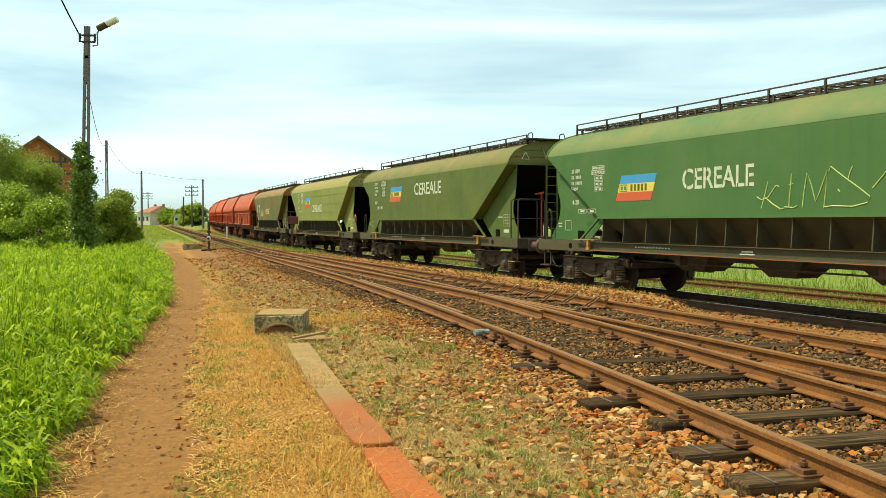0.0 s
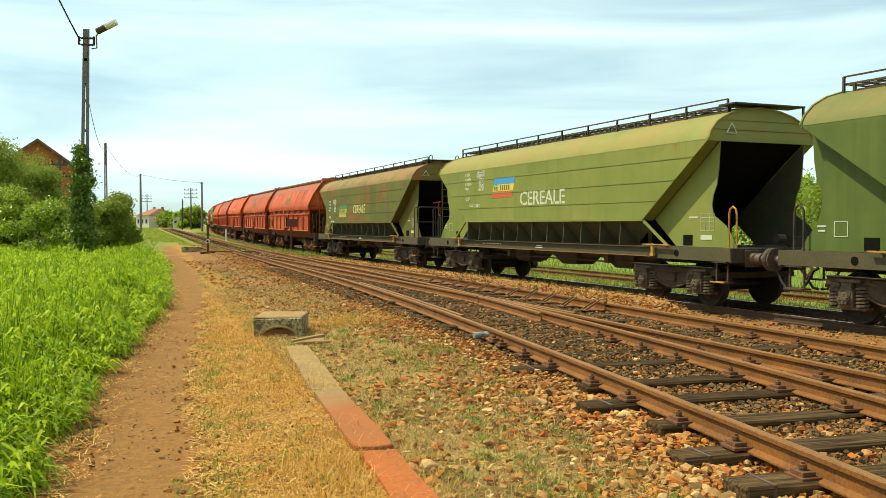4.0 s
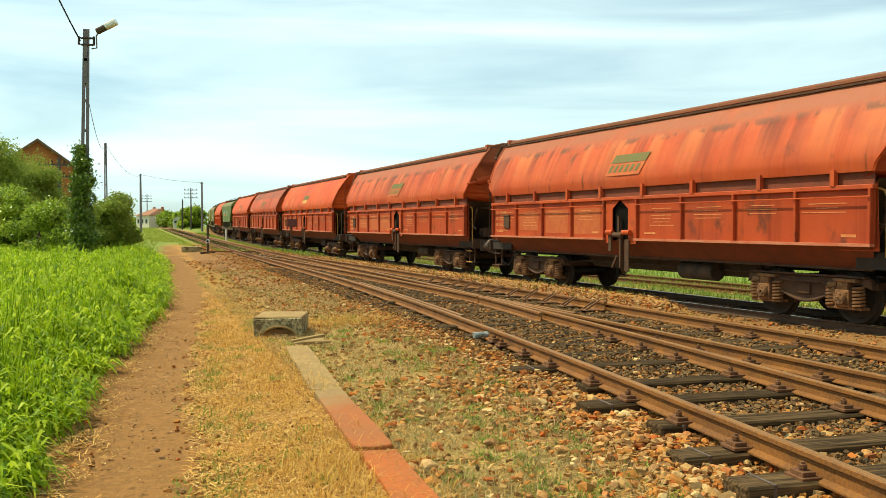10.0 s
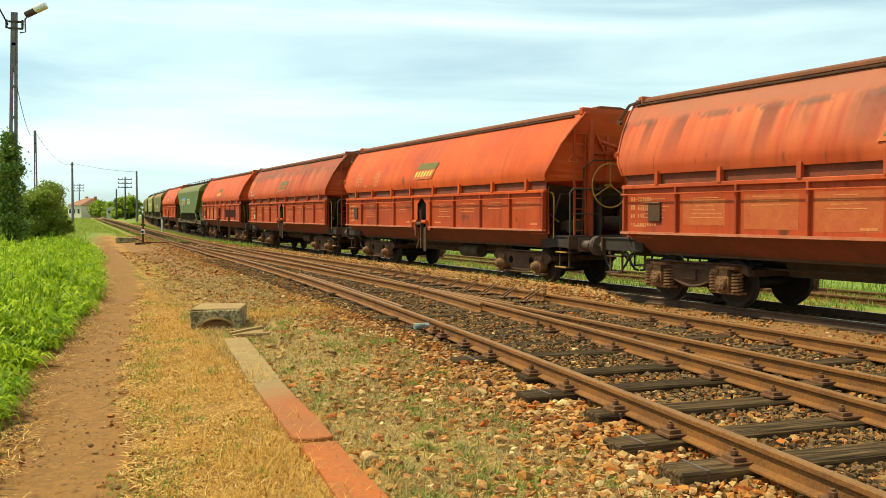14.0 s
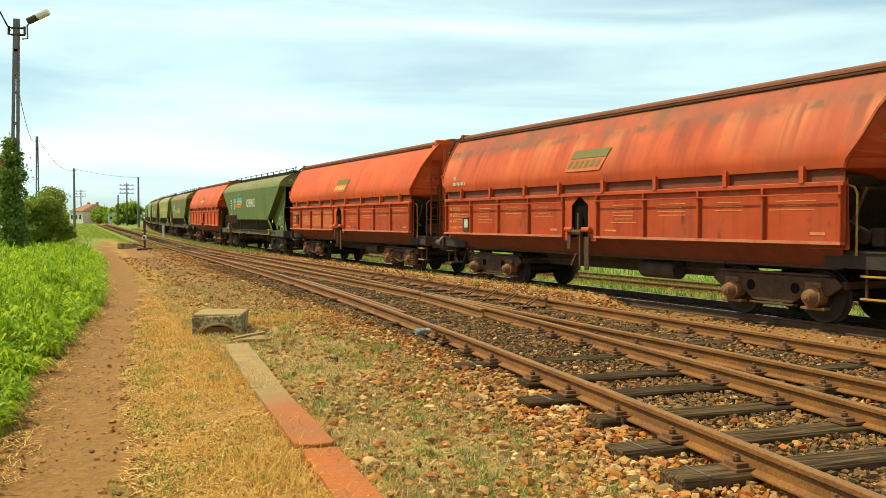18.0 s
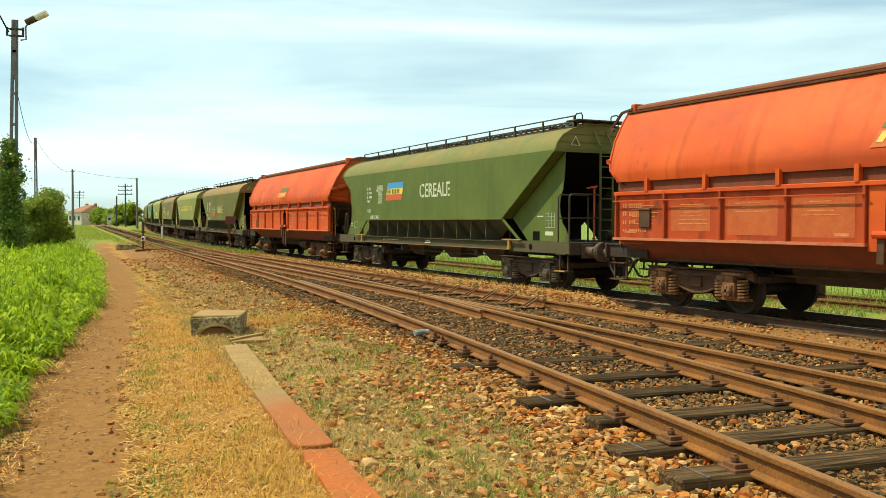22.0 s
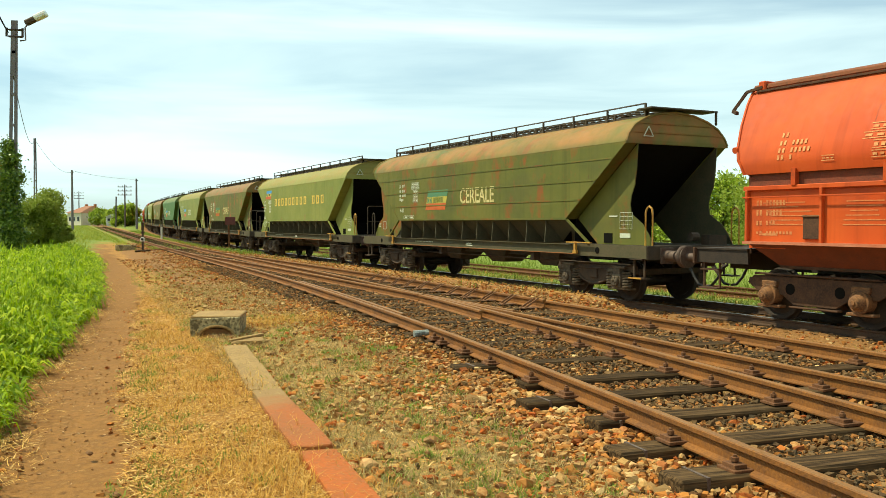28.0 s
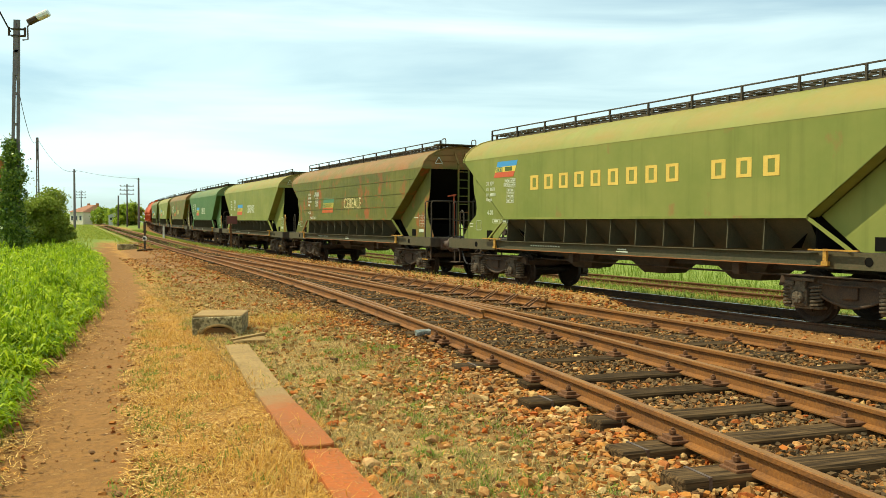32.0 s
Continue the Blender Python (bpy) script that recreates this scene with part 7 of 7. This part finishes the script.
def leaf_mesh(name, centres, radii, n, size, mat, low=0.0):
    """Many small leaves in and on a set of ellipsoidal clumps."""
    k = rs.choice(len(centres), n, p=np.array([r[0] * r[2] for r in radii]) / sum(r[0] * r[2] for r in radii))
    d = rs.normal(size=(n, 3))
    d /= np.linalg.norm(d, axis=1, keepdims=True)
    r = rs.rand(n, 1) ** 0.4 * (1 + 0.7 * rs.rand(n, 1) ** 2 * (rs.rand(n, 1) < 0.2))
    c = np.array(centres)[k] + d * r * np.array(radii)[k]
    c[:, 2] = np.maximum(c[:, 2], low)
    a, b = rs.normal(size=(n, 3)), rs.normal(size=(n, 3))
    a /= np.linalg.norm(a, axis=1, keepdims=True)
    b = np.cross(a, b)
    b /= np.linalg.norm(b, axis=1, keepdims=True)
    s = (size * rs.uniform(0.6, 1.3, n))[:, None]
    v = np.stack([c - a * s, c + b * s * 0.5, c + a * s, c - b * s * 0.5], 1).reshape(-1, 3)
    return bulk(name, v, (np.arange(n) * 4)[:, None] + np.array([[0, 1, 2, 3]]), mat)


def shrub(name, x, y, width, height, leaves, size, mat, label, category="bush", seed=1, trunks=3):
    r = random.Random(seed)
    z = ground_z(x, y)
    t = thing(name, label, category, at=pose(x, y, z))
    wood = Geo()
    cs, rr = [], []
    for i in range(max(14, int(width * height * 1.9))):
        u = r.random() ** 0.6
        a = r.uniform(0, 6.283)
        hz = r.uniform(0.15, 0.9) * height
        k = (1 - (hz / height) ** 2.2) ** 0.5
        c = (math.cos(a) * u * width / 2 * k, math.sin(a) * u * width / 2 * k * 0.8, hz)
        s = r.uniform(0.09, 0.27) * min(width, height)
        cs.append(c)
        rr.append((s, s, s * r.uniform(0.6, 0.95)))
    for i in range(trunks):
        a = r.uniform(0, 6.283)
        b = Vector((math.cos(a) * width * 0.12, math.sin(a) * width * 0.12, height * 0.45))
        wood.cyl((b.x * 0.3, b.y * 0.3, -0.1), b, 0.025 * height, 7, 0.012 * height)
        for c in r.sample(cs, min(4, len(cs))):
            wood.cyl(b, c, 0.011 * height, 5, 0.004 * height)
    part("trunk", wood, M["bark"], t)
    o = new("crown", leaf_mesh("crown", cs, rr, leaves, size, mat, 0.05))
    o.parent = t
    return t


HEDGE = [(-20.4, 39.0, 4.6, 3.5, 13000, "bush", "large dense green bush behind the crop"), (-23.0, 44.5, 4.2, 6.0, 12000, "pale_leaf", "tall yellow-green bush behind the crop"),
         (-14.4, 38.0, 2.2, 3.0, 7000, "pale_leaf", "green bush beside the ivy-clad pole"), (-16.6, 36.6, 2.6, 2.5, 8000, "bush", "dense green bush at the foot of the pole"),
         (-13.7, 38.4, 1.2, 1.7, 3500, "pale_leaf", "low green bush at the end of the crop"), (-24.5, 37.0, 5.0, 3.6, 9000, "bush", "dense green bush behind the crop"),
         (-24.2, 50.0, 4.0, 5.6, 8000, "pale_leaf", "thin yellow-green bush before the brick house"), (-18.4, 38.2, 3.2, 3.1, 9500, "bush", "dense dark green bush behind the crop"),
         (-15.2, 40.5, 2.8, 2.7, 7000, "bush", "green bush behind the ivy-clad pole"), (-20.5, 45.0, 2.8, 4.5, 9000, "pale_leaf", "loose yellow-green bush behind the crop")]
for i, (x, y, wd, ht, n, m, lab) in enumerate(HEDGE):
    shrub("bush", x, y, wd, ht, int(n * 2.4), 0.06, M[m], lab, seed=i + 2)


# ---- things along the path ----
def drain_block():
    t = thing("concrete_block", "weathered concrete culvert block with a silted arched mouth", "concrete block", at=pose(-2.28, 12.33, -0.055, 0, 0, 2) @ Matrix.Diagonal((0.93, 0.93, 0.95, 1)))
    g = Geo()
    out = [(-0.35, -0.05), (-0.36, 0.27), (0.36, 0.29), (0.35, -0.05), (0.27, -0.05)] + [(0.02 + 0.25 * math.cos(a), 0.17 * math.sin(a)) for a in np.linspace(0.1, math.pi - 0.1, 11)] + [(-0.24, -0.05)]
    g.plate(out, -0.30, 0.16)
    body = part("body", g.box((0, 0.13, 0.12), (0.69, 0.72, 0.3)), M["concrete"], t, bevel=0.014)
    part("lid", Geo().box((0, 0.06, 0.285), (0.71, 0.84, 0.035)), M["slab"], body, "worn grey top slab", bevel=0.014)
    part("silt", Geo().box((0.02, -0.33, 0.02), (0.5, 0.08, 0.2)).box((0.1, -0.46, -0.02), (0.4, 0.3, 0.09), Matrix.Rotation(0.25, 3, "X")), M["earth"], t, "dry silt filling the mouth")
    part("mouth_ring", Geo().tube([(0.02 + 0.26 * math.cos(a), -0.39, 0.165 * math.sin(a)) for a in np.linspace(0.0, math.pi, 11)], 0.022, 6), M["slab"], t)


drain_block()
SLABS = [((-1.80, 10.75), (-1.05, 7.93), "slab", "grey-brown cable duct cover slab"), ((-1.04, 7.88), (-0.45, 5.80), "worn_slab", "cover slab with red paint worn off at one end"),
         ((-0.43, 5.76), (0.10, 3.9), "red_slab", "orange-red cable duct cover slab"), ((0.12, 3.85), (0.6, 2.1), "red_slab", "orange-red cable duct cover slab")]
for i, (a, b, m, lab) in enumerate(SLABS):
    d = Vector((b[0] - a[0], b[1] - a[1], 0))
    h, k = d.length / 2, (0.14, 0.13, 0.125, 0.125)[i]
    out = [(-h, -k + 0.02), (-h + 0.02, -k)] + [(-h + 2 * h * u, -k - 0.006 * math.sin(u * 9 + i)) for u in (0.3, 0.6, 0.85)] + [(h - 0.09, -k), (h - 0.03, -k + 0.05), (h, -k + 0.11), (h, k - 0.03), (h - 0.03, k), (h * 0.3, k + 0.006), (-h * 0.4, k - 0.005), (-h + 0.02, k), (-h, k - 0.02)]
    n = len(out)
    g = Geo().add([(px, py, z) for z in (-0.035, 0.035) for px, py in out], [tuple(range(n))[::-1], tuple(range(n, 2 * n))] + [(q, (q + 1) % n, n + (q + 1) % n, n + q) for q in range(n)])
    solid("duct_cover", g, M[m], lab, "cover slab", "duct covers", bevel=0.008, at=pose((a[0] + b[0]) / 2, (a[1] + b[1]) / 2, -0.034 + 0.012 * (i % 2), (0, 1.2, -0.8, 0)[i], (0.25, -0.3, 0.2, 0)[i], math.degrees(math.atan2(d.y, d.x))))
g = Geo().box((0, 0, 0), (0.5, 0.06, 0.04), Matrix.Rotation(radians(30), 3, "Z")).box((0.06, -0.22, -0.01), (0.42, 0.05, 0.03), Matrix.Rotation(radians(-14), 3, "Z")).box((0.0, -0.1, -0.02), (0.4, 0.22, 0.03))
solid("broken_slab", g, M["slab"], "broken grey slab pieces by the culvert", "slab", bevel=0.006, at=pose(-1.75, 11.35, 0.02, 4, -3, 12))
g = Geo().cyl((-0.16, 0, 0), (-0.02, 0.02, 0.01), 0.05, 9, 0.034).cyl((-0.02, 0.02, 0.01), (0.09, 0.0, 0), 0.034, 9, 0.052).cyl((0.09, 0.0, 0), (0.16, 0.02, 0), 0.05, 9, 0.016).cyl((0.16, 0.02, 0), (0.185, 0.022, 0), 0.018, 8)
x, y = 0.62, 11.7
b = thing("plastic_bottle", "crushed clear plastic bottle beside the rail", "bottle", at=pose(x - 0.06, y - 0.25, 0.05, 0, -4, 8))
part("body", g, M["bottle"], b, smooth=True)
part("cap", Geo().cyl((0.185, 0.022, 0), (0.21, 0.024, 0), 0.02, 8), M["white_lamp"], b)
clod = Geo().box((0, 0, 0), (0.07, 0.04, 0.026))
for x, y in ((-1.95, 5.93), (-2.02, 8.6), (-1.9, 6.9), (-2.62, 9.8), (-1.5, 5.0)):
    solid("clod", clod, M["earth"], "small clod of earth on the path", "clod", "clods on the path", bevel=0.012, at=pose(x, y, ground_z(x, y) + 0.01, 0, 0, x * 400))


# ---- switch stand ----
def switch_stand(x, y):
    z = rise(y)
    t = thing("switch_stand", "rusty points lever with a white lamp", "switch stand", at=pose(x, y, z))
    part("base", Geo().box((0, 0, -0.01), (0.5, 1.2, 0.1)), M["sleeper"], t, bevel=0.01)
    part("post", Geo().cyl((0, 0, 0), (0, 0, 1.3), 0.055, 10), M["bogie"], t)
    lamp = part("lamp", Geo().box((0, 0, 0.6), (0.19, 0.19, 0.19)).cyl((0, 0, 0.69), (0, 0, 0.8), 0.08, 10, 0.03), M["white_lamp"], t, "white enamel points lamp", bevel=0.02)
    part("lens", Geo().cyl((0, -0.1, 0.62), (0, -0.125, 0.62), 0.07, 12), M["pane"], lamp)
    part("target", Geo().box((0, 0, 1.3), (0.13, 0.05, 0.42)).box((0, 0, 0.98), (0.2, 0.06, 0.1)), M["bogie"], t)
    part("lever", Geo().bar((0, 0, 0.12), (-0.55, -0.2, 0.3), 0.05), M["iron"], t)
    part("rod", Geo().bar((0, 0, 0.05), (2.4, 0.7, 0.05), 0.04), M["iron"], t)


switch_stand(-12.75, 47.5)
x, y, th = line_at(48.5, -2.5)
t = thing("sign_post", "faded red board on a rusty post by the line", "sign", at=pose(x, y, ground_z(x, y)))
part("post", Geo().bar((0.04, 0, -0.2), (0, 0, 1.5), 0.09), M["iron"], t)
part("board", Geo().box((0.1, -0.06, 1.68), (0.56, 0.03, 0.44)), M["sign_red"], t, "faded red board", bevel=0.01)
x, y, th = line_at(79, -3.0)
solid("marker_post", Geo().cyl((0, 0, -0.1), (0, 0, 1.05), 0.09, 8), M["white_lamp"], "short white marker post by the line", "post", at=pose(x, y, ground_z(x, y)), bevel=0.01)
for x, y, h in ((-14.5, 50.5, 0.3),):
    solid("concrete_footing", Geo().box((0, 0, h / 2), (1.1, 0.7, h)), M["concrete"], "low concrete footing beside the track", "footing", "footings", bevel=0.02, at=pose(x, y, ground_z(x, y), 0, 0, 20))


# ---- poles, lamp and wires ----
def lattice_pole(x, y, height, lamp, lean=0.0):
    t = thing("lamp_post" if lamp else "utility_pole", "concrete street lamp post overgrown with ivy" if lamp else "pierced concrete utility pole", "lamp post" if lamp else "pole", at=pose(x, y, ground_z(x, y), 0, lean, 0))
    shaft = Geo()
    for d in (-1, 1):
        shaft.bar((d * 0.125, 0, 0), (d * 0.06, 0, height), 0.055, 0.11)
    k = 0.6
    while k < height:
        solid_part = k > height * 0.78
        shaft.box((0, 0, k), (0.13, 0.1, 0.95 if solid_part else 0.1))
        k += 0.85 if solid_part else 1.15
    part("shaft", shaft, M["pole"], t)
    for z in (height - 0.35, height - 0.6) if lamp else ():
        part("clamp", Geo().box((0.05, 0, z), (0.5, 0.16, 0.05)), M["bogie"], t)
    for d in (-0.28, 0.3) if lamp else ():
        part("insulator", Geo().cyl((d, 0, height - 0.6), (d, 0, height - 0.28), 0.045, 8), M["bogie"], t)
    if lamp:
        part("arm", Geo().tube([(0.22, 0, height - 0.75), (0.42, -0.02, height - 0.72), (0.4, -0.02, height - 0.25), (0.58, -0.03, height + 0.0)], 0.03, 7), M["pole"], t)
        h = part("lamp_head", Geo().section([(-0.13, -0.09), (-0.13, 0.06), (-0.05, 0.12), (0.05, 0.12), (0.13, 0.06), (0.13, -0.09)], 0, 0.42), M["bogie"], t, "weathered lamp housing", at=pose(0.42, -0.03, height - 0.1, 0, -28, 0), bevel=0.02)
        part("lamp_glass", Geo().section([(-0.15, -0.1), (-0.17, 0.06), (-0.08, 0.15), (0.08, 0.15), (0.17, 0.06), (0.15, -0.1)], 0.38, 0.86), M["glass"], h, "pale bowl of the lamp", bevel=0.04)
    return t


P1 = (-13.95, 34.0, 9.1)
P2, P3, P4 = (-31.9, 83.0, 9.1), (-44.3, 128.5, 8.6), (-40.4, 147.0, 8.2)
lattice_pole(*P1, True, 1.2)
lattice_pole(*P2, False)
for x, y, h in (P3, P4):
    t = thing("utility_pole", "slender grey concrete utility pole", "pole", "utility poles", at=pose(x, y, ground_z(x, y)))
    part("shaft", Geo().cyl((0, 0, -0.2), (0, 0, h), 0.2, 10, 0.13), M["pole"], t)
    part("bracket", Geo().box((0, 0, h - 0.3), (0.5, 0.12, 0.08)), M["bogie"], t)


def wire(a, b, sag, r=0.018, label="black overhead cable between poles"):
    a, b = Vector(a), Vector(b)
    pts = []
    for i in range(17):
        u = i / 16
        q = a.lerp(b, u)
        q.z -= sag * 4 * u * (1 - u)
        pts.append(q)
    solid("cable", Geo().tube(pts, r, 5), M["wire"], label, "cable", "overhead cables")


def top(p, d=0.0, dz=-0.3):
    return (p[0] + d, p[1], ground_z(p[0], p[1]) + p[2] + dz)


wire((-13.9, 27.0, 13.2), top(P1, -0.05, -0.45), 0.2, 0.03)
wire(top(P1, 0.1, -1.9), top(P2, 0, -0.1), 1.3, 0.014)
wire(top(P2, 0, -0.1), top(P3), 1.0, 0.016)
wire(top(P3, 0, -0.1), top(P4, 0, -0.1), 0.25, 0.018)
wire((-34, 40, 12.0), (-26.5, 52.0, 7.2), 0.3, 0.03)


def telegraph(x, y, h, arms, stay=True):
    t = thing("telegraph_pole", "dark wooden telegraph pole with crossarms", "pole", "telegraph poles", at=pose(x, y, ground_z(x, y)))
    part("shaft", Geo().cyl((0, 0, -0.2), (0, 0, h), 0.17, 8, 0.11), M["wood_pole"], t)
    for i in range(arms):
        z = h - 0.45 - 0.75 * i
        a = part("crossarm", Geo().box((0, -0.14, z), (2.6 if i < 3 else 1.8, 0.1, 0.12)), M["wood_pole"], t)
        for k in range(4):
            part("insulator", Geo().cyl((-1.15 + 0.77 * k, -0.14, z), (-1.15 + 0.77 * k, -0.14, z + 0.26), 0.06, 6), M["bogie"], a)
    if stay:
        part("stay_pole", Geo().cyl((-1.7, 0, -0.2), (-1.6, 0, h * 0.72), 0.13, 8), M["wood_pole"], t)


telegraph(-48.3, 168.0, 8.0, 3)
telegraph(-81.0, 240.0, 9.0, 3)
telegraph(-24.5, 56.0, 5.8, 2, False)

# ivy on the lamp post
z = ground_z(P1[0], P1[1])
ivy = thing("ivy", "thick dark green ivy climbing the lamp post", "ivy", at=pose(P1[0], P1[1], z))
cs, rr = [], []
r9 = random.Random(9)
for i in range(34):
    h = 0.3 + i * 0.125
    s = 0.5 - 0.065 * h + r9.uniform(-0.08, 0.16)
    cs.append((r9.uniform(-0.15, 0.15), r9.uniform(-0.15, 0.15), h))
    rr.append((max(0.16, s), max(0.16, s), 0.3))
o = new("leaves", leaf_mesh("ivy_leaves", cs, rr, 20000, 0.058, M["ivy"]))
o.parent = ivy
part("stem", Geo().tube([(0.2 * math.cos(i), 0.2 * math.sin(i), 0.45 * i) for i in range(10)], 0.035, 6), M["bark"], ivy)


# ---- houses ----
def house(name, x, y, turn, wide, deep, eave, ridge, wall, roof, label, wins):
    t = thing(name, label, "house", at=pose(x, y, ground_z(x, y), 0, 0, turn))
    body = part("wall", Geo().plate([(-wide / 2, 0), (wide / 2, 0), (wide / 2, eave), (0, ridge), (-wide / 2, eave)], deep / 2, deep), wall, t)
    for s in (-1, 1):
        m = (ridge - eave) / (wide / 2)
        o = 0.35
        e = [(s * (wide / 2 + o), eave - m * o), (0, ridge), (0, ridge + 0.2), (s * (wide / 2 + o), eave - m * o + 0.2)]
        part("roof", Geo().plate(e, deep / 2, deep + 0.6), roof, t)
    for wx, wz in wins:
        w = part("window", Geo().box((wx, -0.01, wz), (1.1, 0.06, 1.3)), M["white_lamp"], t)
        for d in (-0.25, 0.25):
            part("pane", Geo().box((wx + d, -0.045, wz), (0.42, 0.02, 1.1)), M["pane"], w)
    return t


house("brick_house", -30.5, 66.0, 31, 6.2, 9, 5.5, 7.75, M["brick"], M["roof_tile"], "brick gabled house with brown tiled roof behind bushes", [])


def far_house(x, y):
    t = thing("station_house", "cream plastered house with red hipped roof", "house", at=pose(x, y, ground_z(x, y), 0, 0, -38))
    part("wall", Geo().box((0, 0, 1.4), (5.4, 8, 3.2)), M["plaster"], t)
    v = [(-3.0, -4.4, 2.95), (3.0, -4.4, 2.95), (3.0, 4.4, 2.95), (-3.0, 4.4, 2.95), (-1.4, 0, 4.7), (1.4, 0, 4.7)]
    part("roof", Geo().add(v, [(0, 1, 5, 4), (1, 2, 5), (2, 3, 4, 5), (3, 0, 4), (3, 2, 1, 0)]), M["red_roof"], t, "red tiled hipped roof")
    for px in (-1.8, 1.7):
        part("chimney", Geo().box((px, 0.5, 4.6), (0.5, 0.5, 1.0)), M["brick"], t)
    for wx in (-1.7, 0, 1.7):
        for wz in (1.5,):
            w = part("window", Geo().box((wx, -4.01, wz), (0.95, 0.08, 1.2)), M["white_lamp"], t)
            part("pane", Geo().box((wx, -4.06, wz), (0.75, 0.04, 1.0)), M["pane"], w)


far_house(-71.2, 218)
t = thing("signal_hut", "small grey metal relay hut beside the line", "hut", at=pose(-58.0, 192.0, ground_z(-58, 192), 0, 0, 18))
part("body", Geo().box((0, 0, 1.0), (2.1, 1.8, 2.3)), M["hut"], t, bevel=0.04)
part("roof", Geo().section([(-1.2, 2.1), (0, 2.6), (1.2, 2.1)], -1.2, 1.2), M["hut"], t, at=pose(0, 0, 0, 0, 0, 90))
part("door", Geo().box((0.3, -0.92, 0.95), (0.8, 0.05, 1.9)), M["plaster"], t)
part("vent", Geo().box((-0.6, -0.92, 1.4), (0.5, 0.05, 0.5)), M["pane"], t)
shrub("tree", -53.2, 186.0, 6.4, 4.6, 9000, 0.26, M["bush"], "round green tree near the relay hut", "tree", 21)
shrub("tree", -62.6, 207.0, 4.6, 3.8, 6000, 0.26, M["bush"], "green tree beside the station house", "tree", 22)
shrub("tree", -66.8, 211.0, 4.4, 4.0, 6000, 0.26, M["bush"], "small green tree beside the station house", "tree", 23)
shrub("tree", -57.0, 226.0, 6.0, 1.8, 2500, 0.32, M["pale_leaf"], "low green tree far along the line", "tree", 24)
for i, (x, y, wd, ht) in enumerate(((-83, 232, 9, 3.0), (-76, 240, 8, 4.2), (-65, 236, 8, 2.4), (-58, 238, 9, 2.6), (-49, 236, 8, 2.2), (-91, 225, 9, 3.6))):
    shrub("bush", x, y, wd, ht, 3500, 0.3, M["bush"], "low dark hedge bush far along the line", "bush", 60 + i, 2)
for i, (s, lat, wd, ht) in enumerate(((9, 26, 7, 5.6), (16, 24, 6, 6.4), (23, 27, 7, 5.8), (30, 25, 6.5, 6.2), (37, 28, 7, 5.5), (3, 30, 8, 6), (46, 30, 8, 5.5), (56, 32, 8, 5.5), (-5, 28, 8, 6))):
    x, y, th = line_at(s, lat)
    shrub("tree", x, y, wd, ht, 9500, 0.16, M["pale_leaf"] if i % 3 else M["bush"], "leafy young tree beyond the meadow", "tree", 40 + i, 4)
# distant tree line closes the plain
v, f = [], []
r11 = random.Random(11)
cs = [(x, 900 + r11.uniform(-60, 60), r11.uniform(1, 5)) for x in range(-1400, 1400, 14)]
rr = [(r11.uniform(9, 16), 8, r11.uniform(3, 7)) for c in cs]
tagged(new("far_woods", leaf_mesh("far_woods", cs, rr, 9000, 2.4, M["bush"], 0.2)), "far line of woods on the horizon", "woods", kind="stuff")


# ---- all that moves ----
def travel(t):
    d = (t - 16) / 16
    return 16 * (6.189 * d - 0.1567 * d * d + 0.0257 * d ** 3)


def wagon_pose(mid, half, t):
    s = mid - travel(t)
    a, b = line_at(s - half), line_at(s + half)
    za, zb = rise(a[1]), rise(b[1])
    turn = math.atan2(a[1] - b[1], a[0] - b[0])
    pitch = -math.atan2(za - zb, 2 * half)
    return pose((a[0] + b[0]) / 2, (a[1] + b[1]) / 2, RAIL_Z + (za + zb) / 2, 0, math.degrees(pitch), math.degrees(turn))


def motions():
    times = [2.0 * i for i in range(17)]
    for w, mid, half in WAGONS:
        walk(w, [(t, wagon_pose(mid, half, t)) for t in times])
    turns = [(0.1 * i, Matrix.Rotation((travel(0.1 * i) / 0.46) % (2 * math.pi), 4, "Y")) for i in range(321)]
    for w, mid, half in WAGONS:
        for o in w.children_recursive:
            if o.name.startswith("wheelset"):
                at = Matrix.Translation(o.location)
                walk(o, [(t, at @ m) for t, m in turns])


motions()
